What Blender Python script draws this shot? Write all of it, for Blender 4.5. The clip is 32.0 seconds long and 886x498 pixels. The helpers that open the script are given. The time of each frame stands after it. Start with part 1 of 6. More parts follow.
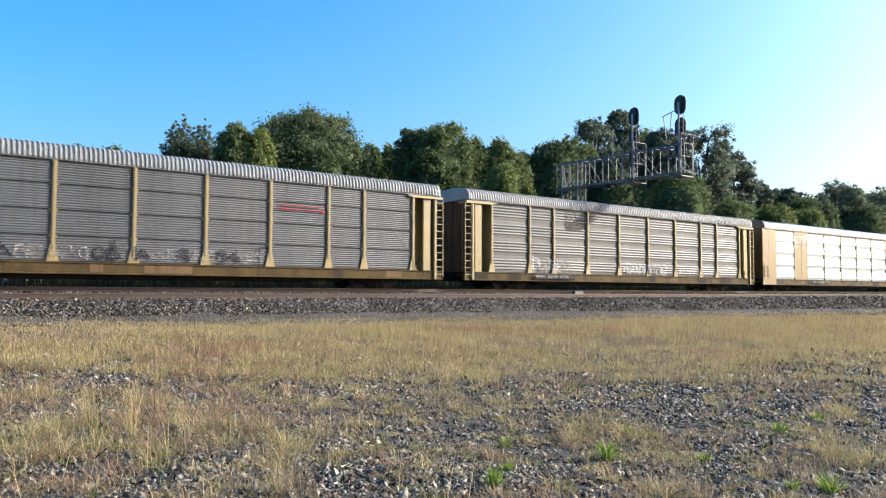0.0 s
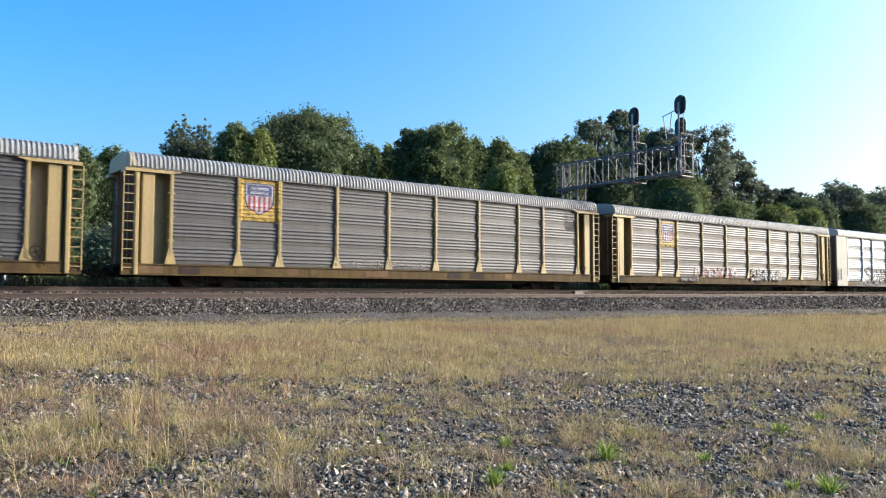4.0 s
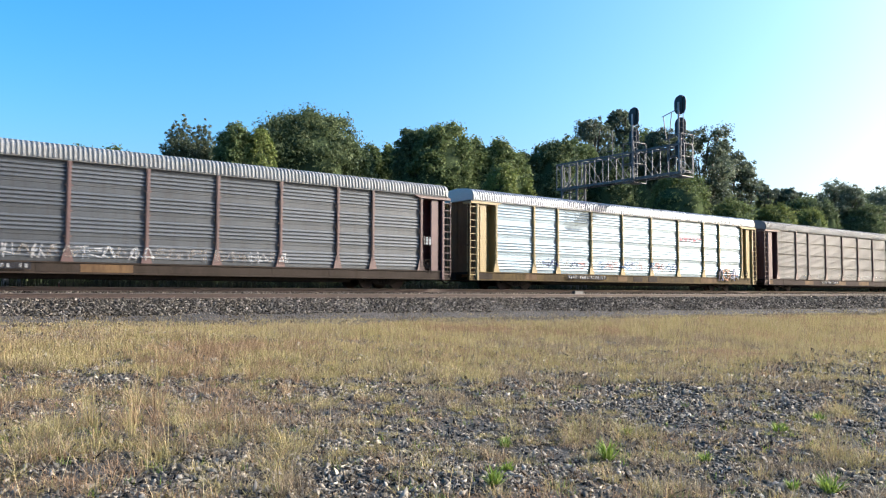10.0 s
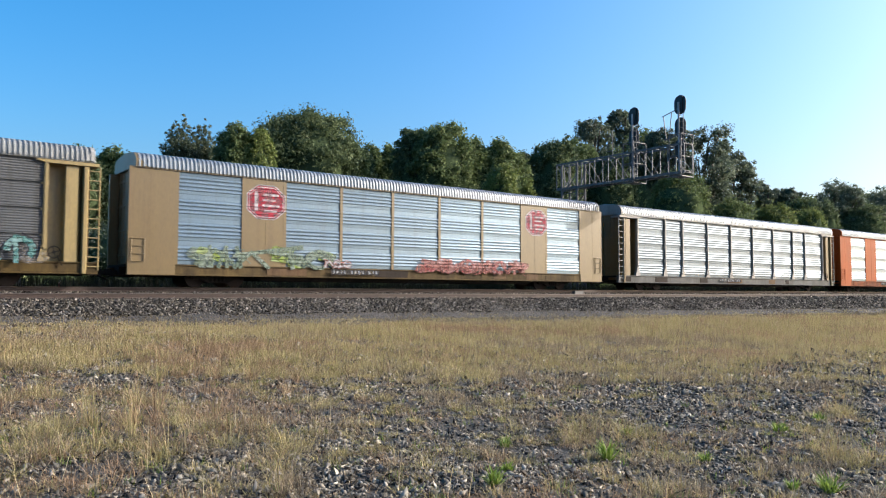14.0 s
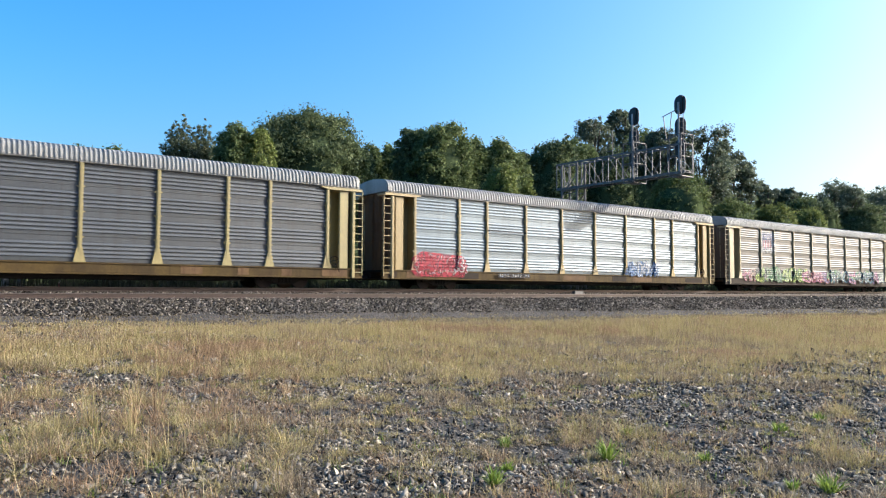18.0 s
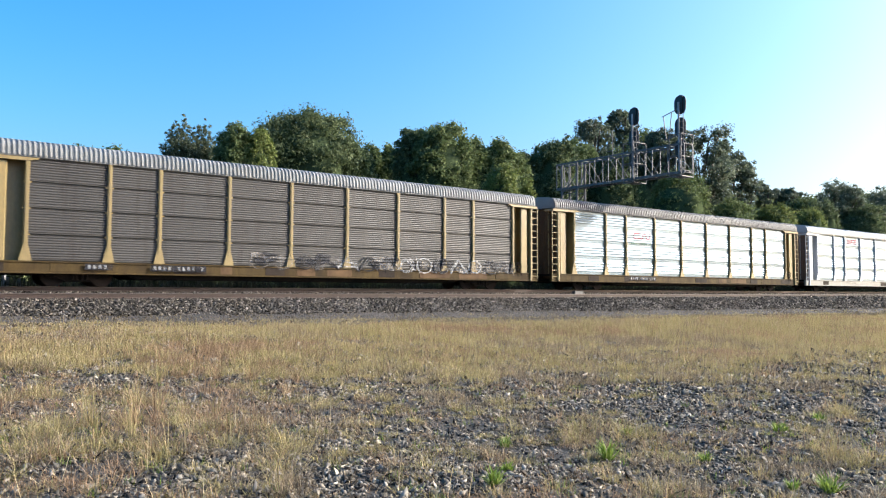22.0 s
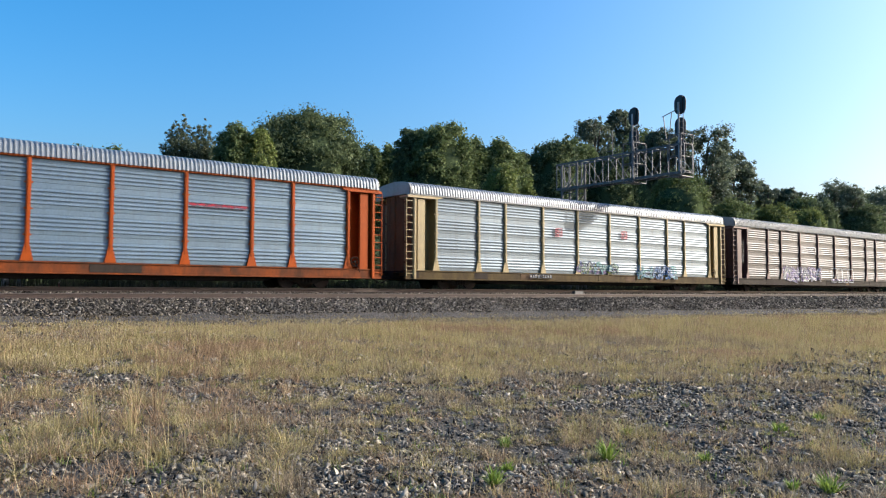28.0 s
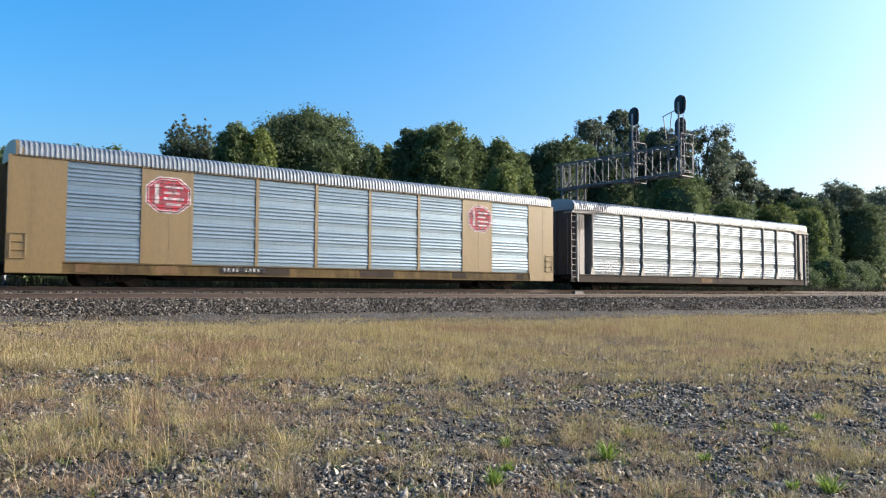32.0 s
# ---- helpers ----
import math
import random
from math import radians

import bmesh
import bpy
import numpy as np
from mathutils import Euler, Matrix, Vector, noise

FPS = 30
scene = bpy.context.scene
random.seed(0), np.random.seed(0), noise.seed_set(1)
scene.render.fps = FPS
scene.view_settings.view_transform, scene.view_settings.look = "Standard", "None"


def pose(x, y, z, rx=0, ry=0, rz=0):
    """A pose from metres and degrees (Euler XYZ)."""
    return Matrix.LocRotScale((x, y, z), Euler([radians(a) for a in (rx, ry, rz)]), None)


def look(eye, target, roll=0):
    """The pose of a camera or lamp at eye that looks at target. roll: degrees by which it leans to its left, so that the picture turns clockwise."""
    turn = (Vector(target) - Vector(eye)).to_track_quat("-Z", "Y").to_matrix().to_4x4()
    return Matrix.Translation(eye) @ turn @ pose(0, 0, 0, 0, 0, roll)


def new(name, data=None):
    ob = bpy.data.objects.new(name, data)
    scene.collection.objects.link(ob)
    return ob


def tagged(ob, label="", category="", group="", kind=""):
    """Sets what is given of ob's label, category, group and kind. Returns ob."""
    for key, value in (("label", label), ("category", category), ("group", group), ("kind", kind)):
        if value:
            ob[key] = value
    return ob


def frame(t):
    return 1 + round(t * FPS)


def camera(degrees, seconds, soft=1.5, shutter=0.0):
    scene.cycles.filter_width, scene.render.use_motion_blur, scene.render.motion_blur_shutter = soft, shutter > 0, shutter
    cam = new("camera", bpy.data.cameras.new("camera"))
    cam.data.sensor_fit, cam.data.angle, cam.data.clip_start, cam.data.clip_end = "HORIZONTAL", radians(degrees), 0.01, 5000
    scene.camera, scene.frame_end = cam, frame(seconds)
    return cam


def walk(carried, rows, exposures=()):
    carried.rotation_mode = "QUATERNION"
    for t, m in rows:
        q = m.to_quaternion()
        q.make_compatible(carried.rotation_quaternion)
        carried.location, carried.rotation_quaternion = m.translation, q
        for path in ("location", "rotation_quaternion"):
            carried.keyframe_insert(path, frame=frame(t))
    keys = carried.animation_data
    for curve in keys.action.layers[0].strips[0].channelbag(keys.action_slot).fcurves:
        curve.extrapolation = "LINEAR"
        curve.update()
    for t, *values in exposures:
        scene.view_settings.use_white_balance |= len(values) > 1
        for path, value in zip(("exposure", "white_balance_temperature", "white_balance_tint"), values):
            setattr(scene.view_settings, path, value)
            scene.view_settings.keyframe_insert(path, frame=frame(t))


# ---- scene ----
EXPO, SKY, SUN = 0.72, 0.218, 5.0
LIGHTING = ((0, 0.1), (1, 0.1), (2, 0.04), (3.5, 0.06), (6, 0.03), (9, 0.17), (10, 0.15), (11, 0.02), (12, 0.16), (13, 0.15), (14, -0.18), (14.5, -0.2), (17, -0.11), (18, 0.04), (20, 0.06), (21, 0.08), (22, 0.12), (23, -0.1), (24, -0.23), (25.5, -0.16), (28, -0.23), (29, 0.05), (30, 0.18), (31, 0.1), (32, -0.12))   # the picture's own brightening, in stops
EYE = 1.55            # eye above the ground at its feet
RAIL = 1.70           # rail top of the far track
RAIL_NEAR = 1.46      # rail top of the near track
TRACK_Y = 32.37       # centre of the far track
NEAR_Y = 28.25        # centre of the near track
HALF = 13.70          # half a car, ladder to ladder

cam = camera(60.0, 32.0, soft=1.15, shutter=0.06)
_az, _up = radians(52.5), math.atan2(517 - 441, 1357.9)
_view = look((0, 0, EYE), (math.cos(_az) * 50, math.sin(_az) * 50, EYE + 50 * math.tan(_up)), 0.2)
walk(cam, [(0.0, _view), (32.0, _view)], exposures=[(t, EXPO + d) for t, d in LIGHTING])

# ---- sun and sky ----
SUN_AZ, SUN_EL = 30.0, 25.3       # degrees from the track's line, towards the viewer's side; elevation
world = bpy.data.worlds.new("sky")
scene.world = world
world.use_nodes = True
_n = world.node_tree.nodes
_sky = _n.new("ShaderNodeTexSky")
_sky.sky_type = "NISHITA"
_sky.sun_disc = False
_sky.sun_elevation = radians(SUN_EL)
_sky.sun_rotation = radians(90 + SUN_AZ)
_sky.air_density, _sky.dust_density, _sky.ozone_density = 1.0, 4.6, 4.0
_n["Background"].inputs[1].default_value = SKY
_hs = _n.new("ShaderNodeHueSaturation")
_hs.inputs["Hue"].default_value, _hs.inputs["Saturation"].default_value = 0.4955, 1.41
world.node_tree.links.new(_sky.outputs[0], _hs.inputs["Color"])
world.node_tree.links.new(_hs.outputs[0], _n["Background"].inputs[0])
_s = bpy.data.lights.new("sun", "SUN")
_s.energy, _s.angle, _s.color = SUN, radians(0.53), (1.0, 0.945, 0.855)
_so = new("sun", _s)
_sd = Vector((math.cos(radians(SUN_AZ)) * math.cos(radians(SUN_EL)), -math.sin(radians(SUN_AZ)) * math.cos(radians(SUN_EL)), math.sin(radians(SUN_EL))))
_so.matrix_world = look(_sd * 200, (0, 0, 0))

# ---- materials ----
def nodes_of(name):
    m = bpy.data.materials.new(name)
    m.use_nodes = True
    return m, m.node_tree.nodes, m.node_tree.links, m.node_tree.nodes["Principled BSDF"]


def ramp_of(n, stops):
    r = n.new("ShaderNodeValToRGB")
    e = r.color_ramp.elements
    while len(e) < len(stops):
        e.new(0.5)
    for el, (p, c) in zip(e, stops):
        el.position, el.color = p, (*c, 1)
    return r


def rib_rise(n, l):
    """0 to 1 over the broad ribs of the side sheets, by the height above the rail."""
    def calc(op, a, b):
        m = n.new("ShaderNodeMath")
        m.operation = op
        for k, v in enumerate((a, b)):
            if isinstance(v, float):
                m.inputs[k].default_value = v
            else:
                l.new(v, m.inputs[k])
        return m.outputs[0]
    co, sp = n.new("ShaderNodeTexCoord"), n.new("ShaderNodeSeparateXYZ")
    l.new(co.outputs["Object"], sp.inputs[0])
    u = calc("SUBTRACT", calc("FLOORED_MODULO", calc("SUBTRACT", sp.outputs["Z"], 0.92), 0.95), 0.165)
    inside = calc("MULTIPLY", calc("GREATER_THAN", u, 0.0), calc("LESS_THAN", u, 0.62))
    inside = calc("MULTIPLY", inside, calc("GREATER_THAN", sp.outputs["Z"], 0.95))
    v = calc("DIVIDE", calc("FLOORED_MODULO", u, 0.155), 0.155)
    rise = calc("MINIMUM", calc("MULTIPLY", v, 9.0), calc("MULTIPLY", calc("SUBTRACT", 0.85, v), 1.7))
    rise = calc("MULTIPLY", calc("MAXIMUM", calc("MINIMUM", rise, 1.0), 0.0), inside)
    return rise


def relief(n, l):
    """The side sheets' ribs, raised through thin paint."""
    rise = rib_rise(n, l)
    b = n.new("ShaderNodeBump")
    b.inputs["Strength"].default_value, b.inputs["Distance"].default_value = 1.0, 0.034
    l.new(rise, b.inputs["Height"])
    l.new(b.outputs[0], n["Bump"].inputs["Normal"])


def surface(name, base, dirt=None, amount=0.5, rough=0.6, metal=0.0, scale=1.2, grain=14.0, bump=0.15, streak=1.0, jitter=0.0, ridge=0.0, runs=0.0, worn=0.0):
    """Painted or bare surface: base colour, dirt in patches and in vertical streaks, fine grain."""
    m, n, l, p = nodes_of(name)
    dirt = dirt or tuple(c * 0.6 for c in base)
    co = n.new("ShaderNodeTexCoord")
    mp = n.new("ShaderNodeMapping")
    mp.inputs["Scale"].default_value = (1, 1, 1 / streak)
    l.new(co.outputs["Object"], mp.inputs[0])
    info = n.new("ShaderNodeObjectInfo")
    add = n.new("ShaderNodeVectorMath")
    add.operation = "ADD"
    mul = n.new("ShaderNodeVectorMath")
    mul.operation = "SCALE"
    mul.inputs[0].default_value = (17.0, 5.0, 9.0)
    l.new(info.outputs["Random"], mul.inputs["Scale"])
    l.new(mp.outputs[0], add.inputs[0])
    l.new(mul.outputs[0], add.inputs[1])
    big = n.new("ShaderNodeTexNoise")
    big.inputs["Scale"].default_value, big.inputs["Detail"].default_value, big.inputs["Roughness"].default_value = scale, 5, 0.62
    fine = n.new("ShaderNodeTexNoise")
    fine.inputs["Scale"].default_value, fine.inputs["Detail"].default_value = grain, 4
    l.new(add.outputs[0], big.inputs["Vector"])
    l.new(add.outputs[0], fine.inputs["Vector"])
    ra = ramp_of(n, [(0.5 - 0.22, (0, 0, 0)), (0.5 + 0.22, (1, 1, 1))])
    l.new(big.outputs["Fac"], ra.inputs[0])
    k = n.new("ShaderNodeMath")
    k.operation = "MULTIPLY"
    k.inputs[1].default_value = amount
    l.new(ra.outputs[0], k.inputs[0])
    mix = n.new("ShaderNodeMix")
    mix.data_type = "RGBA"
    mix.inputs["A"].default_value, mix.inputs["B"].default_value = (*base, 1), (*dirt, 1)
    l.new(k.outputs[0], mix.inputs["Factor"])
    colour = mix.outputs["Result"]
    if runs:
        m3 = n.new("ShaderNodeMapping")
        m3.inputs["Scale"].default_value = (3.1, 3.1, 0.6)
        l.new(add.outputs[0], m3.inputs[0])
        sn = n.new("ShaderNodeTexNoise")
        sn.inputs["Scale"].default_value, sn.inputs["Detail"].default_value, sn.inputs["Roughness"].default_value = 1.0, 6, 0.68
        l.new(m3.outputs[0], sn.inputs["Vector"])
        sr = ramp_of(n, [(0.50, (0, 0, 0)), (0.72, (1, 1, 1))])
        l.new(sn.outputs["Fac"], sr.inputs[0])
        sk = n.new("ShaderNodeMath")
        sk.operation = "MULTIPLY"
        sk.inputs[1].default_value = runs
        l.new(sr.outputs[0], sk.inputs[0])
        mix2 = n.new("ShaderNodeMix")
        mix2.data_type = "RGBA"
        mix2.inputs["B"].default_value = (dirt[0] * 0.75, dirt[1] * 0.62, dirt[2] * 0.52, 1)
        l.new(sk.outputs[0], mix2.inputs["Factor"])
        l.new(colour, mix2.inputs["A"])
        colour = mix2.outputs["Result"]
    if worn:      # ribs rubbed and washed brighter than the flats between them, sunlight painted in too
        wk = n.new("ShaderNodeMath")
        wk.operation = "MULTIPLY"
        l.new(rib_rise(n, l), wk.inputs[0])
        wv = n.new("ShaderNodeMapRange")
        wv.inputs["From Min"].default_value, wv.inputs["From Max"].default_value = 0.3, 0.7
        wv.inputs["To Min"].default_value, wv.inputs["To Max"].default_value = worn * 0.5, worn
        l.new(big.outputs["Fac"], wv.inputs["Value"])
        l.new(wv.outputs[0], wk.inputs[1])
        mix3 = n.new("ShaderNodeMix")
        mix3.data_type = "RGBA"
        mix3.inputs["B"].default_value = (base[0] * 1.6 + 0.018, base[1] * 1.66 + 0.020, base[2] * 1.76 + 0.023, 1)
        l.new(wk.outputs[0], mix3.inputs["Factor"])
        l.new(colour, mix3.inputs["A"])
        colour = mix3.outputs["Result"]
    hs = n.new("ShaderNodeHueSaturation")
    val = n.new("ShaderNodeMapRange")
    val.inputs["To Min"].default_value, val.inputs["To Max"].default_value = 0.72, 1.28
    l.new(fine.outputs["Fac"], val.inputs["Value"])
    last = val.outputs[0]
    if jitter:
        jr = n.new("ShaderNodeMapRange")
        jr.inputs["To Min"].default_value, jr.inputs["To Max"].default_value = 1 - jitter, 1 + jitter
        l.new(info.outputs["Random"], jr.inputs["Value"])
        jm = n.new("ShaderNodeMath")
        jm.operation = "MULTIPLY"
        l.new(last, jm.inputs[0])
        l.new(jr.outputs[0], jm.inputs[1])
        last = jm.outputs[0]
    l.new(last, hs.inputs["Value"])
    l.new(colour, hs.inputs["Color"])
    l.new(hs.outputs[0], p.inputs["Base Color"])
    rr = n.new("ShaderNodeMapRange")
    rr.inputs["To Min"].default_value, rr.inputs["To Max"].default_value = rough - 0.08, min(1, rough + 0.15)
    l.new(big.outputs["Fac"], rr.inputs["Value"])
    l.new(rr.outputs[0], p.inputs["Roughness"])
    p.inputs["Metallic"].default_value = metal
    b = n.new("ShaderNodeBump")
    b.inputs["Strength"].default_value, b.inputs["Distance"].default_value = bump, 0.01
    l.new(fine.outputs["Fac"], b.inputs["Height"])
    if ridge:
        m2 = n.new("ShaderNodeMapping")
        m2.inputs["Scale"].default_value = (0.06, 0.06, 40)
        l.new(co.outputs["Object"], m2.inputs[0])
        rn = n.new("ShaderNodeTexNoise")
        rn.inputs["Scale"].default_value, rn.inputs["Detail"].default_value = 1.0, 2
        l.new(m2.outputs[0], rn.inputs["Vector"])
        b2 = n.new("ShaderNodeBump")
        b2.inputs["Strength"].default_value, b2.inputs["Distance"].default_value = ridge, 0.014
        l.new(rn.outputs["Fac"], b2.inputs["Height"])
        l.new(b2.outputs[0], b.inputs["Normal"])
    l.new(b.outputs[0], p.inputs["Normal"])
    return m


def islands(name, stops, rough=0.8, translucent=0.0, spec=0.3):
    """One colour for each loose piece, from a ramp."""
    m, n, l, p = nodes_of(name)
    g = n.new("ShaderNodeNewGeometry")
    r = ramp_of(n, stops)
    l.new(g.outputs["Random Per Island"], r.inputs[0])
    l.new(r.outputs[0], p.inputs["Base Color"])
    p.inputs["Roughness"].default_value = rough
    p.inputs["Specular IOR Level"].default_value = spec
    if translucent:
        t = n.new("ShaderNodeBsdfTranslucent")
        l.new(r.outputs[0], t.inputs["Color"])
        mx = n.new("ShaderNodeMixShader")
        mx.inputs[0].default_value = translucent
        out = n["Material Output"]
        l.new(p.outputs[0], mx.inputs[1])
        l.new(t.outputs[0], mx.inputs[2])
        l.new(mx.outputs[0], out.inputs["Surface"])
    return m


PAINT = {
    "yellow": surface("yellow_paint", (0.261, 0.186, 0.062), (0.144, 0.106, 0.053), 0.55, 0.40, 0, 0.8, 16, streak=3, runs=0.45),
    "tan": surface("tan_yellow_paint", (0.135, 0.087, 0.028), (0.094, 0.061, 0.023), 0.5, 0.36, 0, 0.7, 16, streak=3, runs=0.45),
    "mustard": surface("mustard_paint", (0.257, 0.208, 0.076), (0.144, 0.114, 0.057), 0.55, 0.40, 0, 0.8, 16, streak=3, runs=0.45),
    "cream": surface("cream_paint", (0.303, 0.249, 0.144), (0.174, 0.136, 0.083), 0.5, 0.5, 0, 0.8, 16, streak=3, runs=0.45),
    "maroon": surface("maroon_paint", (0.072, 0.019, 0.019), (0.036, 0.016, 0.016), 0.6, 0.5, 0, 0.8, 16, streak=3, runs=0.45),
    "orange": surface("orange_paint", (0.300, 0.052, 0.004), (0.200, 0.042, 0.006), 0.6, 0.45, 0, 0.8, 16, streak=3, runs=0.45),
    "white": surface("silver_white_paint", (0.212, 0.219, 0.216), (0.132, 0.129, 0.121), 0.5, 0.45, 0.15, 0.8, 16, streak=3, runs=0.45),
    "grey": surface("grey_paint", (0.227, 0.212, 0.189), (0.129, 0.106, 0.091), 0.55, 0.55, 0.05, 0.8, 16, streak=3, runs=0.45),
    "darkgrey": surface("stained_grey_paint", (0.114, 0.112, 0.106), (0.057, 0.052, 0.047), 0.7, 0.6, 0.05, 1.0, 16, streak=2, runs=0.5),
    "rusty": surface("rusty_yellow_paint", (0.129, 0.079, 0.040), (0.057, 0.036, 0.024), 0.8, 0.6, 0, 1.1, 16, streak=2, runs=0.7),
    "bright": surface("bright_white_paint", (0.480, 0.495, 0.510), (0.330, 0.334, 0.338), 0.45, 0.42, 0.1, 0.8, 16, streak=3, runs=0.35),
    "oldyellow": surface("shaded_grimy_yellow_paint", (0.084, 0.056, 0.019), (0.027, 0.019, 0.013), 0.85, 0.6, 0, 1.3, 16, streak=1.5, runs=0.6),
    "grime": surface("shaded_grimy_dark_paint", (0.038, 0.028, 0.022), (0.018, 0.015, 0.013), 0.7, 0.7, 0, 1.3, 16, streak=2, runs=0.5),
    "dullred": surface("dull_red_paint", (0.098, 0.044, 0.036), (0.050, 0.026, 0.022), 0.7, 0.5, 0, 0.8, 16, streak=3, runs=0.45),
    "brown": surface("brown_faded_paint", (0.114, 0.072, 0.048), (0.053, 0.035, 0.028), 0.7, 0.55, 0, 0.8, 16, streak=3, runs=0.45),
}
# sill copies of paints: base darkened for shade under the panels, dirt over it
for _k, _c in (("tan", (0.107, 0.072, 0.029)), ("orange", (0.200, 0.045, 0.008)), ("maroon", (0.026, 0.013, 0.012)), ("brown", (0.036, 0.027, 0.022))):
    PAINT["sill_" + _k] = surface("shaded_grimy_" + _k + "_paint", _c, (0.026, 0.020, 0.015), 0.85, 0.65, 0, 1.2, 16, streak=1.5, runs=0.6)
# worn: brightness painted on the ribs for caught sun, besides wear
PANEL = {
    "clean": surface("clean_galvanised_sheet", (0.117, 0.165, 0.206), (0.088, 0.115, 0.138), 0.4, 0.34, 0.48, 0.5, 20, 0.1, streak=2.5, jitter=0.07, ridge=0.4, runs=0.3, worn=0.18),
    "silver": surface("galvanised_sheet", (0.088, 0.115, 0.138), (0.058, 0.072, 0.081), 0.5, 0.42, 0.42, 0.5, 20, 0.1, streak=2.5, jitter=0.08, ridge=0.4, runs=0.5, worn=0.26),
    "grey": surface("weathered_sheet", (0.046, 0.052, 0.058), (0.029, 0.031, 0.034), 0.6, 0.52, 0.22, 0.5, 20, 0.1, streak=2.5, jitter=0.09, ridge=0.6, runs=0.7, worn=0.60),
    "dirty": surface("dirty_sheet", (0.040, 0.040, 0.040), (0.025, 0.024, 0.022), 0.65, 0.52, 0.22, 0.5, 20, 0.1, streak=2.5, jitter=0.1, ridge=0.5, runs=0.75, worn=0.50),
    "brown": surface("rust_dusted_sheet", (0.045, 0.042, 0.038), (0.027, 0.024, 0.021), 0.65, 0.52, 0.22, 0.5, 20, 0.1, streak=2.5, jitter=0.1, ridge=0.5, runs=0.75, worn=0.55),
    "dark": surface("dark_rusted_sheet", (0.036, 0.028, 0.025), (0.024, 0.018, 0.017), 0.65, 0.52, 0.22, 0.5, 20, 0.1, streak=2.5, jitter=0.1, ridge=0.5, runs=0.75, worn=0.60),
    "fine": surface("grey_sheet", (0.079, 0.083, 0.088), (0.053, 0.054, 0.055), 0.6, 0.52, 0.24, 0.5, 20, 0.1, streak=2.5, jitter=0.08, ridge=0.3, runs=0.6),
    "dusty": surface("dusty_sheet", (0.057, 0.054, 0.051), (0.038, 0.035, 0.033), 0.6, 0.52, 0.2, 0.5, 20, 0.1, streak=2.5, jitter=0.08, ridge=0.3, runs=0.7),
}
ROOF = {
    "white": surface("pale_roof_sheet", (0.271, 0.272, 0.265), (0.168, 0.163, 0.153), 0.6, 0.55, 0.08, 0.5, 18, 0.1, streak=0.6),
    "silver": surface("silver_roof_sheet", (0.284, 0.301, 0.314), (0.198, 0.202, 0.205), 0.45, 0.38, 0.42, 0.5, 18, 0.1, streak=0.6),
    "grey": surface("grey_roof_sheet", (0.189, 0.184, 0.175), (0.120, 0.114, 0.103), 0.6, 0.55, 0.08, 0.5, 18, 0.1, streak=0.6),
}
# underframe steel, near black: shadow beneath the cars is put into the colour
STEEL = surface("shade_black_steel", (0.010, 0.009, 0.008), (0.026, 0.018, 0.015), 0.6, 0.75, 0.0, 1.5, 12)
WHEEL = surface("wheel_steel", (0.026, 0.022, 0.021), (0.043, 0.029, 0.022), 0.6, 0.65, 0.2, 2.0, 12)
RUST = surface("rail_rust", (0.050, 0.029, 0.021), (0.028, 0.018, 0.014), 0.6, 0.6, 0.1, 2.0, 20)
SHINE = surface("polished_rail_head", (0.103, 0.082, 0.069), (0.060, 0.045, 0.036), 0.5, 0.48, 0.6, 2.0, 20)
TIE = surface("creosoted_wood", (0.043, 0.032, 0.026), (0.073, 0.057, 0.046), 0.6, 0.85, 0, 3.0, 25, 0.4)
GALV = surface("galvanised_steel", (0.292, 0.297, 0.310), (0.163, 0.162, 0.159), 0.5, 0.5, 0.4, 2.5, 20)
DARKSTEEL = surface("weathered_dark_steel", (0.129, 0.129, 0.131), (0.052, 0.049, 0.047), 0.6, 0.55, 0.3, 2.5, 20)
# paler steel for the truss uprights, the sun on them put into the colour
TRUSS = surface("sunlit_galvanised_steel", (0.142, 0.148, 0.159), (0.077, 0.077, 0.079), 0.5, 0.5, 0.4, 2.5, 20)
BLACK = surface("black_enamel", (0.010, 0.010, 0.012), (0.026, 0.026, 0.026), 0.4, 0.5, 0, 3, 20)


for _k, _m in PAINT.items():
    _m.node_tree.nodes["Principled BSDF"].inputs["Specular IOR Level"].default_value = 0.10 if _k.startswith("sill") or _k in ("oldyellow", "darkgrey", "grime", "rusty") else 0.15 if _k == "orange" else 0.7
for _m in (STEEL, WHEEL, TIE):
    _m.node_tree.nodes["Principled BSDF"].inputs["Specular IOR Level"].default_value = 0.08


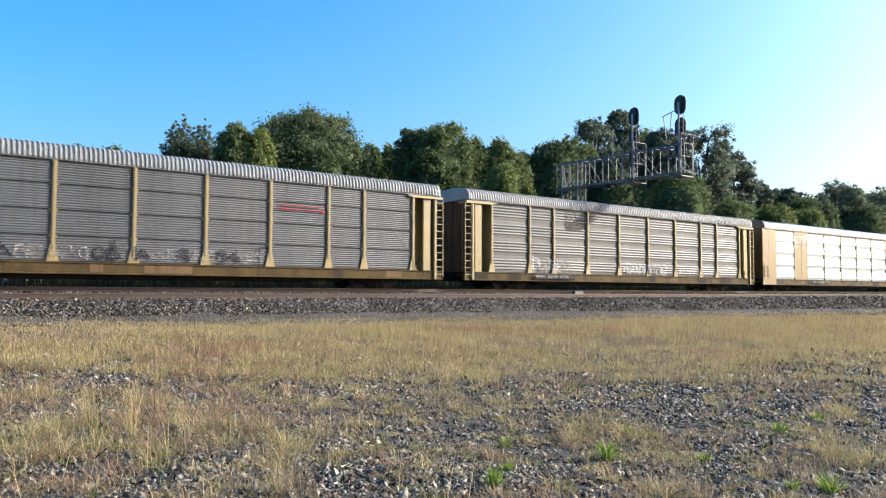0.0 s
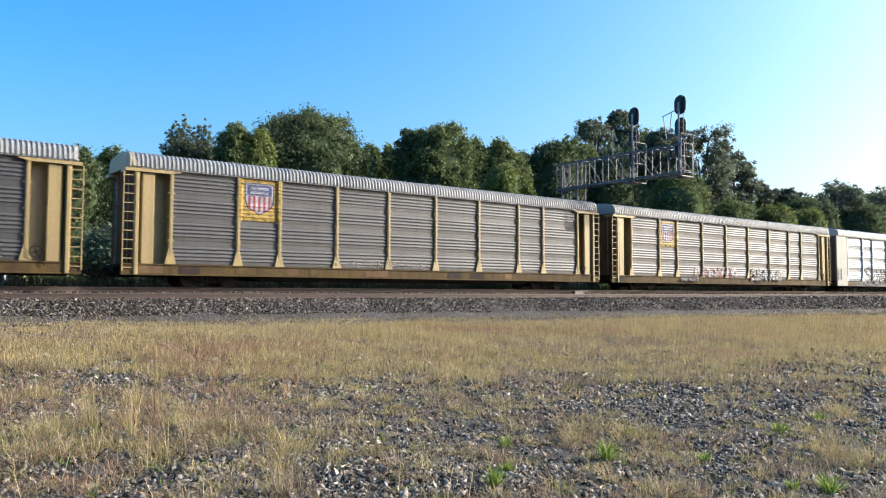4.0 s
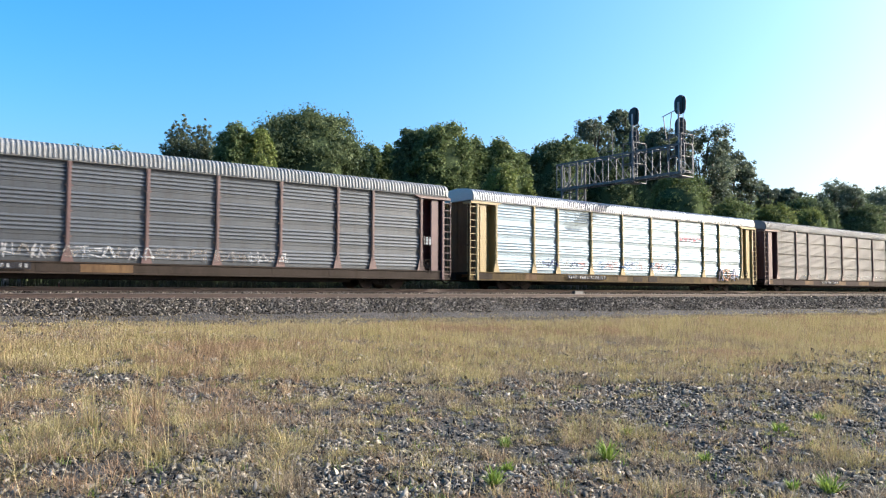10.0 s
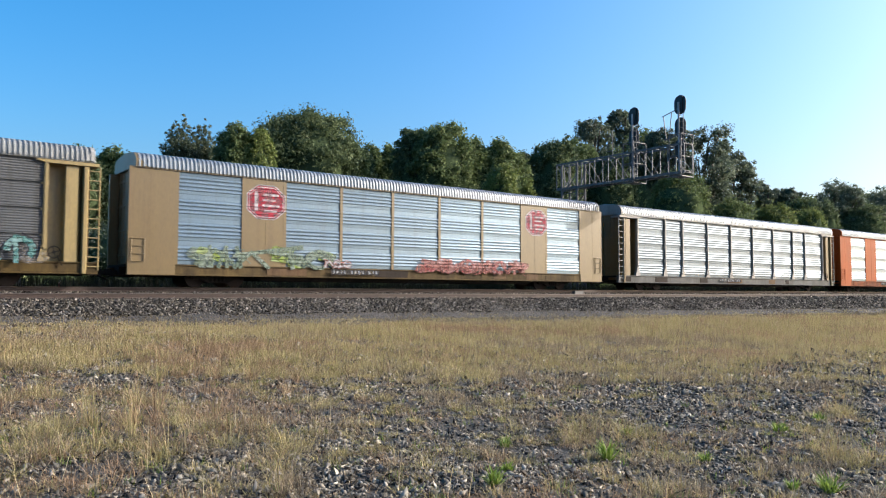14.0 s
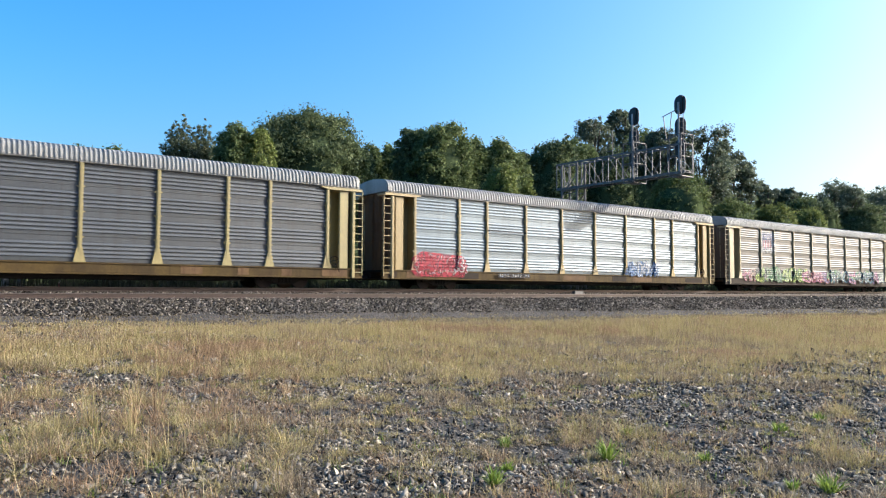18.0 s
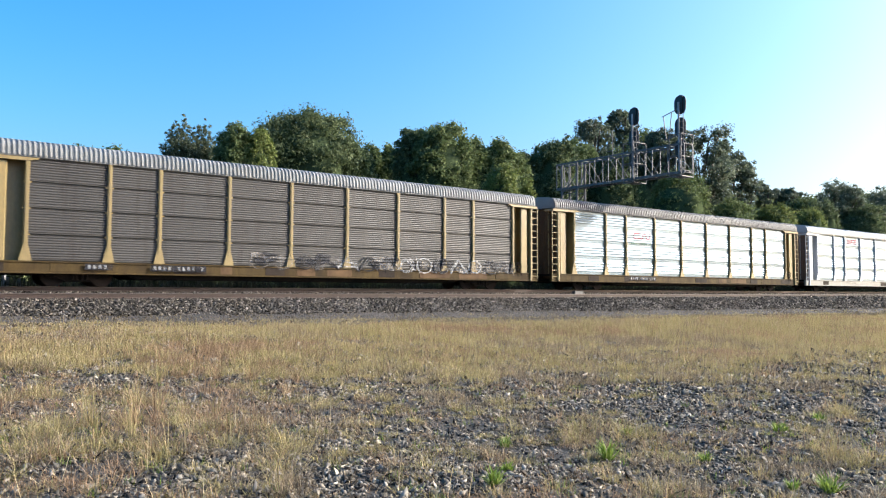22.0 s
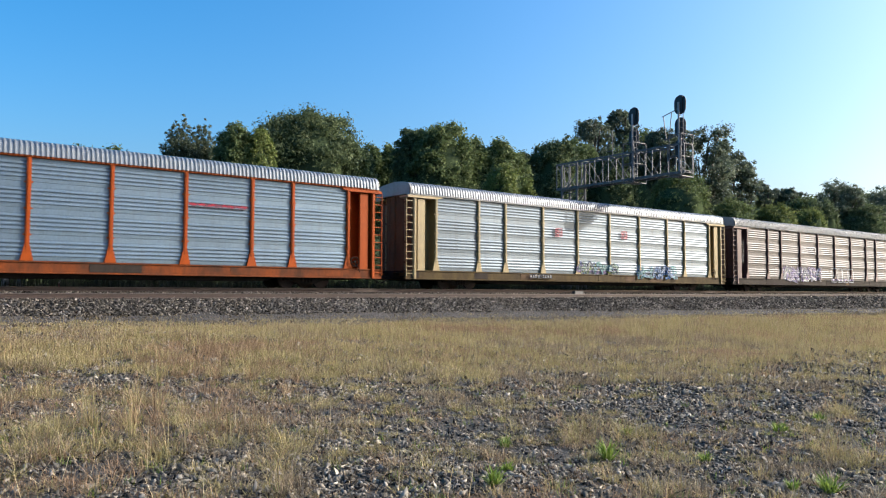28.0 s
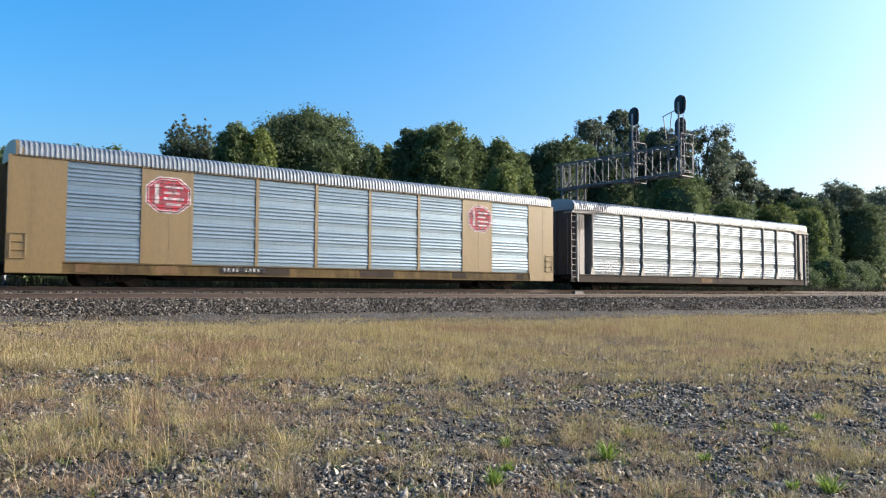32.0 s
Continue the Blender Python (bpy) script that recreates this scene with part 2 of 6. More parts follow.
def spray_paint(name, c, cover=0.85, rough=0.55, wild=False):
    """Sprayed paint, worn thin in places so that the sheet shows through; wild: shaded and outlined within."""
    m = surface(name, c, tuple(v * 0.7 for v in c), 0.45, rough, 0, 1.5, 18, 0.05)
    n, l = m.node_tree.nodes, m.node_tree.links
    co, no = n.new("ShaderNodeTexCoord"), n.new("ShaderNodeTexNoise")
    no.inputs["Scale"].default_value, no.inputs["Detail"].default_value = 5.0, 5
    l.new(co.outputs["Object"], no.inputs["Vector"])
    if wild:
        wm = n.new("ShaderNodeMapping")
        wm.inputs["Scale"].default_value = (1.0, 1.0, 2.1)
        l.new(co.outputs["Object"], wm.inputs[0])
        wn = n.new("ShaderNodeTexNoise")
        wn.inputs["Scale"].default_value, wn.inputs["Detail"].default_value, wn.inputs["Distortion"].default_value = 1.5, 1.0, 0.5
        l.new(wm.outputs[0], wn.inputs["Vector"])
        dark, pale = tuple(v * 0.22 for v in c), tuple(v * 0.9 + 0.10 for v in c)
        wr = ramp_of(n, [(0.0, c), (0.40, dark), (0.425, c), (0.50, pale), (0.535, c), (0.59, dark), (0.615, pale)])
        wr.color_ramp.interpolation = "CONSTANT"
        l.new(wn.outputs["Fac"], wr.inputs[0])
        l.new(wr.outputs[0], n["Mix"].inputs["A"])
    mr = n.new("ShaderNodeMapRange")
    mr.inputs["From Min"].default_value, mr.inputs["From Max"].default_value = 0.3, 0.7
    mr.inputs["To Min"].default_value, mr.inputs["To Max"].default_value = max(0, cover - 0.35), min(1, cover + 0.15)
    l.new(no.outputs["Fac"], mr.inputs["Value"])
    n["Principled BSDF"].inputs["Specular IOR Level"].default_value = 0.2
    relief(n, l)
    tr, mx = n.new("ShaderNodeBsdfTransparent"), n.new("ShaderNodeMixShader")
    l.new(mr.outputs[0], mx.inputs[0])
    l.new(tr.outputs[0], mx.inputs[1])
    l.new(n["Principled BSDF"].outputs[0], mx.inputs[2])
    l.new(mx.outputs[0], n["Material Output"].inputs["Surface"])
    return m


COVER = {"faded": 0.4, "grey": 0.6, "white": 0.74, "palegreen": 0.8, "aqua": 0.85, "teal": 0.9, "purple": 0.85, "pink": 0.85, "blue": 0.85, "lime": 0.85, "black": 0.97, "navy": 0.95}
WILD = ("teal", "aqua", "pink", "purple", "lime", "green", "blue", "orange", "palegreen", "brick", "faded")
INK = {k: spray_paint("spray_" + k, c, COVER.get(k, 0.85), 0.55, k in WILD) for k, c in {
    "white": (0.404, 0.413, 0.421), "black": (0.017, 0.017, 0.022), "teal": (0.017, 0.093, 0.093), "aqua": (0.068, 0.174, 0.164),
    "pink": (0.198, 0.056, 0.118), "purple": (0.102, 0.071, 0.161), "lime": (0.167, 0.223, 0.037), "green": (0.043, 0.136, 0.050),
    "red": (0.232, 0.014, 0.030), "blue": (0.031, 0.087, 0.192), "orange": (0.310, 0.120, 0.043), "grey": (0.361, 0.361, 0.361), "shade": (0.082, 0.077, 0.071),
    "palegreen": (0.145, 0.186, 0.139), "brick": (0.224, 0.069, 0.058), "navy": (0.019, 0.031, 0.105), "yellow": (0.310, 0.202, 0.043), "faded": (0.275, 0.249, 0.224),
}.items()}

# ---- building helpers ----
def box(bm, x0, x1, y0, y1, z0, z1):
    v = [bm.verts.new((x, y, z)) for x in (x0, x1) for y in (y0, y1) for z in (z0, z1)]
    for f in ((0, 1, 3, 2), (4, 6, 7, 5), (0, 4, 5, 1), (2, 3, 7, 6), (0, 2, 6, 4), (1, 5, 7, 3)):
        bm.faces.new([v[i] for i in f])


def rod(bm, a, b, r, sides=6):
    a, b = Vector(a), Vector(b)
    q = (b - a).to_track_quat("Z", "Y")
    rings = []
    for p in (a, b):
        rings.append([bm.verts.new(p + q @ Vector((math.cos(2 * math.pi * i / sides) * r, math.sin(2 * math.pi * i / sides) * r, 0))) for i in range(sides)])
    for i in range(sides):
        j = (i + 1) % sides
        bm.faces.new((rings[0][i], rings[0][j], rings[1][j], rings[1][i]))
    bm.faces.new(rings[0][::-1])
    bm.faces.new(rings[1])


def prism(bm, outline, axis, a, b):
    """A flat outline pushed from a to b along an axis ('x', 'y' or 'z')."""
    def put(p, d):
        u, v = p
        return {"x": (d, u, v), "y": (u, d, v), "z": (u, v, d)}[axis]
    lo = [bm.verts.new(put(p, a)) for p in outline]
    hi = [bm.verts.new(put(p, b)) for p in outline]
    n = len(outline)
    for i in range(n):
        bm.faces.new((lo[i], lo[(i + 1) % n], hi[(i + 1) % n], hi[i]))
    bm.faces.new(lo[::-1])
    bm.faces.new(hi)


def mesh_of(bm, name, smooth=False):
    bmesh.ops.recalc_face_normals(bm, faces=bm.faces)
    me = bpy.data.meshes.new(name)
    bm.to_mesh(me)
    bm.free()
    if smooth:
        for p in me.polygons:
            p.use_smooth = True
    me.materials.append(None)
    return me


def piece(name, me, material, parent=None, m=None, label=""):
    """An object on a shared mesh, with a material of its own, under parent."""
    ob = new(name, me)
    ob.material_slots[0].link = "OBJECT"
    ob.material_slots[0].material = material
    if parent:
        ob.parent = parent
    if m is not None:
        ob.matrix_basis = m
    return tagged(ob, label)


def part(name, bm, material, parent, label="", m=None):
    return piece(name, mesh_of(bm, name), material, parent, m, label)


def thing(name, m, label, category, group="", kind=""):
    ob = new(name)
    ob.empty_display_size = 0.3
    ob.matrix_basis = m
    return tagged(ob, label, category, group, kind)


def from_arrays(name, verts, faces, material):
    """A mesh from numpy arrays: verts (n, 3), faces (m, k)."""
    me = bpy.data.meshes.new(name)
    k = faces.shape[1]
    me.vertices.add(len(verts))
    me.vertices.foreach_set("co", np.ascontiguousarray(verts, dtype=np.float32).ravel())
    me.loops.add(faces.size)
    me.loops.foreach_set("vertex_index", np.ascontiguousarray(faces, dtype=np.int32).ravel())
    me.polygons.add(len(faces))
    me.polygons.foreach_set("loop_start", np.arange(0, faces.size, k, dtype=np.int32))
    me.polygons.foreach_set("loop_total", np.full(len(faces), k, dtype=np.int32))
    me.update(calc_edges=True)
    me.materials.append(material)
    return me


def vnoise(x, y, seed=0):
    """Smooth value noise in 0..1 on arrays."""
    xi, yi = np.floor(x).astype(np.int64), np.floor(y).astype(np.int64)
    fx, fy = x - xi, y - yi
    fx, fy = fx * fx * (3 - 2 * fx), fy * fy * (3 - 2 * fy)

    def h(a, b):
        k = (a * 374761393 + b * 668265263 + seed * 974634777) & 0x7FFFFFFF
        k = ((k ^ (k >> 13)) * 1274126177) & 0x7FFFFFFF
        return ((k ^ (k >> 16)) & 0xFFFF) / 65535.0
    return (h(xi, yi) * (1 - fx) + h(xi + 1, yi) * fx) * (1 - fy) + (h(xi, yi + 1) * (1 - fx) + h(xi + 1, yi + 1) * fx) * fy


def smooth(a, b, v):
    t = np.clip((v - a) / (b - a), 0, 1)
    return t * t * (3 - 2 * t)


def toe(x):
    """Height of the foot of the ballast bank; the ground falls away along the line."""
    return 0.68 - 0.0085 * np.clip(x, -5, 55)


def height(x, y):
    """The ground's height."""
    x, y = np.asarray(x, float), np.asarray(y, float)
    z = toe(x) * smooth(10, 23.4, y) + (1.07 - toe(x)) * smooth(25, 28, y)
    z = z + (vnoise(x * 0.35, y * 0.35, 3) - 0.5) * 0.10 * (1 - smooth(16, 22, y)) + (vnoise(x * 1.3, y * 1.3, 4) - 0.5) * 0.05 * (1 - smooth(16, 22, y))
    return z


def ahead(x, y):
    """Distance along the middle line of the open ground."""
    return 0.609 * x + 0.793 * y


def grassy(x, y):
    """How much of the ground is grown over, 0..1."""
    a = np.degrees(np.arctan2(y, np.maximum(x, 0.01)))
    d = ahead(x, y)
    n = 0.27 * vnoise(x * 0.8, y * 0.8, 11) + 0.36 * vnoise(x * 2.1, y * 2.1, 12) + 0.37 * vnoise(x * 4.4, y * 4.4, 14)
    lat = np.tan(np.radians(np.clip(52.5 - a, -60, 60)))
    left, open_ = 1 - smooth(-0.02, 0.16, lat), smooth(6.4, 7.4, d)
    bias = 0.13 * left * open_ - 0.02 * (1 - left) * smooth(7.5, 9, d) + 0.04 * (1 - open_)
    for bl, bd, wl, wd, k in ((-0.45, 13.0, 0.05, 1.2, 0.45), (-0.19, 13.2, 0.03, 0.8, 0.3), (-0.30, 7.4, 0.05, 0.4, 0.3), (0.15, 15.0, 0.03, 1.2, 0.3)):      # bare patches
        bias = bias - k * np.exp(-((lat - bl) / wl) ** 2 - ((d - bd) / wd) ** 2)
    near = smooth(0.24, 0.62, n + bias)
    band = smooth(14.0, 18.2, d + 5.0 * (vnoise(x * 0.6, y * 0.6, 13) - 0.5)) * (1 - smooth(-1.0, 0.6, y - 21.6 + 0.065 * np.clip(x, 0, 60) + 0.9 * (vnoise(x * 0.5, y * 0.5, 15) - 0.5)))
    return np.where(d > 12, np.maximum(band, near * (1 - smooth(15, 19, d))), near)


# ---- ground, ballast, tracks ----
def ground_material():
    m, n, l, p = nodes_of("stony_soil")
    co = n.new("ShaderNodeTexCoord")
    a, b, v = n.new("ShaderNodeTexNoise"), n.new("ShaderNodeTexNoise"), n.new("ShaderNodeTexVoronoi")
    a.inputs["Scale"].default_value, a.inputs["Detail"].default_value = 0.8, 6
    b.inputs["Scale"].default_value, b.inputs["Detail"].default_value = 30, 5
    v.inputs["Scale"].default_value = 24
    for t in (a, b, v):
        l.new(co.outputs["Object"], t.inputs["Vector"])
    # ramps kept dark: the shade in gaps between stones is part of the colour
    r1 = ramp_of(n, [(0.35, (0.019, 0.015, 0.011)), (0.65, (0.048, 0.039, 0.026))])
    r2 = ramp_of(n, [(0.2, (0.014, 0.012, 0.011)), (0.8, (0.086, 0.079, 0.069))])
    l.new(a.outputs["Fac"], r1.inputs[0])
    l.new(v.outputs["Color"], r2.inputs[0])
    mx = n.new("ShaderNodeMix")
    mx.data_type = "RGBA"
    rf = ramp_of(n, [(0.42, (0, 0, 0)), (0.6, (1, 1, 1))])
    l.new(b.outputs["Fac"], rf.inputs[0])
    l.new(rf.outputs[0], mx.inputs["Factor"])
    l.new(r1.outputs[0], mx.inputs["A"])
    l.new(r2.outputs[0], mx.inputs["B"])
    l.new(mx.outputs["Result"], p.inputs["Base Color"])
    p.inputs["Roughness"].default_value = 0.95
    bu = n.new("ShaderNodeBump")
    bu.inputs["Strength"].default_value, bu.inputs["Distance"].default_value = 0.6, 0.03
    l.new(v.outputs["Distance"], bu.inputs["Height"])
    l.new(bu.outputs[0], p.inputs["Normal"])
    return m


def grid(name, xs, ys, fz, material, kind="structure", label="", category=""):
    X, Y = np.meshgrid(xs, ys, indexing="ij")
    V = np.stack([X.ravel(), Y.ravel(), fz(X, Y).ravel()], 1)
    i, j = np.meshgrid(np.arange(len(xs) - 1), np.arange(len(ys) - 1), indexing="ij")
    a = (i * len(ys) + j).ravel()
    Fc = np.stack([a, a + len(ys), a + len(ys) + 1, a + 1], 1)
    me = from_arrays(name, V, Fc, material)
    me.polygons.foreach_set("use_smooth", np.ones(len(me.polygons), dtype=bool))
    return tagged(new(name, me), label, category, "", kind)


def spread(*runs):
    return np.unique(np.concatenate([np.linspace(*r) for r in runs]))


SOIL = ground_material()
grid("ground", spread((-3000, -100, 12), (-100, -6, 20), (-6, 40, 190), (40, 120, 60), (120, 3000, 14)),
     spread((-3000, -60, 10), (-60, 0, 12), (0, 24, 120), (24, 30, 12), (30, 120, 20), (120, 3000, 12)), height, SOIL, "structure", "stony dry ground with patches of soil", "ground")


def ballast_material():
    m, n, l, p = nodes_of("crushed_stone")
    co = n.new("ShaderNodeTexCoord")
    v, a = n.new("ShaderNodeTexVoronoi"), n.new("ShaderNodeTexNoise")
    v.inputs["Scale"].default_value = 17
    a.inputs["Scale"].default_value, a.inputs["Detail"].default_value = 0.5, 5
    l.new(co.outputs["Object"], v.inputs["Vector"])
    l.new(co.outputs["Object"], a.inputs["Vector"])
    r = ramp_of(n, [(0.1, (0.018, 0.015, 0.013)), (0.9, (0.084, 0.073, 0.062))])
    l.new(v.outputs["Color"], r.inputs[0])
    hs = n.new("ShaderNodeHueSaturation")
    vr = n.new("ShaderNodeMapRange")
    vr.inputs["To Min"].default_value, vr.inputs["To Max"].default_value = 0.6, 1.4
    l.new(a.outputs["Fac"], vr.inputs["Value"])
    l.new(vr.outputs[0], hs.inputs["Value"])
    l.new(r.outputs[0], hs.inputs["Color"])
    l.new(hs.outputs[0], p.inputs["Base Color"])
    p.inputs["Roughness"].default_value = 0.92
    bu = n.new("ShaderNodeBump")
    bu.inputs["Strength"].default_value, bu.inputs["Distance"].default_value = 0.9, 0.05
    l.new(v.outputs["Distance"], bu.inputs["Height"])
    l.new(bu.outputs[0], p.inputs["Normal"])
    return m


BALLAST = ballast_material()
BED = ((22.9, 0.50), (23.6, 0.64), (26.2, 1.20), (26.6, 1.245), (29.7, 1.245), (30.6, 1.46), (30.9, 1.485), (33.9, 1.485), (34.4, 1.46), (36.5, 1.0))


def bed_height(y, x=0.0):
    z = np.interp(y, [p[0] for p in BED], [p[1] for p in BED])
    return z - (0.68 - toe(x)) * (1 - np.clip((y - 23.6) / 2.6, 0, 1))


grid("ballast_bed", spread((-1150, -40, 28), (-40, 120, 320), (120, 1000, 25)), np.array([p[0] for p in BED]),
     lambda X, Y: bed_height(Y, X) + (vnoise(X * 1.1, Y * 1.1, 21) - 0.5) * 0.06 * (Y < 26.3), BALLAST, "structure", "dark crushed-stone ballast bank under the tracks", "ballast")


def rail_mesh(length):
    o = [(-0.07, 0), (0.07, 0), (0.07, 0.02), (0.012, 0.045), (0.012, 0.125), (0.036, 0.14), (0.036, 0.168), (0.028, 0.175), (-0.028, 0.175), (-0.036, 0.168), (-0.036, 0.14), (-0.012, 0.125), (-0.012, 0.045), (-0.07, 0.02)]
    bm = bmesh.new()
    prism(bm, o, "x", 0, length)
    return mesh_of(bm, "rail")


def head_mesh(length):
    bm = bmesh.new()
    prism(bm, [(-0.0375, 0.150), (0.0375, 0.150), (0.0375, 0.170), (0.028, 0.178), (-0.028, 0.178), (-0.0375, 0.170)], "x", 0, length)
    return mesh_of(bm, "rail_head")


RAIL_ME, HEAD_ME = rail_mesh(24.0), head_mesh(24.0)
LONG_ME, LONG_HEAD = rail_mesh(340.0), head_mesh(340.0)
_bm = bmesh.new()
prism(_bm, [(-0.115, -0.18), (0.115, -0.18), (0.115, -0.012), (0.10, 0), (-0.10, 0), (-0.115, -0.012)], "y", -1.3, 1.3)
TIE_ME = mesh_of(_bm, "tie")
_bm = bmesh.new()
box(_bm, -0.09, 0.09, -0.18, 0.18, 0, 0.016)
for sx in (-0.05, 0.05):
    for sy in (-0.1, 0.1):
        box(_bm, sx - 0.012, sx + 0.012, sy - 0.02, sy + 0.02, 0.016, 0.045)
PLATE_ME = mesh_of(_bm, "tie_plate")


def track(y, top, label, x0, x1):
    base = top - 0.178
    t = thing("railway_track", pose(0, y, base), label, "track", "parallel tracks", "structure")
    for s in (-1, 1):
        x = -72.0
        while x < 240:
            r = piece("rail", RAIL_ME, RUST, t, pose(x, s * 0.7535, 0))
            piece("rail_head", HEAD_ME, SHINE, r, None, "polished running surface")
            x += 24.02
        for lx in (-1092.06, -752.04, -412.02, x, x + 340.02):
            r = piece("rail", LONG_ME, RUST, t, pose(lx, s * 0.7535, 0))
            piece("rail_head", LONG_HEAD, SHINE, r, None, "polished running surface")
    x = x0
    rng = random.Random(int(y))
    while x < x1:
        tie = piece("tie", TIE_ME, TIE, t, pose(x, rng.uniform(-0.05, 0.05), -0.016, 0, 0, rng.uniform(-1.2, 1.2)))
        for s in (-1, 1):
            piece("tie_plate", PLATE_ME, RUST, tie, pose(0, s * 0.7535, 0))
        x += 0.53 + rng.uniform(-0.03, 0.03)
    return t


track(NEAR_Y, RAIL_NEAR, "near railway track, rusty rails on wooden ties", 1.0, 80.0)
track(TRACK_Y, RAIL, "far railway track with polished rails on wooden ties", 1.0, 60.0)

# ---- the train: enclosed automobile carriers ----
BAYS = (1.86, 4.68, 6.58, 9.43, 12.28, 15.12, 17.97, 20.82, 22.72, 25.54)   # post places from the leading end
Z_SILL, Z_BASE, Z_EAVE, Z_TOP = 0.45, 0.92, 4.72, 5.38
Y_PANEL, Y_RIDGE, Y_POST = 1.40, 1.445, 1.515


SHEET = (Z_EAVE - Z_BASE) / 4     # height of one side sheet
RIB_0, RIB_STEP, RIBS = 0.165, 0.155, 4     # broad ribs of a sheet: the first, from one to the next, how many


def broad_profile():
    """Four stacked sheets, each with four broad ribs between flat margins: sharp below, sloping back above."""
    base, prof = -Y_RIDGE + 0.034, []
    for k in range(4):
        z = Z_BASE + k * SHEET
        prof += [(base + 0.012, z), (base + 0.012, z + 0.012), (base, z + 0.016)]
        for r in range(RIBS):
            q = z + RIB_0 + r * RIB_STEP
            prof += [(base, q), (-Y_RIDGE, q + 0.010), (-Y_RIDGE, q + 0.040), (base + 0.006, q + 0.118), (base, q + 0.126)]
    return prof + [(base, Z_EAVE)]


def fine_profile():
    """Four stacked sheets with many fine ribs and an open seam between each two."""
    prof = []
    for k in range(4):
        z = Z_BASE + k * SHEET
        prof += [(-Y_PANEL + 0.03, z), (-Y_PANEL + 0.03, z + 0.034), (-Y_RIDGE, z + 0.038), (-Y_RIDGE, z + 0.05)]
        w = (SHEET - 0.10) / 9
        for r in range(9):
            zz = z + 0.05 + r * w
            prof += [(-Y_RIDGE + 0.019, zz + w * 0.10), (-Y_RIDGE + 0.019, zz + w * 0.24), (-Y_RIDGE + 0.007, zz + w * 0.40), (-Y_RIDGE, zz + w * 0.62), (-Y_RIDGE + 0.006, zz + w * 0.95)]
        prof += [(-Y_RIDGE, z + SHEET - 0.045), (-Y_RIDGE, z + SHEET - 0.034), (-Y_PANEL + 0.03, z + SHEET - 0.030)]
    return prof + [(-Y_PANEL + 0.03, Z_EAVE)]


def sheet_mesh(width, prof):
    """One bay of side sheets, facing -y."""
    bm = bmesh.new()
    rows = [(bm.verts.new((0, y, z)), bm.verts.new((width, y, z))) for y, z in prof]
    for a, b in zip(rows, rows[1:]):
        bm.faces.new((a[0], a[1], b[1], b[0]))
    me = bpy.data.meshes.new("side_sheet")
    bm.to_mesh(me)
    bm.free()
    me.materials.append(None)
    return me


def arch_line(grow=0.0):
    """The roof's outline across the car: sides that lean in, rounded shoulders, a low crown."""
    a = [(1.53, 4.72), (1.51, 4.90), (1.48, 5.04), (1.42, 5.14), (1.33, 5.21), (1.18, 5.26), (0.7, 5.33), (0.0, Z_TOP)]
    a = [(y + grow * min(1, y), z + grow * (z > 4.8)) for y, z in a]
    return a + [(-y, z) for y, z in a[-2::-1]]


def roof_mesh():
    """Arched roof with ribs across it."""
    arch = arch_line()
    ribs = []
    x = -HALF + 0.25
    while x < HALF - 0.42:
        ribs += [(x, 0), (x + 0.068, 0), (x + 0.082, 0.072), (x + 0.148, 0.072)]
        x += 0.1711
    ribs.append((HALF - 0.25, 0))
    bm = bmesh.new()
    rows = []
    for x, d in ribs:
        row = []
        for y, z in arch:
            r = math.hypot(y, z - 4.4)
            row.append(bm.verts.new((x, y + d * y / r, z + d * (z - 4.4) / r * (z > Z_EAVE))))
        rows.append(row)
    for a, b in zip(rows, rows[1:]):
        for i in range(len(arch) - 1):
            bm.faces.new((a[i], a[i + 1], b[i + 1], b[i]))
    me = mesh_of(bm, "roof")
    return me


def built(name, fn, *args):
    bm = bmesh.new()
    fn(bm, *args)
    return mesh_of(bm, name)


Z_LOW = 0.47


def m_sill(bm):
    for s in (-1, 1):
        prism(bm, [(s * 1.30, Z_LOW), (s * 1.495, Z_LOW), (s * 1.495, Z_LOW + 0.035), (s * 1.46, Z_LOW + 0.05), (s * 1.46, Z_BASE - 0.06), (s * 1.502, Z_BASE - 0.05), (s * 1.502, Z_BASE), (s * 1.30, Z_BASE)], "x", -HALF, HALF)


def m_plate(bm, w):
    """A plate let into the face of the sill."""
    box(bm, 0, w, -1.472, -1.42, Z_LOW + 0.07, Z_BASE - 0.075)


def m_lower(bm):
    for s in (-1, 1):
        prism(bm, [(-HALF, Z_LOW - 0.003), (-HALF, 0.44), (-8.2, 0.42), (-7.9, 0.30), (7.9, 0.30), (8.2, 0.42), (HALF, 0.44), (HALF, Z_LOW - 0.003)], "y", s * 1.05, s * 1.14)


def m_deck(bm):
    box(bm, -HALF, HALF, -1.29, 1.29, 0.80, 0.90)
    box(bm, -HALF, HALF, -0.35, 0.35, 0.50, 0.80)
    for s in (-1, 1):
        prism(bm, [(-8.3, 0.60), (-7.4, 0.36), (7.4, 0.36), (8.3, 0.60), (8.3, 0.80), (-8.3, 0.80)], "y", s * 0.60, s * 0.64)
    for i in range(12):
        x = -11 + 2 * i
        box(bm, x - 0.06, x + 0.06, -1.28, 1.28, 0.66, 0.80)


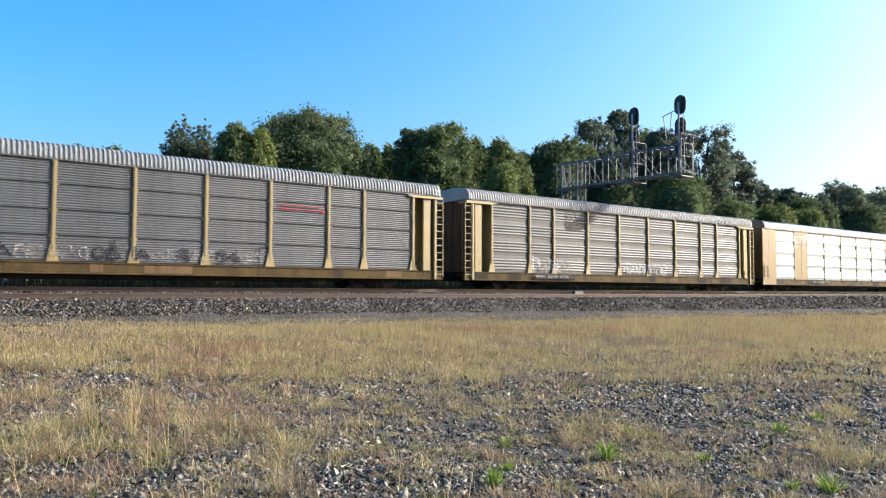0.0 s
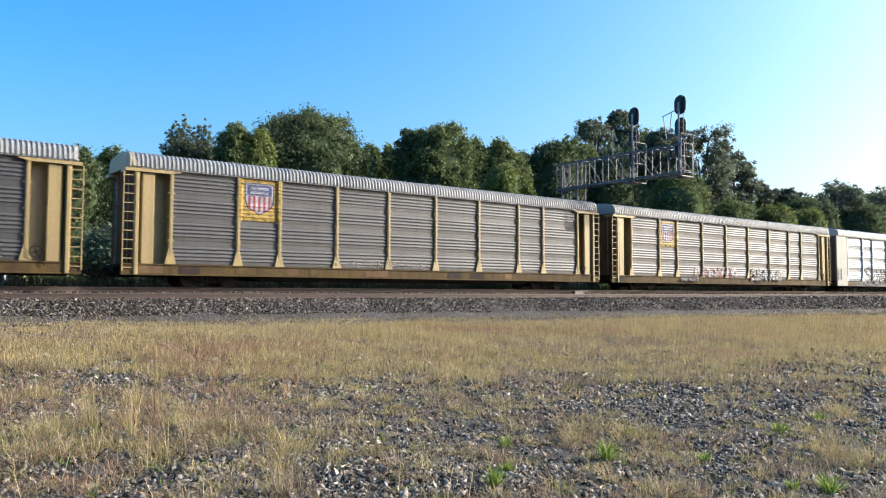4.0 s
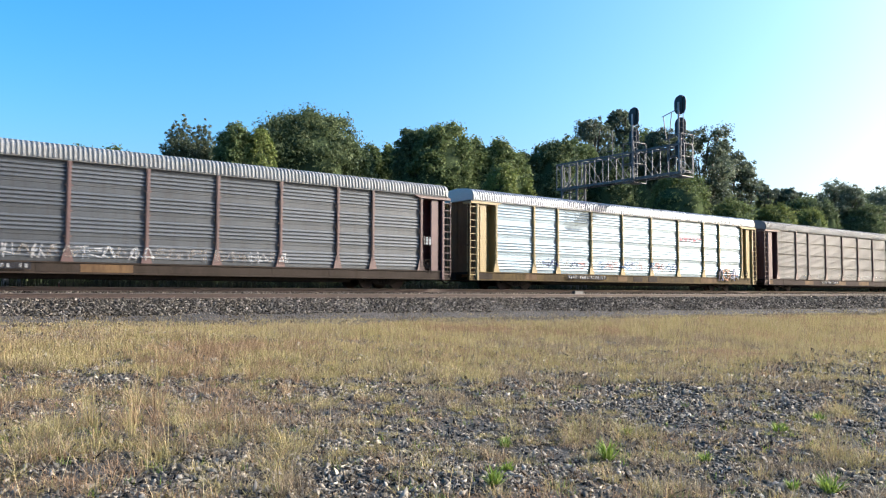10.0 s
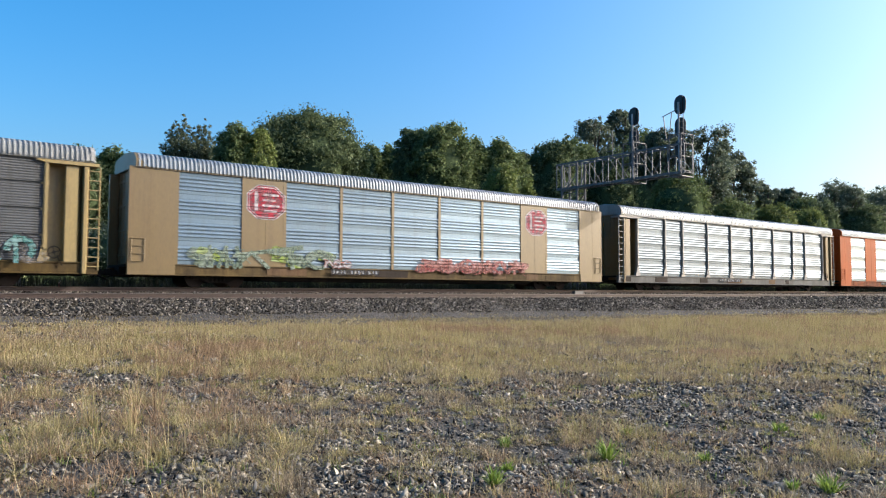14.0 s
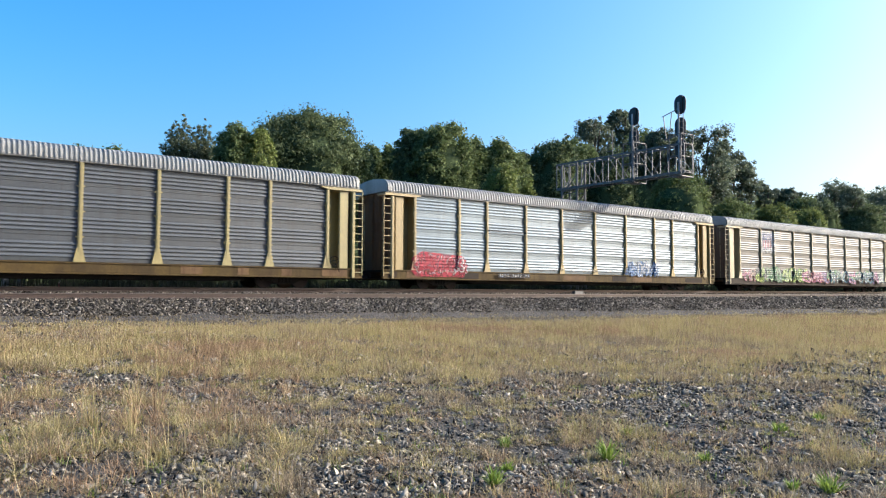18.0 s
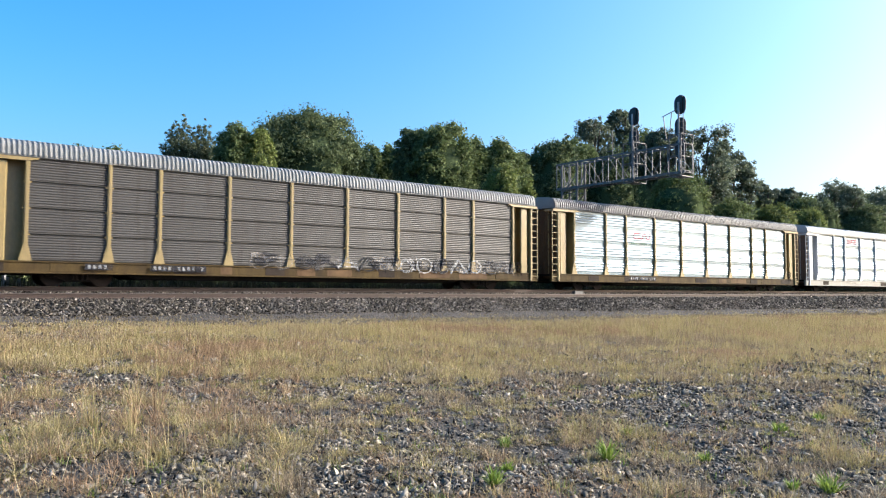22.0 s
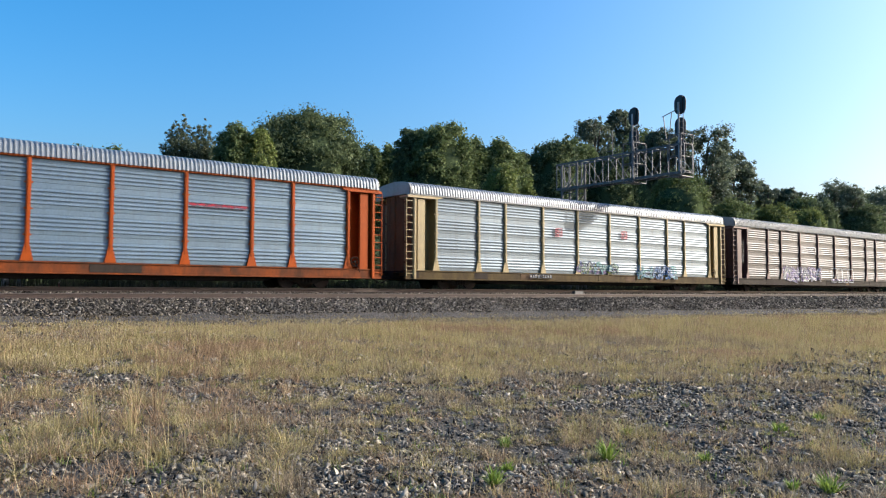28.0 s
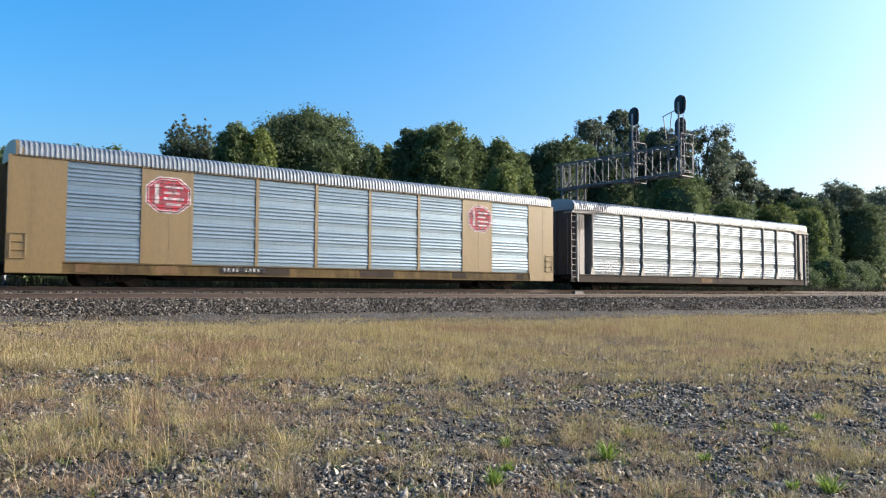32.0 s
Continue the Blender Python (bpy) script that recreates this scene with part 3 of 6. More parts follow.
def m_gear(bm):
    """Brake gear, reservoir and pipes beneath the deck."""
    rod(bm, (-1.6, -0.8, 0.52), (-0.2, -0.8, 0.52), 0.16, 10)
    box(bm, 0.6, 1.0, -0.95, -0.65, 0.36, 0.66)
    rod(bm, (-6, -1.1, 0.55), (6, -1.1, 0.55), 0.03)
    rod(bm, (-6, 0.9, 0.5), (6, 0.9, 0.5), 0.03)
    for x in (-5.4, -3.1, 2.6, 4.9):
        box(bm, x - 0.03, x + 0.03, -1.13, -1.07, 0.5, 0.8)


def m_post(bm):
    y0, y1 = -1.36, -Y_POST
    w, f = 0.075, 0.22
    prism(bm, [(-f, Z_BASE), (f, Z_BASE), (w, Z_BASE + 0.62), (w, Z_EAVE), (-w, Z_EAVE), (-w, Z_BASE + 0.62)], "y", y0, y1)
    box(bm, -0.035, 0.035, y1 - 0.02, y1, Z_BASE + 0.4, Z_EAVE - 0.1)
    for k in (1, 2, 3):      # clips that hold the sheets at their seams
        z = Z_BASE + k * (Z_EAVE - Z_BASE) / 4
        box(bm, -0.14, 0.14, -1.49, -1.43, z - 0.035, z + 0.02)


def m_strip(bm):
    box(bm, -0.075, 0.075, -1.36, -1.506, Z_BASE, Z_EAVE)


def m_eave(bm):
    for s in (-1, 1):
        prism(bm, [(s * 1.30, Z_EAVE - 0.07), (s * 1.49, Z_EAVE - 0.07), (s * 1.535, Z_EAVE - 0.05), (s * 1.535, Z_EAVE + 0.02), (s * 1.30, Z_EAVE + 0.02)], "x", -HALF + 0.2, HALF - 0.2)


def m_recess(bm):
    box(bm, 0.36, 1.84, -0.88, -0.82, Z_BASE, Z_EAVE - 0.1)
    box(bm, 1.84, 1.87, -0.82, -1.39, Z_BASE, Z_EAVE - 0.1)


def m_header(bm):
    prism(bm, [(0.06, Z_EAVE - 0.20), (1.84, Z_EAVE - 0.20), (2.2, Z_EAVE - 0.12), (2.2, Z_EAVE - 0.08), (0.06, Z_EAVE - 0.08)], "y", -0.84, -1.56)


def m_jamb(bm):
    prism(bm, [(0.72, -0.89), (0.72, -1.40), (0.76, -1.44), (1.18, -1.44), (1.22, -1.40), (1.22, -1.37), (0.78, -1.37), (0.78, -0.89)], "z", Z_BASE, Z_EAVE - 0.24)


def m_stile(bm):
    rod(bm, (0, -1.50, Z_BASE - 0.3), (0, -1.50, Z_EAVE - 0.2), 0.03)


def m_rung(bm):
    rod(bm, (0, -1.50, 0), (0.42, -1.50, 0), 0.024, 5)


def m_cornerpost(bm):
    prism(bm, [(0.44, -1.30), (0.44, -1.53), (0.47, -1.56), (0.57, -1.56), (0.60, -1.53), (0.60, -1.30)], "z", Z_LOW + 0.02, Z_EAVE - 0.24)


def m_door(bm):
    """Half of an end door, set back from the ladder, with ribs."""
    box(bm, 0.38, 0.44, 0.02, 1.44, Z_SILL + 0.2, Z_EAVE)
    for z in (1.3, 2.3, 3.3, 4.3):
        box(bm, 0.345, 0.38, 0.05, 1.40, z, z + 0.08)
    for y in (0.05, 0.5, 0.95, 1.36):
        box(bm, 0.36, 0.38, y, y + 0.06, Z_SILL + 0.25, Z_EAVE - 0.05)


def m_cap(bm):
    prism(bm, arch_line(0.035), "x", -0.05, 0.12)
    prism(bm, [(-0.05, Z_EAVE - 0.02), (0.42, Z_EAVE - 0.02), (0.12, Z_EAVE + 0.30), (-0.05, Z_EAVE + 0.30)], "y", -1.46, -1.56)


def m_flushend(bm):
    prism(bm, [(0.0, Z_LOW + 0.02), (1.84, Z_LOW + 0.02), (1.84, Z_EAVE), (0.0, Z_EAVE)], "y", -1.36, -1.505)
    box(bm, 0.80, 0.83, -1.51, -1.505, Z_SILL + 0.1, Z_EAVE - 0.05)


def m_solid(bm):
    box(bm, 0.0, 1.9, -1.36, -1.50, Z_BASE, Z_EAVE)
    box(bm, 1.0, 1.03, -1.507, -1.50, Z_BASE + 0.1, Z_EAVE - 0.1)
    prism(bm, [(0.02, Z_BASE), (0.35, Z_BASE), (0.06, Z_BASE + 0.7)], "y", -1.51, -1.50)


def m_grab(bm):
    rod(bm, (0.12, -1.545, 1.0), (0.12, -1.545, 1.9), 0.02, 5)
    rod(bm, (0.12, -1.545, 1.9), (0.12, -1.5, 1.9), 0.016, 5)


def m_grabrung(bm):
    rod(bm, (0.12, -1.545, 1.0), (0.62, -1.545, 1.0), 0.016, 5)


def m_brake(bm):
    """Hand brake wheel and lever at the corner."""
    for k in range(10):
        a, b = 2 * math.pi * k / 10, 2 * math.pi * (k + 1) / 10
        rod(bm, (math.cos(a) * 0.22, 0, math.sin(a) * 0.22), (math.cos(b) * 0.22, 0, math.sin(b) * 0.22), 0.022, 5)
    for a in (0.3, 1.87, 3.44, 5.0):
        rod(bm, (0, 0, 0), (math.cos(a) * 0.22, 0, math.sin(a) * 0.22), 0.014, 5)
    rod(bm, (0, 0.12, 0), (0, -0.03, 0), 0.05, 8)
    rod(bm, (0.1, 0.05, -0.1), (0.3, 0.05, -0.5), 0.02, 5)


def m_frame(bm):
    """One side frame of a truck."""
    prism(bm, [(-1.15, 0.46), (-0.95, 0.58), (-0.5, 0.62), (0.5, 0.62), (0.95, 0.58), (1.15, 0.46), (1.1, 0.34), (0.75, 0.34), (0.45, 0.2), (-0.45, 0.2), (-0.75, 0.34), (-1.1, 0.34)], "y", -0.09, 0.09)
    for x in (-0.25, -0.08, 0.09, 0.26):
        rod(bm, (x, -0.1, 0.26), (x, -0.1, 0.5), 0.06, 8)


def m_wheel(bm):
    rod(bm, (0, -0.066, 0), (0, -0.0035, 0), 0.42, 20)
    rod(bm, (0, -0.0035, 0), (0, 0.066, 0), 0.42, 20)
    rod(bm, (0, -0.11, 0), (0, 0.0, 0), 0.12, 10)


def m_axle(bm):
    rod(bm, (0, -1.0, 0), (0, 1.0, 0), 0.075, 8)


def m_bolster(bm):
    box(bm, -0.2, 0.2, -1.0, 1.0, 0.36, 0.6)


def m_coupler(bm):
    box(bm, 0.0, 0.62, -0.09, 0.09, 0.50, 0.66)
    prism(bm, [(0.60, -0.16), (0.84, -0.14), (0.86, 0.02), (0.74, 0.05), (0.74, 0.16), (0.60, 0.16)], "z", 0.46, 0.72)
    rod(bm, (0.1, -0.35, 0.55), (0.62, -0.3, 0.28), 0.03, 6)


ME = {("broad", w): sheet_mesh(w, broad_profile()) for w in (2.82, 1.9, 2.85, 2.84)}
ME.update({("fine", w): sheet_mesh(w, fine_profile()) for w in (2.82, 1.9, 2.85, 2.84)})
ME.update(roof=roof_mesh(), sill=built("side_sill", m_sill), lower=built("lower_rail", m_lower), deck=built("deck", m_deck), gear=built("brake_gear", m_gear), post=built("post", m_post),
          strip=built("post_strip", m_strip), eave=built("eave_rail", m_eave), recess=built("end_wall", m_recess), header=built("header", m_header), jamb=built("door_jamb", m_jamb),
          stile=built("ladder_stile", m_stile), rung=built("rung", m_rung), corner=built("corner_post", m_cornerpost), door=built("end_door", m_door), cap=built("roof_cap", m_cap),
          flush=built("end_panel", m_flushend), solid=built("solid_panel", m_solid), grab=built("grab_ladder", m_grab), grabrung=built("rung", m_grabrung), brake=built("hand_brake", m_brake), frame=built("side_frame", m_frame),
          wheel=built("wheel", m_wheel), axle=built("axle", m_axle), bolster=built("bolster", m_bolster), coupler=built("coupler", m_coupler))
ME.update({("plate", w): built("sill_plate", m_plate, w) for w in (0.5, 0.9, 1.3, 1.9)})
TURN = Matrix.Rotation(math.pi, 4, "Z")
FLIP = Matrix.Diagonal((-1, 1, 1, 1))


def at_end(e, side):
    """Pose of a piece made for the leading end and near side: e 0 or 1, side 0 (near) or 1 (far); mirrored where needed."""
    m = Matrix.Translation((-HALF, 0, 0))
    if e:
        m = FLIP @ m
    if side:
        m = Matrix.Diagonal((1, -1, 1, 1)) @ m
    return m


CARS = []
FINE = (0, 11, 12, 20)      # cars whose sheets have fine ribs and open seams


def carrier(i, frame_c, panel_c, roof_c, label, style="post", cap_c=None, post_c=None, sill_c=None):
    car = thing("autorack_car", pose(0, TRACK_Y, RAIL), label, "rail car", "cars of the train")
    fm, pm, rm = PAINT[frame_c], PANEL[panel_c], ROOF[roof_c]
    om = PAINT[post_c] if post_c else fm
    piece("roof", ME["roof"], rm, car, None, "ribbed pale metal roof")
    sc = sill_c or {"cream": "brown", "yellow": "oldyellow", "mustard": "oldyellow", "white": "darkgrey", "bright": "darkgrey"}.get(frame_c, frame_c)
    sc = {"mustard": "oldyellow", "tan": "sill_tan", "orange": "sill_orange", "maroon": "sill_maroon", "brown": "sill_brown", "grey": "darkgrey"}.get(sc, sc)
    sill = piece("side_sill", ME["sill"], PAINT[sc], car, None, "darkened, stained side sill")
    rng, x = random.Random(40 + i), -HALF + 0.3
    while x < HALF - 2.0:
        w = rng.choice((0.5, 0.9, 0.9, 1.3, 1.9))
        piece("sill_plate", ME[("plate", w)], PAINT[rng.choice((sc, "grime", "rusty"))], sill, pose(x, 0, 0))
        x += w + rng.choice((0.6, 1.5, 2.4, 3.6))
    piece("lower_rail", ME["lower"], STEEL, car, None, "black lower rail, darkened for the shade beneath the sill")
    d = piece("deck", ME["deck"], STEEL, car)
    piece("brake_gear", ME["gear"], STEEL, d)
    flush = style == "flush"
    painted = flush or frame_c == "orange"
    piece("eave_rail", ME["eave"], fm if painted else rm, car, None, "painted eave rail" if painted else "pale eave rail")
    for side in (0, 1):
        turn = TURN if side else Matrix.Identity(4)
        for b, (x0, x1) in enumerate(zip(BAYS, BAYS[1:])):
            w = round(x1 - x0, 2)
            if flush and b in (1, 7):
                piece("solid_panel", ME["solid"], fm, car, turn @ pose(x0 - HALF, 0, 0), "plain painted panel")
            else:
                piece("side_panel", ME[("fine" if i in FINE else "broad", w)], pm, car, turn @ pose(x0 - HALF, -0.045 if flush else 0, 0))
        for k, x in enumerate(BAYS):
            if flush:
                piece("post", ME["strip"], fm if k not in (4, 5) else om, car, turn @ pose(x - HALF, 0, 0))
            else:
                piece("post", ME["post"], om, car, turn @ pose(x - HALF, 0, 0))
        for e in (0, 1):
            m = at_end(e, side)
            if style in ("flush", "plainend"):
                piece("end_panel", ME["flush"], fm, car, m)
                q = piece("grab_ladder", ME["grab"], fm, car, m)
                piece("stile", ME["grab"], fm, q, pose(0.5, 0, 0))
                for r in range(4):
                    piece("rung", ME["grabrung"], fm, q, pose(0, 0, r * 0.3))
                continue
            piece("end_wall", ME["recess"], fm, car, m)
            piece("header", ME["header"], om, car, m)
            piece("corner_post", ME["corner"], fm, car, m)
            piece("door_jamb", ME["jamb"], fm, car, m)
            if side == 0:
                lad = piece("ladder", ME["stile"], om, car, m @ pose(0.02, 0, 0))
                piece("stile", ME["stile"], om, lad, pose(0.42, 0, 0))
                for r in range(11):
                    piece("rung", ME["rung"], om, lad, pose(0, 0, 0.75 + r * 0.36))
    dm = PAINT[{"yellow": "rusty", "white": "brown", "bright": "brown", "cream": "brown", "mustard": "rusty", "grey": "brown"}.get(frame_c, frame_c)]
    for e in (0, 1):
        m = at_end(e, 0)
        piece("end_door", ME["door"], dm, car, m)
        piece("end_door", ME["door"], dm, car, at_end(e, 1))
        piece("roof_cap", ME["cap"], PAINT[cap_c] if cap_c else (fm if flush else rm), car, m @ pose(0.27, 0, 0), "arched end cap of the roof")
        piece("coupler", ME["coupler"], STEEL, car, m @ Matrix.Diagonal((-1, 1, 1, 1)))
        tr = piece("truck", ME["bolster"], STEEL, car, pose(9.95 * (1 if e else -1), 0, 0))
        for s in (-1, 1):
            piece("side_frame", ME["frame"], STEEL, tr, pose(0, s * 1.0, 0))
            for wx in (-0.86, 0.86):
                piece("wheel", ME["wheel"], WHEEL, tr, pose(wx, s * 0.75, 0.42, 0, 0, 0 if s < 0 else 180))
        for wx in (-0.86, 0.86):
            piece("axle", ME["axle"], STEEL, tr, pose(wx, 0, 0.42))
    if style == "post":
        piece("hand_brake", ME["brake"], STEEL, car, pose(HALF - 1.55, -1.60, 1.25))
    CARS.append(car)
    return car


LIST = (
    ("yellow", "fine", "white", "weathered yellow and grey autorack car with scribbles along its base"),
    ("yellow", "dirty", "white", "dirty yellow and grey autorack car with faded spray paint"),
    ("tan", "clean", "silver", "smooth-sided tan autorack car with bright metal panels and a white emblem", "flush"),
    ("yellow", "dirty", "white", "yellow-posted grey autorack car with white and green spray paint"),
    ("yellow", "dirty", "white", "yellow-posted grey autorack car with a striped shield emblem", "post", "cream"),
    ("yellow", "dirty", "white", "grimy yellow-posted autorack car with a striped shield and spray paint"),
    ("white", "silver", "silver", "silver autorack car with plain white ends and outlined spray paint", "plainend", None, "bright"),
    ("yellow", "brown", "white", "brown-stained yellow autorack car with a long coloured spray painting", "post", None, None, "grime"),
    ("maroon", "brown", "white", "maroon autorack car with rust-dusted panels and white spray paint", "post", "white", "dullred", "brown"),
    ("maroon", "grey", "white", "maroon-ended autorack car with pale weathered panels", "post", "white", "dullred", "brown"),
    ("yellow", "clean", "silver", "yellow autorack car with bright metal panels and a red emblem bar"),
    ("maroon", "dusty", "grey", "maroon autorack car with brownish grey panels", "post", None, "dullred", "maroon"),
    ("yellow", "fine", "white", "yellow-posted autorack car with a dark emblem and teal spray painting"),
    ("tan", "clean", "silver", "smooth-sided tan autorack car with two red octagons and spray paint", "flush"),
    ("tan", "silver", "silver", "tan-ended autorack car with bright silver panels", "post", "grey", "grey", "grey"),
    ("orange", "clean", "silver", "smooth-sided orange autorack car with bright metal panels", "flush"),
    ("mustard", "grey", "white", "mustard-yellow autorack car with pale weathered panels", "post", "white"),
    ("yellow", "silver", "white", "yellow autorack car with silver panels and red spray lettering", "post", "white"),
    ("cream", "brown", "white", "faded autorack car with brownish panels and lime and pink spray painting", "post", None, None, "brown"),
    ("yellow", "grey", "white", "yellow-posted autorack car with huge white block letters", "post", None, None, "brown"),
    ("yellow", "dusty", "white", "yellow-posted autorack car with dark dirty panels"),
    ("yellow", "clean", "grey", "clean yellow autorack car with bright panels and a red emblem"),
    ("bright", "clean", "silver", "all-silver autorack car with a red emblem", "post", None, None, "white"),
    ("yellow", "silver", "grey", "yellow-posted silver autorack car with black spray paint"),
    ("bright", "grey", "silver", "grey autorack car with pale posts and dark scribbles along its base", "post"),
    ("orange", "clean", "silver", "bright orange autorack car with clean metal panels"),
    ("yellow", "silver", "silver", "cream-ended yellow autorack car with silver panels and blue spray paint", "post", "white"),
    ("maroon", "dark", "white", "dark maroon autorack car with white outlined spray painting", "post", "white", None, "brown"),
    ("yellow", "silver", "white", "yellow-posted grey autorack car with faint white scribbles", "post", "white"),
    ("tan", "clean", "silver", "clean smooth-sided tan autorack car with two red octagons", "flush"),
    ("grey", "silver", "silver", "dull grey autorack car at the end of the train", "post", None, None, "brown"),
)
for _i, _c in enumerate(LIST):
    carrier(_i, *_c)


# ---- emblems, stencils and spray paint on the cars ----
MARK_0 = 0.35               # marks are counted from a little inside the leading end


def side_depth(x, z):
    """Where paint lies on a posted side: on the sill, over a post or on the sheets."""
    if z < Z_BASE:
        return -1.506
    if any(abs(x + MARK_0 - b) < 0.13 + max(0, 0.16 * (1.6 - z)) for b in BAYS):
        return -Y_POST - 0.022
    return -1.449


class Marks:
    """Flat paint on a car's near side. x along the car, z above the rail."""

    def __init__(self, i):
        self.car, self.flush = CARS[i], LIST[i][4:5] in (("flush",), ("plainend",))
        self.flat = LIST[i][4:5] == ("flush",)
        self.verts, self.faces, self.which, self.inks, self.layer, self.stroke = [], [], [], [], 0, []

    def depth(self, x, z):
        return -1.512 if self.flat and z >= Z_BASE else side_depth(x, z)

    def quad(self, ink, pts):
        if ink not in self.inks:
            self.inks.append(ink)
        n = len(self.verts)
        for x, z in pts:
            self.verts.append((x + MARK_0 - HALF, self.depth(x, z) - 0.0006 * self.layer, z))
        self.faces.append(tuple(range(n, n + len(pts))))
        self.which.append(self.inks.index(ink))
        self.stroke.append(self.layer)

    def rect(self, ink, x0, x1, z0, z1):
        self.layer += 1
        k = max(1, int((x1 - x0) / 0.12))
        for j in range(k):
            a, b = x0 + (x1 - x0) * j / k, x0 + (x1 - x0) * (j + 1) / k
            self.quad(ink, [(a, z0), (b, z0), (b, z1), (a, z1)])

    def fan(self, ink, outline):
        """A filled convex outline, cut in narrow upright strips."""
        self.layer += 1
        xs = [p[0] for p in outline]
        k = max(4, int((max(xs) - min(xs)) / 0.1))

        def cut(x):
            zs = []
            for (ax, az), (bx, bz) in zip(outline, outline[1:] + outline[:1]):
                if (ax - x) * (bx - x) <= 0 and ax != bx:
                    zs.append(az + (bz - az) * (x - ax) / (bx - ax))
            return min(zs), max(zs)
        grid_x = [min(xs) + 1e-4 + (max(xs) - min(xs) - 2e-4) * j / k for j in range(k + 1)]
        for a, b in zip(grid_x, grid_x[1:]):
            (a0, a1), (b0, b1) = cut(a), cut(b)
            self.quad(ink, [(a, a0), (b, b0), (b, b1), (a, a1)])

    def line(self, ink, pts, w):
        """A ribbon of even width along a polyline."""
        self.layer += 1
        fine = [pts[0]]
        for (ax, az), (bx, bz) in zip(pts, pts[1:]):
            k = max(1, int(math.hypot(bx - ax, bz - az) / 0.13))
            fine += [(ax + (bx - ax) * j / k, az + (bz - az) * j / k) for j in range(1, k + 1)]
        sides = []
        for j, (x, z) in enumerate(fine):
            (ax, az), (bx, bz) = fine[max(0, j - 1)], fine[min(len(fine) - 1, j + 1)]
            d = math.hypot(bx - ax, bz - az) or 1
            nx, nz = -(bz - az) / d * w / 2, (bx - ax) / d * w / 2
            sides.append(((x + nx, z + nz), (x - nx, z - nz)))
        for a, b in zip(sides, sides[1:]):
            self.quad(ink, [a[0], b[0], b[1], a[1]])

    def spray(self, x0, x1, z0, z1, fills, outline, seed, n=0, thin=False, cloud=None):
        """A run of interlocking abstract strokes."""
        rng = random.Random(seed)
        h = z1 - z0
        n = n or max(2, round((x1 - x0) / (h * 0.8)))
        if cloud:
            for _ in range(n * 3):
                cx, cz, r = rng.uniform(x0, x1), rng.uniform(z0 + h * 0.25, z1 - h * 0.25), rng.uniform(0.16, 0.34) * h
                turns = sorted(rng.uniform(0, 6.283) for _ in range(3)) + [0.4, 2.2, 3.6, 5.4]
                self.fan(rng.choice(cloud), [(cx + r * 1.9 * math.cos(a), max(Z_SILL + 0.02, cz + r * math.sin(a))) for a in sorted(turns)])
                self.done("spray_cloud", "")
        for k in range(n):
            a = x0 + (x1 - x0) * k / n
            w = (x1 - x0) / n
            ink = fills[(k + rng.randrange(2)) % len(fills)]
            strokes = []
            a, w = a - w * 0.12, w * 1.24
            for _ in range(rng.choice((3, 4, 4))):
                kind = rng.randrange(4)
                lean = rng.uniform(-0.15, 0.2) * w
                u = a + w * rng.uniform(0.12, 0.85)
                if kind == 0:
                    strokes.append([(u, z0 + h * 0.06), (u + lean, z1 - h * 0.06)])
                elif kind == 1:
                    zc = z0 + h * rng.uniform(0.2, 0.8)
                    strokes.append([(a + w * 0.08, zc), (a + w * 0.92, zc + rng.uniform(-0.25, 0.25) * h)])
                elif kind == 2:
                    s, r0 = rng.uniform(0, 6.28), rng.uniform(0.24, 0.36)
                    strokes.append([(a + w * 0.5 + w * r0 * math.cos(s + q * 0.5), z0 + h * 0.5 + h * r0 * 1.15 * math.sin(s + q * 0.5)) for q in range(rng.choice((7, 9, 12)))])
                else:
                    strokes.append([(a + w * 0.1, z0 + h * rng.uniform(0.05, 0.3)), (a + w * 0.5, z1 - h * rng.uniform(0.05, 0.3)), (a + w * 0.92, z0 + h * rng.uniform(0.05, 0.3))])
            t = rng.uniform(0.11, 0.165) * h
            if thin:
                for s in strokes:
                    self.line(ink, s, 0.06)
                    self.done("scribble", "")
                continue
            for s in strokes:
                self.line(outline, s, t + 0.06)
            for s in strokes:
                self.line(ink, s, t)
            self.line(rng.choice(fills), strokes[0], t * 0.3)
            for _ in range(2):
                cx, cz = a + w * rng.uniform(0.1, 0.9), z0 + h * rng.uniform(0.1, 0.9)
                self.line(outline, [(cx, cz), (cx + rng.uniform(-0.4, 0.4) * w, min(z1, max(z0, cz + rng.uniform(-0.4, 0.4) * h)))], 0.045)
            self.done("graffiti_figure", "")

    def stencil(self, x0, x1, z0=0.67, z1=0.81, ink="grey", plate="black"):
        """Worn lettering that cannot be read: a row of short bars."""
        if plate:
            self.rect(plate, x0 - 0.1, x1 + 0.1, z0 - 0.05, z1 + 0.05)
        x, k = x0, 0
        while x < x1 - 0.05:
            if k % 5 != 4:
                self.rect(ink, x, x + 0.10, z0, z1)
            x, k = x + 0.19, k + 1

    def done(self, name, label):
        """Link what was drawn: one object for each group of strokes that touch."""
        span = {}
        for f, k in zip(self.faces, self.stroke):
            for v in f:
                x, _, z = self.verts[v]
                q = span.setdefault(k, [x, x, z, z])
                span[k] = [min(q[0], x), max(q[1], x), min(q[2], z), max(q[3], z)]
        root = {k: k for k in span}
        dots = {k: np.array([self.verts[v][::2] for f, q in zip(self.faces, self.stroke) if q == k for v in f]) for k in span}

        def near(k, j):
            return np.abs(dots[k][:, None] - dots[j][None]).max(2).min() < 0.085

        def find(k):
            while root[k] != k:
                k = root[k]
            return k
        keys = list(span)
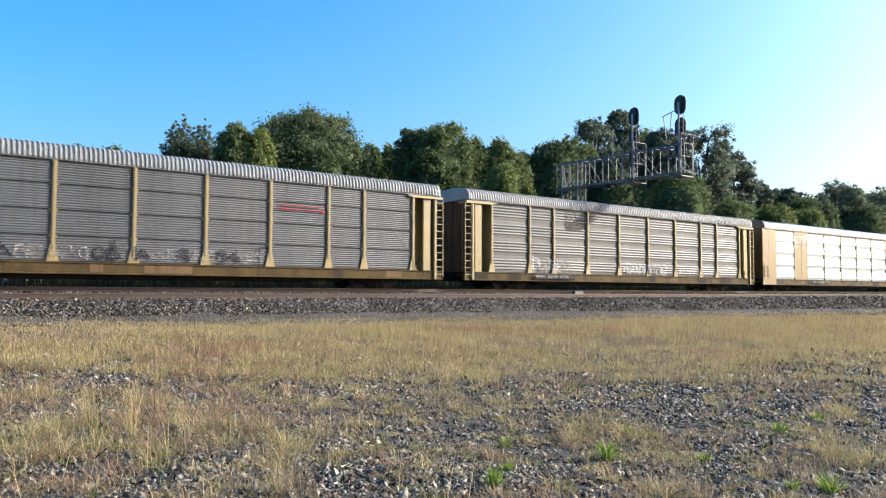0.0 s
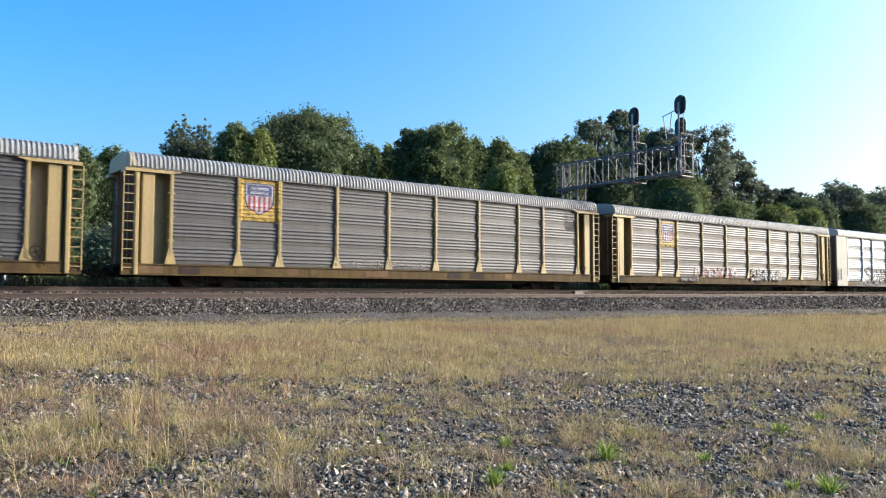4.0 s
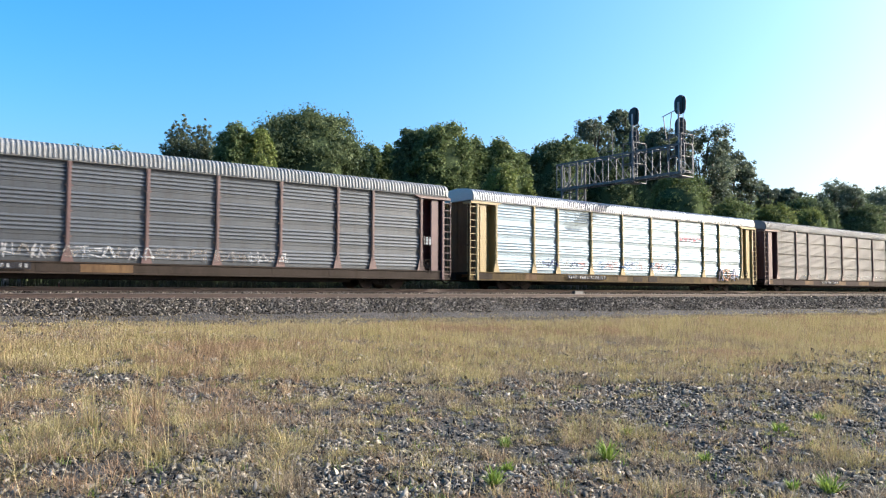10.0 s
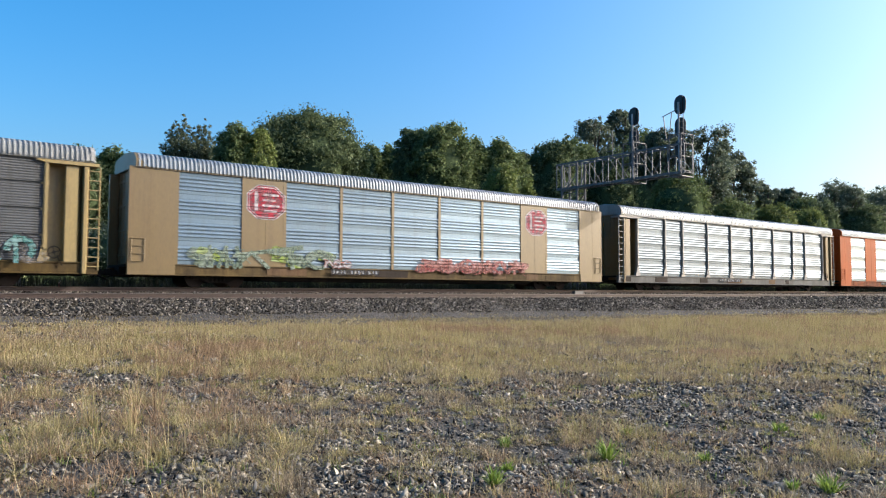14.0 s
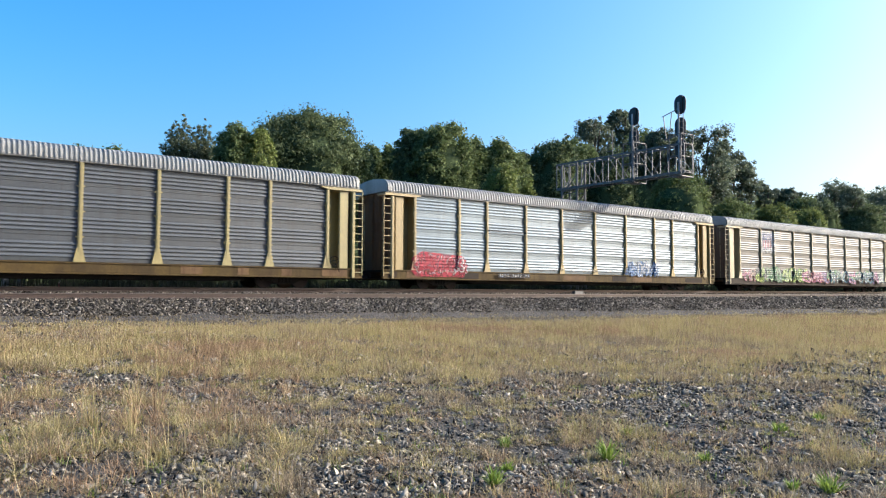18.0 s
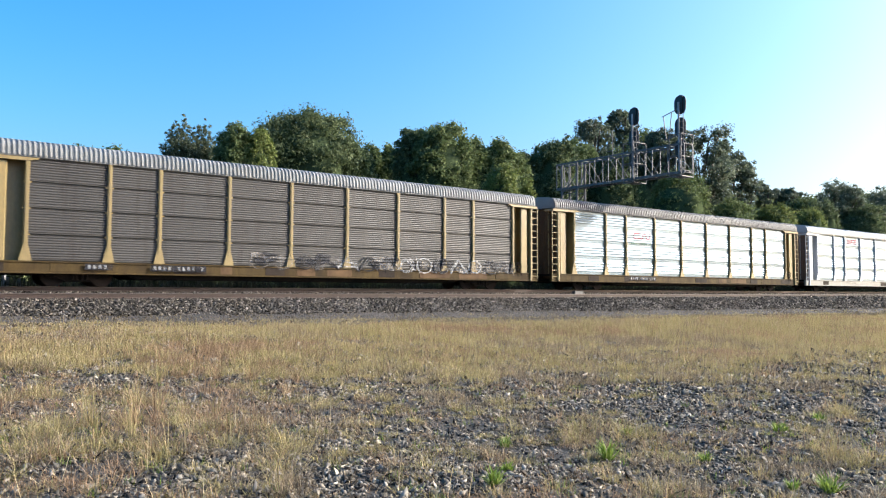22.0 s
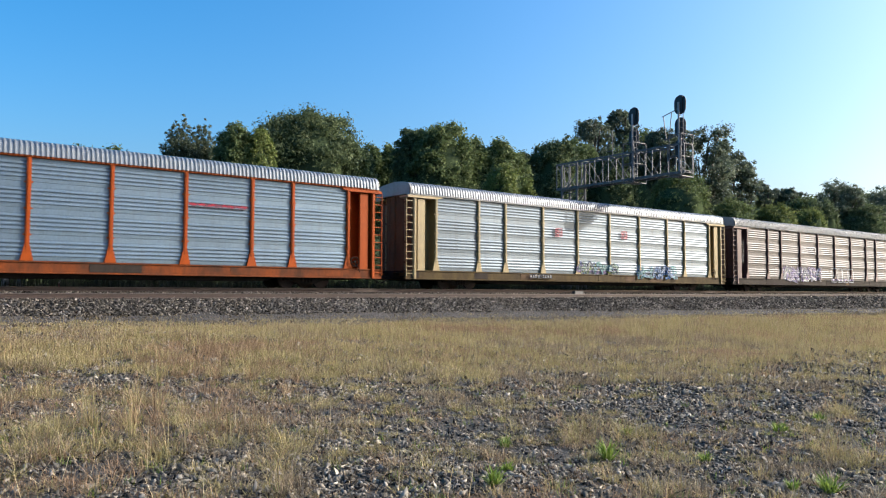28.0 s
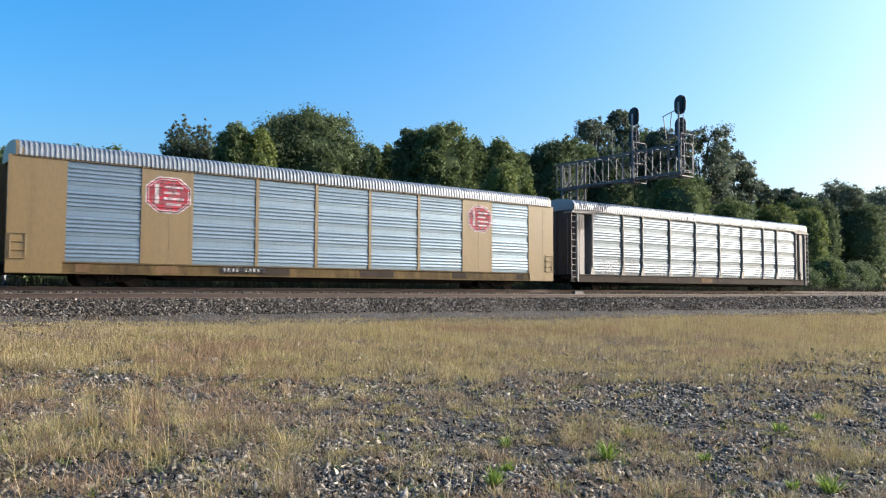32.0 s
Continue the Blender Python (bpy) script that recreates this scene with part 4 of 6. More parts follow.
        for n, k in enumerate(keys):
            for j in keys[:n]:
                p, q = span[k], span[j]
                if p[0] < q[1] + 0.04 and q[0] < p[1] + 0.04 and p[2] < q[3] + 0.04 and q[2] < p[3] + 0.04 and (name != "graffiti_figure" or near(k, j)):
                    root[find(k)] = find(j)
        ob = None
        for g in sorted({find(k) for k in keys}):
            pick = [n for n, k in enumerate(self.stroke) if find(k) == g]
            verts, faces = [], []
            for n in pick:
                faces.append(tuple(range(len(verts), len(verts) + len(self.faces[n]))))
                verts += [self.verts[v] for v in self.faces[n]]
            me = bpy.data.meshes.new(name)
            me.from_pydata(verts, [], faces)
            used = sorted({self.which[n] for n in pick})
            for u in used:
                me.materials.append(INK[self.inks[u]])
            me.polygons.foreach_set("material_index", [used.index(self.which[n]) for n in pick])
            ob = new(name, me)
            ob.parent = self.car
            tagged(ob, label)
        self.verts, self.faces, self.which, self.inks, self.stroke = [], [], [], [], []
        return ob


def letters(car, body, x0, x1, z0, z1, lift, ink, fat=0.0, mirrored=False, name="lettering"):
    cu = bpy.data.curves.new(name, "FONT")
    cu.body, cu.offset, cu.fill_mode = body, fat, "FRONT"
    tmp = new(name, cu)
    me = bpy.data.meshes.new_from_object(tmp.evaluated_get(bpy.context.evaluated_depsgraph_get()))
    bpy.data.objects.remove(tmp)
    co = np.empty(len(me.vertices) * 3, dtype=np.float32)
    me.vertices.foreach_get("co", co)
    co = co.reshape(-1, 3)
    lo, hi = co.min(0), co.max(0)
    u, v = (co[:, 0] - lo[0]) / (hi[0] - lo[0]), (co[:, 1] - lo[1]) / (hi[1] - lo[1])
    if mirrored:
        u = 1 - u
    me.vertices.foreach_set("co", np.stack([x0 + u * (x1 - x0), np.zeros(len(u)), z0 + v * (z1 - z0)], 1).astype(np.float32).ravel())
    bm = bmesh.new()
    bm.from_mesh(me)
    for k in range(int((x1 - x0) / 0.11)):      # cut in narrow strips and laid over posts and sheets
        bmesh.ops.bisect_plane(bm, geom=bm.verts[:] + bm.edges[:] + bm.faces[:], plane_co=(x0 + 0.11 * (k + 0.5), 0, 0), plane_no=(1, 0, 0))
    for p in bm.verts:
        p.co = (p.co.x + MARK_0 - HALF, side_depth(p.co.x, p.co.z) - lift, p.co.z)
    bm.to_mesh(me)
    bm.free()
    me.materials.append(INK[ink])
    me.update()
    ob = new(name, me)
    ob.parent = car
    return ob


def octagon(mk, x0, x1, z0, z1):
    def oct_pts(g):
        c = 0.27
        a, b, d, e = x0 + g, x1 - g, z0 + g, z1 - g
        w, h = b - a, e - d
        return [(a + c * w, d), (b - c * w, d), (b, d + c * h), (b, e - c * h), (b - c * w, e), (a + c * w, e), (a, e - c * h), (a, d + c * h)]
    for ink, g in (("white", 0), ("red", 0.05), ("white", 0.10), ("red", 0.13)):
        mk.fan(ink, oct_pts(g))
    w, h = x1 - x0, z1 - z0
    mk.rect("white", x0 + 0.2 * w, x0 + 0.29 * w, z0 + 0.24 * h, z0 + 0.80 * h)
    for k, (a, b) in enumerate(((0.42, 0.82), (0.40, 0.74), (0.40, 0.84), (0.44, 0.78))):
        z = z0 + h * (0.72 - 0.155 * k)
        mk.rect("white", x0 + a * w, x0 + b * w, z - 0.03 * h, z + 0.03 * h)
    mk.done("emblem", "red octagonal emblem with white bars")


def shield(mk, x0, x1, z0, z1, ground="yellow"):
    w, h = x1 - x0, z1 - z0
    mk.rect(ground, x0, x1, z0, z1)

    def sh(g):
        a, b, d, e = x0 + 0.17 * w + g, x1 - 0.17 * w - g, z0 + 0.16 * h + g, z1 - 0.10 * h - g
        return [((a + b) / 2, d), (b - 0.06 * w, d + 0.16 * h), (b, d + 0.35 * h), (b - 0.03 * w, e - 0.1 * h), (b, e), (a, e), (a + 0.03 * w, e - 0.1 * h), (a, d + 0.35 * h), (a + 0.06 * w, d + 0.16 * h)]
    for ink, g in (("navy", -0.03), ("white", 0.02)):
        mk.fan(ink, sh(g))
    mk.rect("navy", x0 + 0.21 * w, x1 - 0.21 * w, z0 + 0.62 * h, z0 + 0.86 * h)
    for k in range(5):
        a = x0 + w * (0.235 + 0.118 * k)
        mk.rect("red", a, a + 0.055 * w, z0 + (0.30 if k in (0, 4) else 0.22) * h, z0 + 0.60 * h)
    for k in range(2):
        mk.rect("white", x0 + 0.28 * w, x1 - 0.28 * w, z0 + (0.66 + 0.1 * k) * h, z0 + (0.71 + 0.1 * k) * h)
    mk.done("emblem", "striped shield emblem on a " + {"grey": "pale"}.get(ground, ground) + " square")


def worm(mk, x0, x1, z0, z1, ink, t=0.16):
    """A looping two-part ribbon emblem."""
    w, h, g = x1 - x0, z1 - z0, t / 2
    m = x0 + 0.46 * w
    mk.line(ink, [(m, z1 - g), (x0 + 0.12 * w, z1 - g), (x0 + g, z1 - 0.25 * h), (x0 + g, z0 + 0.25 * h), (x0 + 0.12 * w, z0 + g), (m + 0.04 * w, z0 + g), (m + 0.10 * w, z0 + 0.2 * h), (m + 0.10 * w, z1 - 0.2 * h), (m + 0.16 * w, z1 - g), (m + 0.24 * w, z1 - g), (x1 - 0.22 * w, z0 + g), (x1 - 0.1 * w, z0 + g), (x1 - g, z0 + 0.2 * h), (x1 - g, z1)], t)


def squares(mk, *spots):
    for x, z in spots:
        mk.rect("red", x - 0.3, x + 0.3, z - 0.25, z + 0.25)
        mk.rect("faded", x - 0.12, x + 0.22, z - 0.12, z - 0.02)
        mk.rect("faded", x - 0.12, x + 0.22, z + 0.08, z + 0.15)
        mk.done("emblem", "faded red square emblem")


def barlogo(mk, x0, x1, z0, z1):
    mk.rect("red", x0, x1, z1 - 0.10, z1)
    mk.rect("black", x0, x1 - 0.2, z0, z0 + 0.06)
    x = x0 + 0.1
    while x < x1 - 0.4:
        mk.rect("red", x, x + 0.35, z0 + 0.08, z1 - 0.12)
        x += 0.5
    mk.done("emblem", "red and black emblem bar")


mk = Marks(0)
mk.spray(3.0, 17.3, 0.95, 1.6, ["black", "faded", "faded"], "black", 1, thin=True)
mk.line("black", [(11.2, 1.0), (11.2, 1.8)], 0.1)
mk.line("black", [(17.1, 0.95), (17.1, 1.7), (17.5, 1.7)], 0.08)
mk.done("graffiti", "thin dark scribbles along the base")
mk.rect("red", 17.9, 20.3, 3.42, 3.52)
mk.rect("red", 18.0, 20.1, 3.62, 3.68)
mk.done("emblem", "worn red emblem bar")
mk = Marks(1)
mk.spray(4.4, 7.6, 0.9, 1.95, ["white", "faded"], "white", 2, 4, thin=True, cloud=["faded"])
mk.spray(12.6, 16.6, 0.95, 1.7, ["grey", "faded"], "faded", 3, cloud=["grey", "faded"])
mk.spray(17, 24.5, 0.95, 1.5, ["faded"], "black", 4, thin=True)
mk.stencil(4.7, 7.6)
mk.done("graffiti", "faded white and grey spray paint")
mk = Marks(2)
worm(mk, 4.25, 6.08, 3.78, 4.42, "white")
mk.stencil(4.25, 6.05, 3.42, 3.54, "white", None)
mk.stencil(7.2, 9.6)
mk.done("emblem", "white looping emblem")
mk = Marks(3)
mk.spray(11.9, 16.8, 0.72, 1.75, ["white", "faded", "green"], "green", 5, cloud=["faded", "palegreen"])
mk.spray(19.5, 24.4, 0.75, 1.7, ["grey", "faded"], "black", 6)
mk.stencil(6.4, 9.0)
mk.done("graffiti", "white and green spray paint")
mk = Marks(4)
shield(mk, 4.3, 6.25, 2.86, 4.64)
mk.spray(9, 14, 0.95, 1.4, ["faded"], "faded", 7, thin=True)
mk.done("graffiti", "faint scribbles")
mk = Marks(5)
shield(mk, 4.3, 6.25, 2.86, 4.5)
mk.spray(8.2, 13.3, 0.9, 1.7, ["grey", "faded", "white"], "brick", 8)
mk.spray(14.9, 19.2, 0.66, 1.7, ["white", "faded", "grey"], "black", 9)
mk.spray(6.5, 8.2, 0.64, 0.88, ["white"], "black", 10)
mk.stencil(7.3, 8.4)
mk.done("graffiti", "grey and white spray paint on the grimy base")
FIGURE = (((0.95, 0.82), (0.55, 1.0), (0.1, 0.78), (0.5, 0.52), (0.9, 0.3), (0.5, 0.03), (0.05, 0.15)), ((0.9, 0.95), (0.15, 0.85), (0.1, 0.5), (0.7, 0.55), (0.1, 0.45), (0.2, 0.08), (0.95, 0.12)),
          ((0.05, 0.02), (0.15, 0.95), (0.5, 0.5), (0.85, 0.05), (0.95, 1.0)), ((0.1, 1.0), (0.08, 0.05), (0.1, 0.5), (0.9, 0.95), (0.4, 0.55), (0.95, 0.0)), ((0.5, 0.98), (0.1, 0.7), (0.15, 0.2), (0.55, 0.03), (0.92, 0.35), (0.85, 0.8), (0.5, 0.98)))
mk = Marks(6)
for _x, _w, _h, _s in ((4.7, 1.5, 1.30, 0), (6.1, 1.0, 1.15, 1), (7.1, 1.0, 1.20, 2), (8.0, 1.1, 1.15, 3), (9.0, 1.6, 1.15, 4), (12.4, 1.15, 1.15, 4), (13.5, 1.0, 1.0, 8), (14.4, 1.1, 1.0, 2), (15.4, 1.2, 1.05, 6), (16.5, 1.2, 1.05, 3)):
    _pts = [(_x + _w * u, 0.72 + _h * 1.12 * v) for u, v in FIGURE[_s % len(FIGURE)]]
    mk.line("black", _pts, 0.25)
    mk.line("shade" if _s % 3 == 0 else "grey", _pts, 0.15)
    mk.line("black", [(_a + 0.03, _b - 0.05) for _a, _b in _pts[1:-1]], 0.035)
    mk.done("graffiti_figure", "grey spray-painted figure outlined in black")
squares(mk, (10.2, 3.3), (15.9, 3.4))
mk.stencil(0.3, 1.2, 1.9, 2.2, "yellow", None)
mk.done("stencil", "yellow stencilled marks")
mk = Marks(7)
mk.rect("yellow", 1.15, 5.75, 1.72, 2.0)                    # a yellow halo behind white blocks
mk.rect("navy", 1.10, 5.70, 0.70, 1.80)
mk.done("graffiti", "yellow and dark blue ground of a spray painting")
for _a, _b, _c, _d in ((1.2, 1.75, 1.62, 1.9), (1.55, 2.55, 0.80, 1.88), (2.72, 3.85, 1.42, 1.86), (2.62, 3.2, 0.80, 1.50), (3.3, 4.1, 0.78, 1.36), (4.15, 4.75, 0.80, 1.66), (4.85, 5.6, 0.98, 1.50), (4.75, 5.25, 1.42, 1.84), (4.7, 5.2, 0.78, 0.98)):
    mk.rect("black", _a - 0.06, _b + 0.06, _c - 0.05, _d + 0.05)
    mk.rect("white", _a, _b, _c, _d)
    mk.done("graffiti_figure", "white spray-painted block with a dark edge")
for _a, _c in ((1.85, 1.52), (2.0, 1.08), (3.35, 1.05), (4.4, 1.35)):
    mk.rect("black", _a, _a + 0.14, _c, _c + 0.11)
    mk.done("graffiti_figure", "")
mk.spray(5.8, 10.5, 0.72, 2.05, ["purple", "shade", "purple", "white"], "navy", 14, 9, cloud=["purple", "navy", "shade"])
mk.spray(16.6, 21.0, 0.64, 1.8, ["navy", "black", "green", "navy", "teal"], "white", 16, 9, cloud=["navy", "black", "green"])
mk.spray(20.8, 25.3, 0.62, 1.55, ["shade", "pink", "purple", "shade"], "black", 17, 8, cloud=["pink", "shade", "purple"])
for _x, _z in ((20.95, 1.45), (22.0, 1.62), (23.0, 1.5), (23.9, 1.55), (24.9, 1.6)):
    mk.fan("orange", [(_x + 0.24 * math.cos(k * 0.9), _z + 0.17 * math.sin(k * 0.9)) for k in range(7)])
    mk.done("spray_dab", "")
mk.done("graffiti", "long multicoloured spray painting")
for _ch, _x0, _x1 in (("O", 10.4, 11.95), ("R", 12.0, 13.4), ("G", 13.4, 14.95), ("E", 15.0, 16.5)):
    letters(CARS[7], _ch, _x0 - 0.10, _x1 + 0.10, 0.62, 2.24, 0.012, "black", 0.09)
    letters(CARS[7], _ch, _x0, _x1, 0.74, 2.12, 0.0145, "teal", 0.07)
    letters(CARS[7], _ch, _x0 + 0.12, _x1 - 0.12, 0.95, 2.02, 0.0165, "aqua", 0.02)
mk = Marks(8)
mk.spray(6.0, 9.2, 0.9, 1.5, ["faded", "white"], "faded", 18, thin=True)
mk.spray(9.2, 14.7, 0.75, 1.9, ["white", "white", "grey"], "white", 19, 7, thin=True, cloud=["shade"])
mk.done("graffiti", "white outlined spray paint")
mk = Marks(9)
mk.spray(5, 18, 1.0, 1.6, ["faded", "grey"], "faded", 20, thin=True)
mk.stencil(5.6, 7.8)
mk.stencil(25.3, 25.9, 2.2, 2.6, "white", None)
mk.done("graffiti", "faint scribbles and stencilled marks")
mk = Marks(10)
barlogo(mk, 17.75, 20.25, 3.25, 3.58)
mk.spray(4.4, 17.4, 1.2, 1.8, ["faded", "blue", "navy", "brick"], "faded", 21, 22, thin=True)
mk.spray(21.8, 24.6, 0.65, 1.6, ["navy", "aqua", "orange"], "black", 22, 3)
mk.stencil(7.0, 10.2)
mk.done("graffiti", "small coloured scribbles along the base")
mk = Marks(11)
mk.spray(3, 24, 1.0, 1.4, ["faded"], "faded", 23, 10, thin=True)
mk.stencil(8.3, 11.0)
mk.done("graffiti", "faint scribbles and stencilled marks")
mk = Marks(12)
mk.rect("yellow", 6.35, 9.1, 2.84, 3.76)
for _a, _b, _c, _d in ((6.9, 7.5, 3.1, 3.5), (7.6, 8.1, 3.1, 3.5), (8.2, 8.7, 3.1, 3.5), (7.0, 8.6, 2.93, 3.0)):
    mk.rect("black", _a, _b, _c, _d)
for _a, _b, _c, _d in ((7.1, 7.5, 3.2, 3.4), (7.6, 7.95, 3.22, 3.27), (7.75, 8.1, 3.34, 3.39)):
    mk.rect("yellow", _a, _b, _c, _d)
mk.done("emblem", "black block emblem on a yellow square")
mk.spray(2.7, 17.5, 0.85, 2.1, ["palegreen", "aqua", "palegreen", "teal"], "navy", 24, 14, cloud=["teal", "pink", "aqua", "navy", "brick"])
mk.spray(17.7, 25.0, 0.75, 1.9, ["aqua", "faded", "aqua"], "black", 25, 6, cloud=["faded"])
mk.stencil(7.9, 10.4)
mk.done("graffiti", "long teal, green and pink spray painting")
mk = Marks(13)
octagon(mk, 4.45, 6.25, 2.93, 4.44)
octagon(mk, 20.75, 22.45, 3.0, 4.47)
mk.spray(2.3, 8.7, 0.75, 1.8, ["palegreen", "lime"], "palegreen", 26, 4, cloud=["lime", "palegreen", "palegreen"])
mk.spray(8.2, 9.6, 0.9, 1.3, ["white"], "brick", 126, 3)
mk.spray(13.6, 20.5, 0.75, 1.6, ["brick", "red"], "brick", 27, 6, cloud=["brick", "brick"])
mk.stencil(8.6, 11.0)
mk.done("graffiti", "green and red spray paint")
mk = Marks(14)
mk.rect("faded", 8.0, 9.0, 3.55, 3.75)
mk.rect("faded", 8.2, 8.8, 3.3, 3.4)
mk.spray(6, 20, 1.0, 1.4, ["faded"], "faded", 28, 10, thin=True)
mk.stencil(10.5, 13.0)
mk.done("stencil", "faded stencilled marks")
mk = Marks(15)
barlogo(mk, 17.85, 20.36, 3.3, 3.62)
mk.stencil(7.3, 9.7)
mk.stencil(25.5, 25.9, 2.2, 2.35, "white", None)
mk.done("stencil", "white stencilled marks")
mk = Marks(16)
mk.fan("aqua", [(0.9 + 0.22 * math.cos(k * 0.628), 4.0 + 0.22 * math.sin(k * 0.628)) for k in range(10)])
mk.done("sticker", "pale round sticker")
mk = Marks(17)
mk.fan("red", [(1.25, 0.9), (1.6, 0.62), (4.6, 0.60), (4.95, 1.2), (4.6, 1.7), (2.0, 1.88), (1.3, 1.5)])
mk.spray(1.5, 4.8, 0.72, 1.75, ["red"], "white", 29, 5)
mk.spray(17.7, 20.7, 0.8, 1.85, ["blue", "aqua", "grey"], "blue", 30, 4, cloud=["blue", "grey", "blue"])
mk.line("black", [(6.2, 3.15), (9.0, 3.1)], 0.08)
mk.spray(8, 17, 1.0, 1.3, ["faded"], "faded", 31, 8, thin=True)
mk.stencil(7.0, 9.2)
mk.done("graffiti", "red lettering with white outline and blue patches")
mk = Marks(18)
shield(mk, 4.3, 6.25, 2.85, 4.44, "grey")
mk.spray(1.8, 4.0, 0.65, 1.7, ["pink", "faded"], "brick", 32, 2)
mk.spray(4.0, 11.4, 0.63, 1.85, ["lime", "lime", "palegreen"], "green", 33, 7, cloud=["lime", "green", "black"])
mk.spray(10.2, 14.7, 0.64, 1.65, ["pink", "purple", "pink"], "brick", 34, 4, cloud=["pink", "purple"])
mk.spray(14.6, 24.5, 0.62, 1.85, ["teal", "palegreen", "teal", "pink"], "navy", 35, 9, cloud=["teal", "green", "faded"])
mk.done("graffiti", "lime, pink and teal spray painting")
mk = Marks(19)
shield(mk, 4.3, 6.25, 2.95, 4.6)
mk.spray(11.5, 14.5, 0.95, 2.1, ["grey", "faded"], "brick", 36, 2, cloud=["grey", "faded", "brick"])
mk.stencil(5.2, 9.0)
mk.done("graffiti", "grey and orange spray cloud")
for _ch, _x0, _x1, _mir in (("C", 2.0, 4.2, 0), ("L", 4.35, 6.45, 0), ("A", 6.5, 9.2, 0), ("K", 9.3, 11.8, 0), ("K", 14.4, 17.0, 1), ("E", 17.0, 19.1, 0), ("R", 19.3, 21.9, 0), ("A", 21.8, 25.0, 0)):
    letters(CARS[19], _ch, _x0 - 0.07, _x1 + 0.07, 0.52, 2.33, 0.006, "black", 0.075, _mir)
    letters(CARS[19], _ch, _x0, _x1, 0.60, 2.26, 0.0085, "white", 0.05, _mir)
letters(CARS[19], "BUILDING", 6.85, 8.95, 3.98, 4.18, 0.003, "black")
letters(CARS[19], "AMERICA", 9.3, 11.15, 3.98, 4.18, 0.003, "black")
mk = Marks(20)
mk.spray(9.9, 25.2, 0.7, 1.6, ["black", "faded", "grey"], "black", 37, 14, thin=True, cloud=["black", "faded"])
mk.stencil(3.6, 4.4)
mk.stencil(6.0, 8.0)
mk.done("graffiti", "dark smeared spray paint")
mk = Marks(21)
worm(mk, 6.95, 8.65, 3.2, 3.62, "red", 0.1)
mk.stencil(6.7, 8.8, 2.88, 3.0, "green", None)
mk.stencil(6.6, 9.0)
mk.done("emblem", "red looping emblem over green stencilling")
mk = Marks(22)
mk.rect("red", 6.7, 8.45, 4.07, 4.5)
mk.rect("white", 7.1, 7.45, 4.15, 4.2)
mk.rect("white", 7.1, 7.45, 4.36, 4.41)
mk.rect("white", 7.75, 8.1, 4.25, 4.38)
mk.stencil(6.4, 8.2, 0.66, 0.84, "faded", None)
mk.done("emblem", "red block emblem")
mk = Marks(23)
mk.spray(9.9, 14.7, 0.66, 1.8, ["black", "faded", "black"], "black", 38, 4, cloud=["black", "black"])
mk.stencil(6.0, 8.8)
mk.done("graffiti", "black spray paint")
squares(mk, (10.5, 3.3), (16.15, 3.35))
mk = Marks(24)
mk.spray(7.3, 24.5, 0.7, 1.5, ["black", "faded", "navy", "grey"], "black", 39, 16, thin=True, cloud=["faded", "grey"])
mk.done("graffiti", "dark scribbles along the base")
mk = Marks(25)
barlogo(mk, 17.75, 20.3, 3.24, 3.46)
mk.rect("yellow", 1.0, 1.5, 0.64, 0.74)
mk.done("sticker", "yellow sticker")
mk = Marks(26)
mk.spray(11.9, 15.6, 0.9, 1.75, ["aqua", "palegreen", "purple"], "navy", 40, 5, cloud=["lime", "purple"])
mk.spray(17.3, 21.4, 0.66, 1.65, ["blue", "aqua", "white"], "blue", 41, 5)
mk.stencil(8.0, 9.6)
mk.done("graffiti", "blue and purple spray paint")
squares(mk, (10.3, 3.3), (16.1, 3.4))
mk = Marks(27)
mk.line("white", [(9.2, 3.12), (11.0, 3.05), (11.6, 3.0)], 0.06)
mk.line("white", [(9.2, 3.28), (11.0, 3.2)], 0.05)
mk.line("white", [(11.0, 3.2), (11.1, 3.45), (11.4, 3.52), (11.65, 3.4), (11.6, 3.2), (11.4, 3.15)], 0.09)
mk.stencil(9.4, 10.8, 3.4, 3.5, "white", None)
mk.line("white", [(22.9, 3.1), (24.3, 3.05)], 0.05)
mk.line("white", [(24.2, 3.1), (24.3, 3.35), (24.6, 3.38), (24.8, 3.2), (24.6, 3.05)], 0.08)
mk.stencil(25.3, 25.9, 2.2, 2.5, "white", None)
mk.stencil(0.8, 1.1, 2.0, 3.8, "faded", None)
mk.done("emblem", "white line and wheel emblem")
mk.spray(6.6, 12.4, 0.70, 2.0, ["purple", "faded", "purple"], "white", 42, 6, cloud=["faded", "purple"])
for _k in range(4):
    _x = 14.0 + 1.0 * _k
    mk.line("white", [(_x, 0.80), (_x, 1.88), (_x + 0.78, 1.92), (_x + 0.92, 1.55), (_x + 0.92, 1.0), (_x + 0.75, 0.76), (_x, 0.80)], 0.08)
    mk.line("purple", [(_x + 0.1, 0.95), (_x + 0.8, 0.98)], 0.16)
    mk.line("white", [(_x + 0.15, 1.3), (_x + 0.6, 1.3)], 0.05)
    mk.done("graffiti_figure", "")
mk.done("graffiti", "white outlined spray painting")
mk = Marks(28)
mk.spray(2.2, 3.9, 0.7, 2.0, ["white", "grey"], "black", 44, 2)
mk.spray(10.8, 12.5, 0.75, 1.8, ["faded"], "white", 45, 2)
mk.spray(13.5, 24.8, 0.7, 1.3, ["faded", "grey"], "faded", 46, 12, thin=True, cloud=["faded"])
mk.stencil(5.6, 8.3)
mk.rect("faded", 6.5, 9.0, 3.0, 3.1)
mk.done("graffiti", "white and grey spray scribbles")
mk = Marks(29)
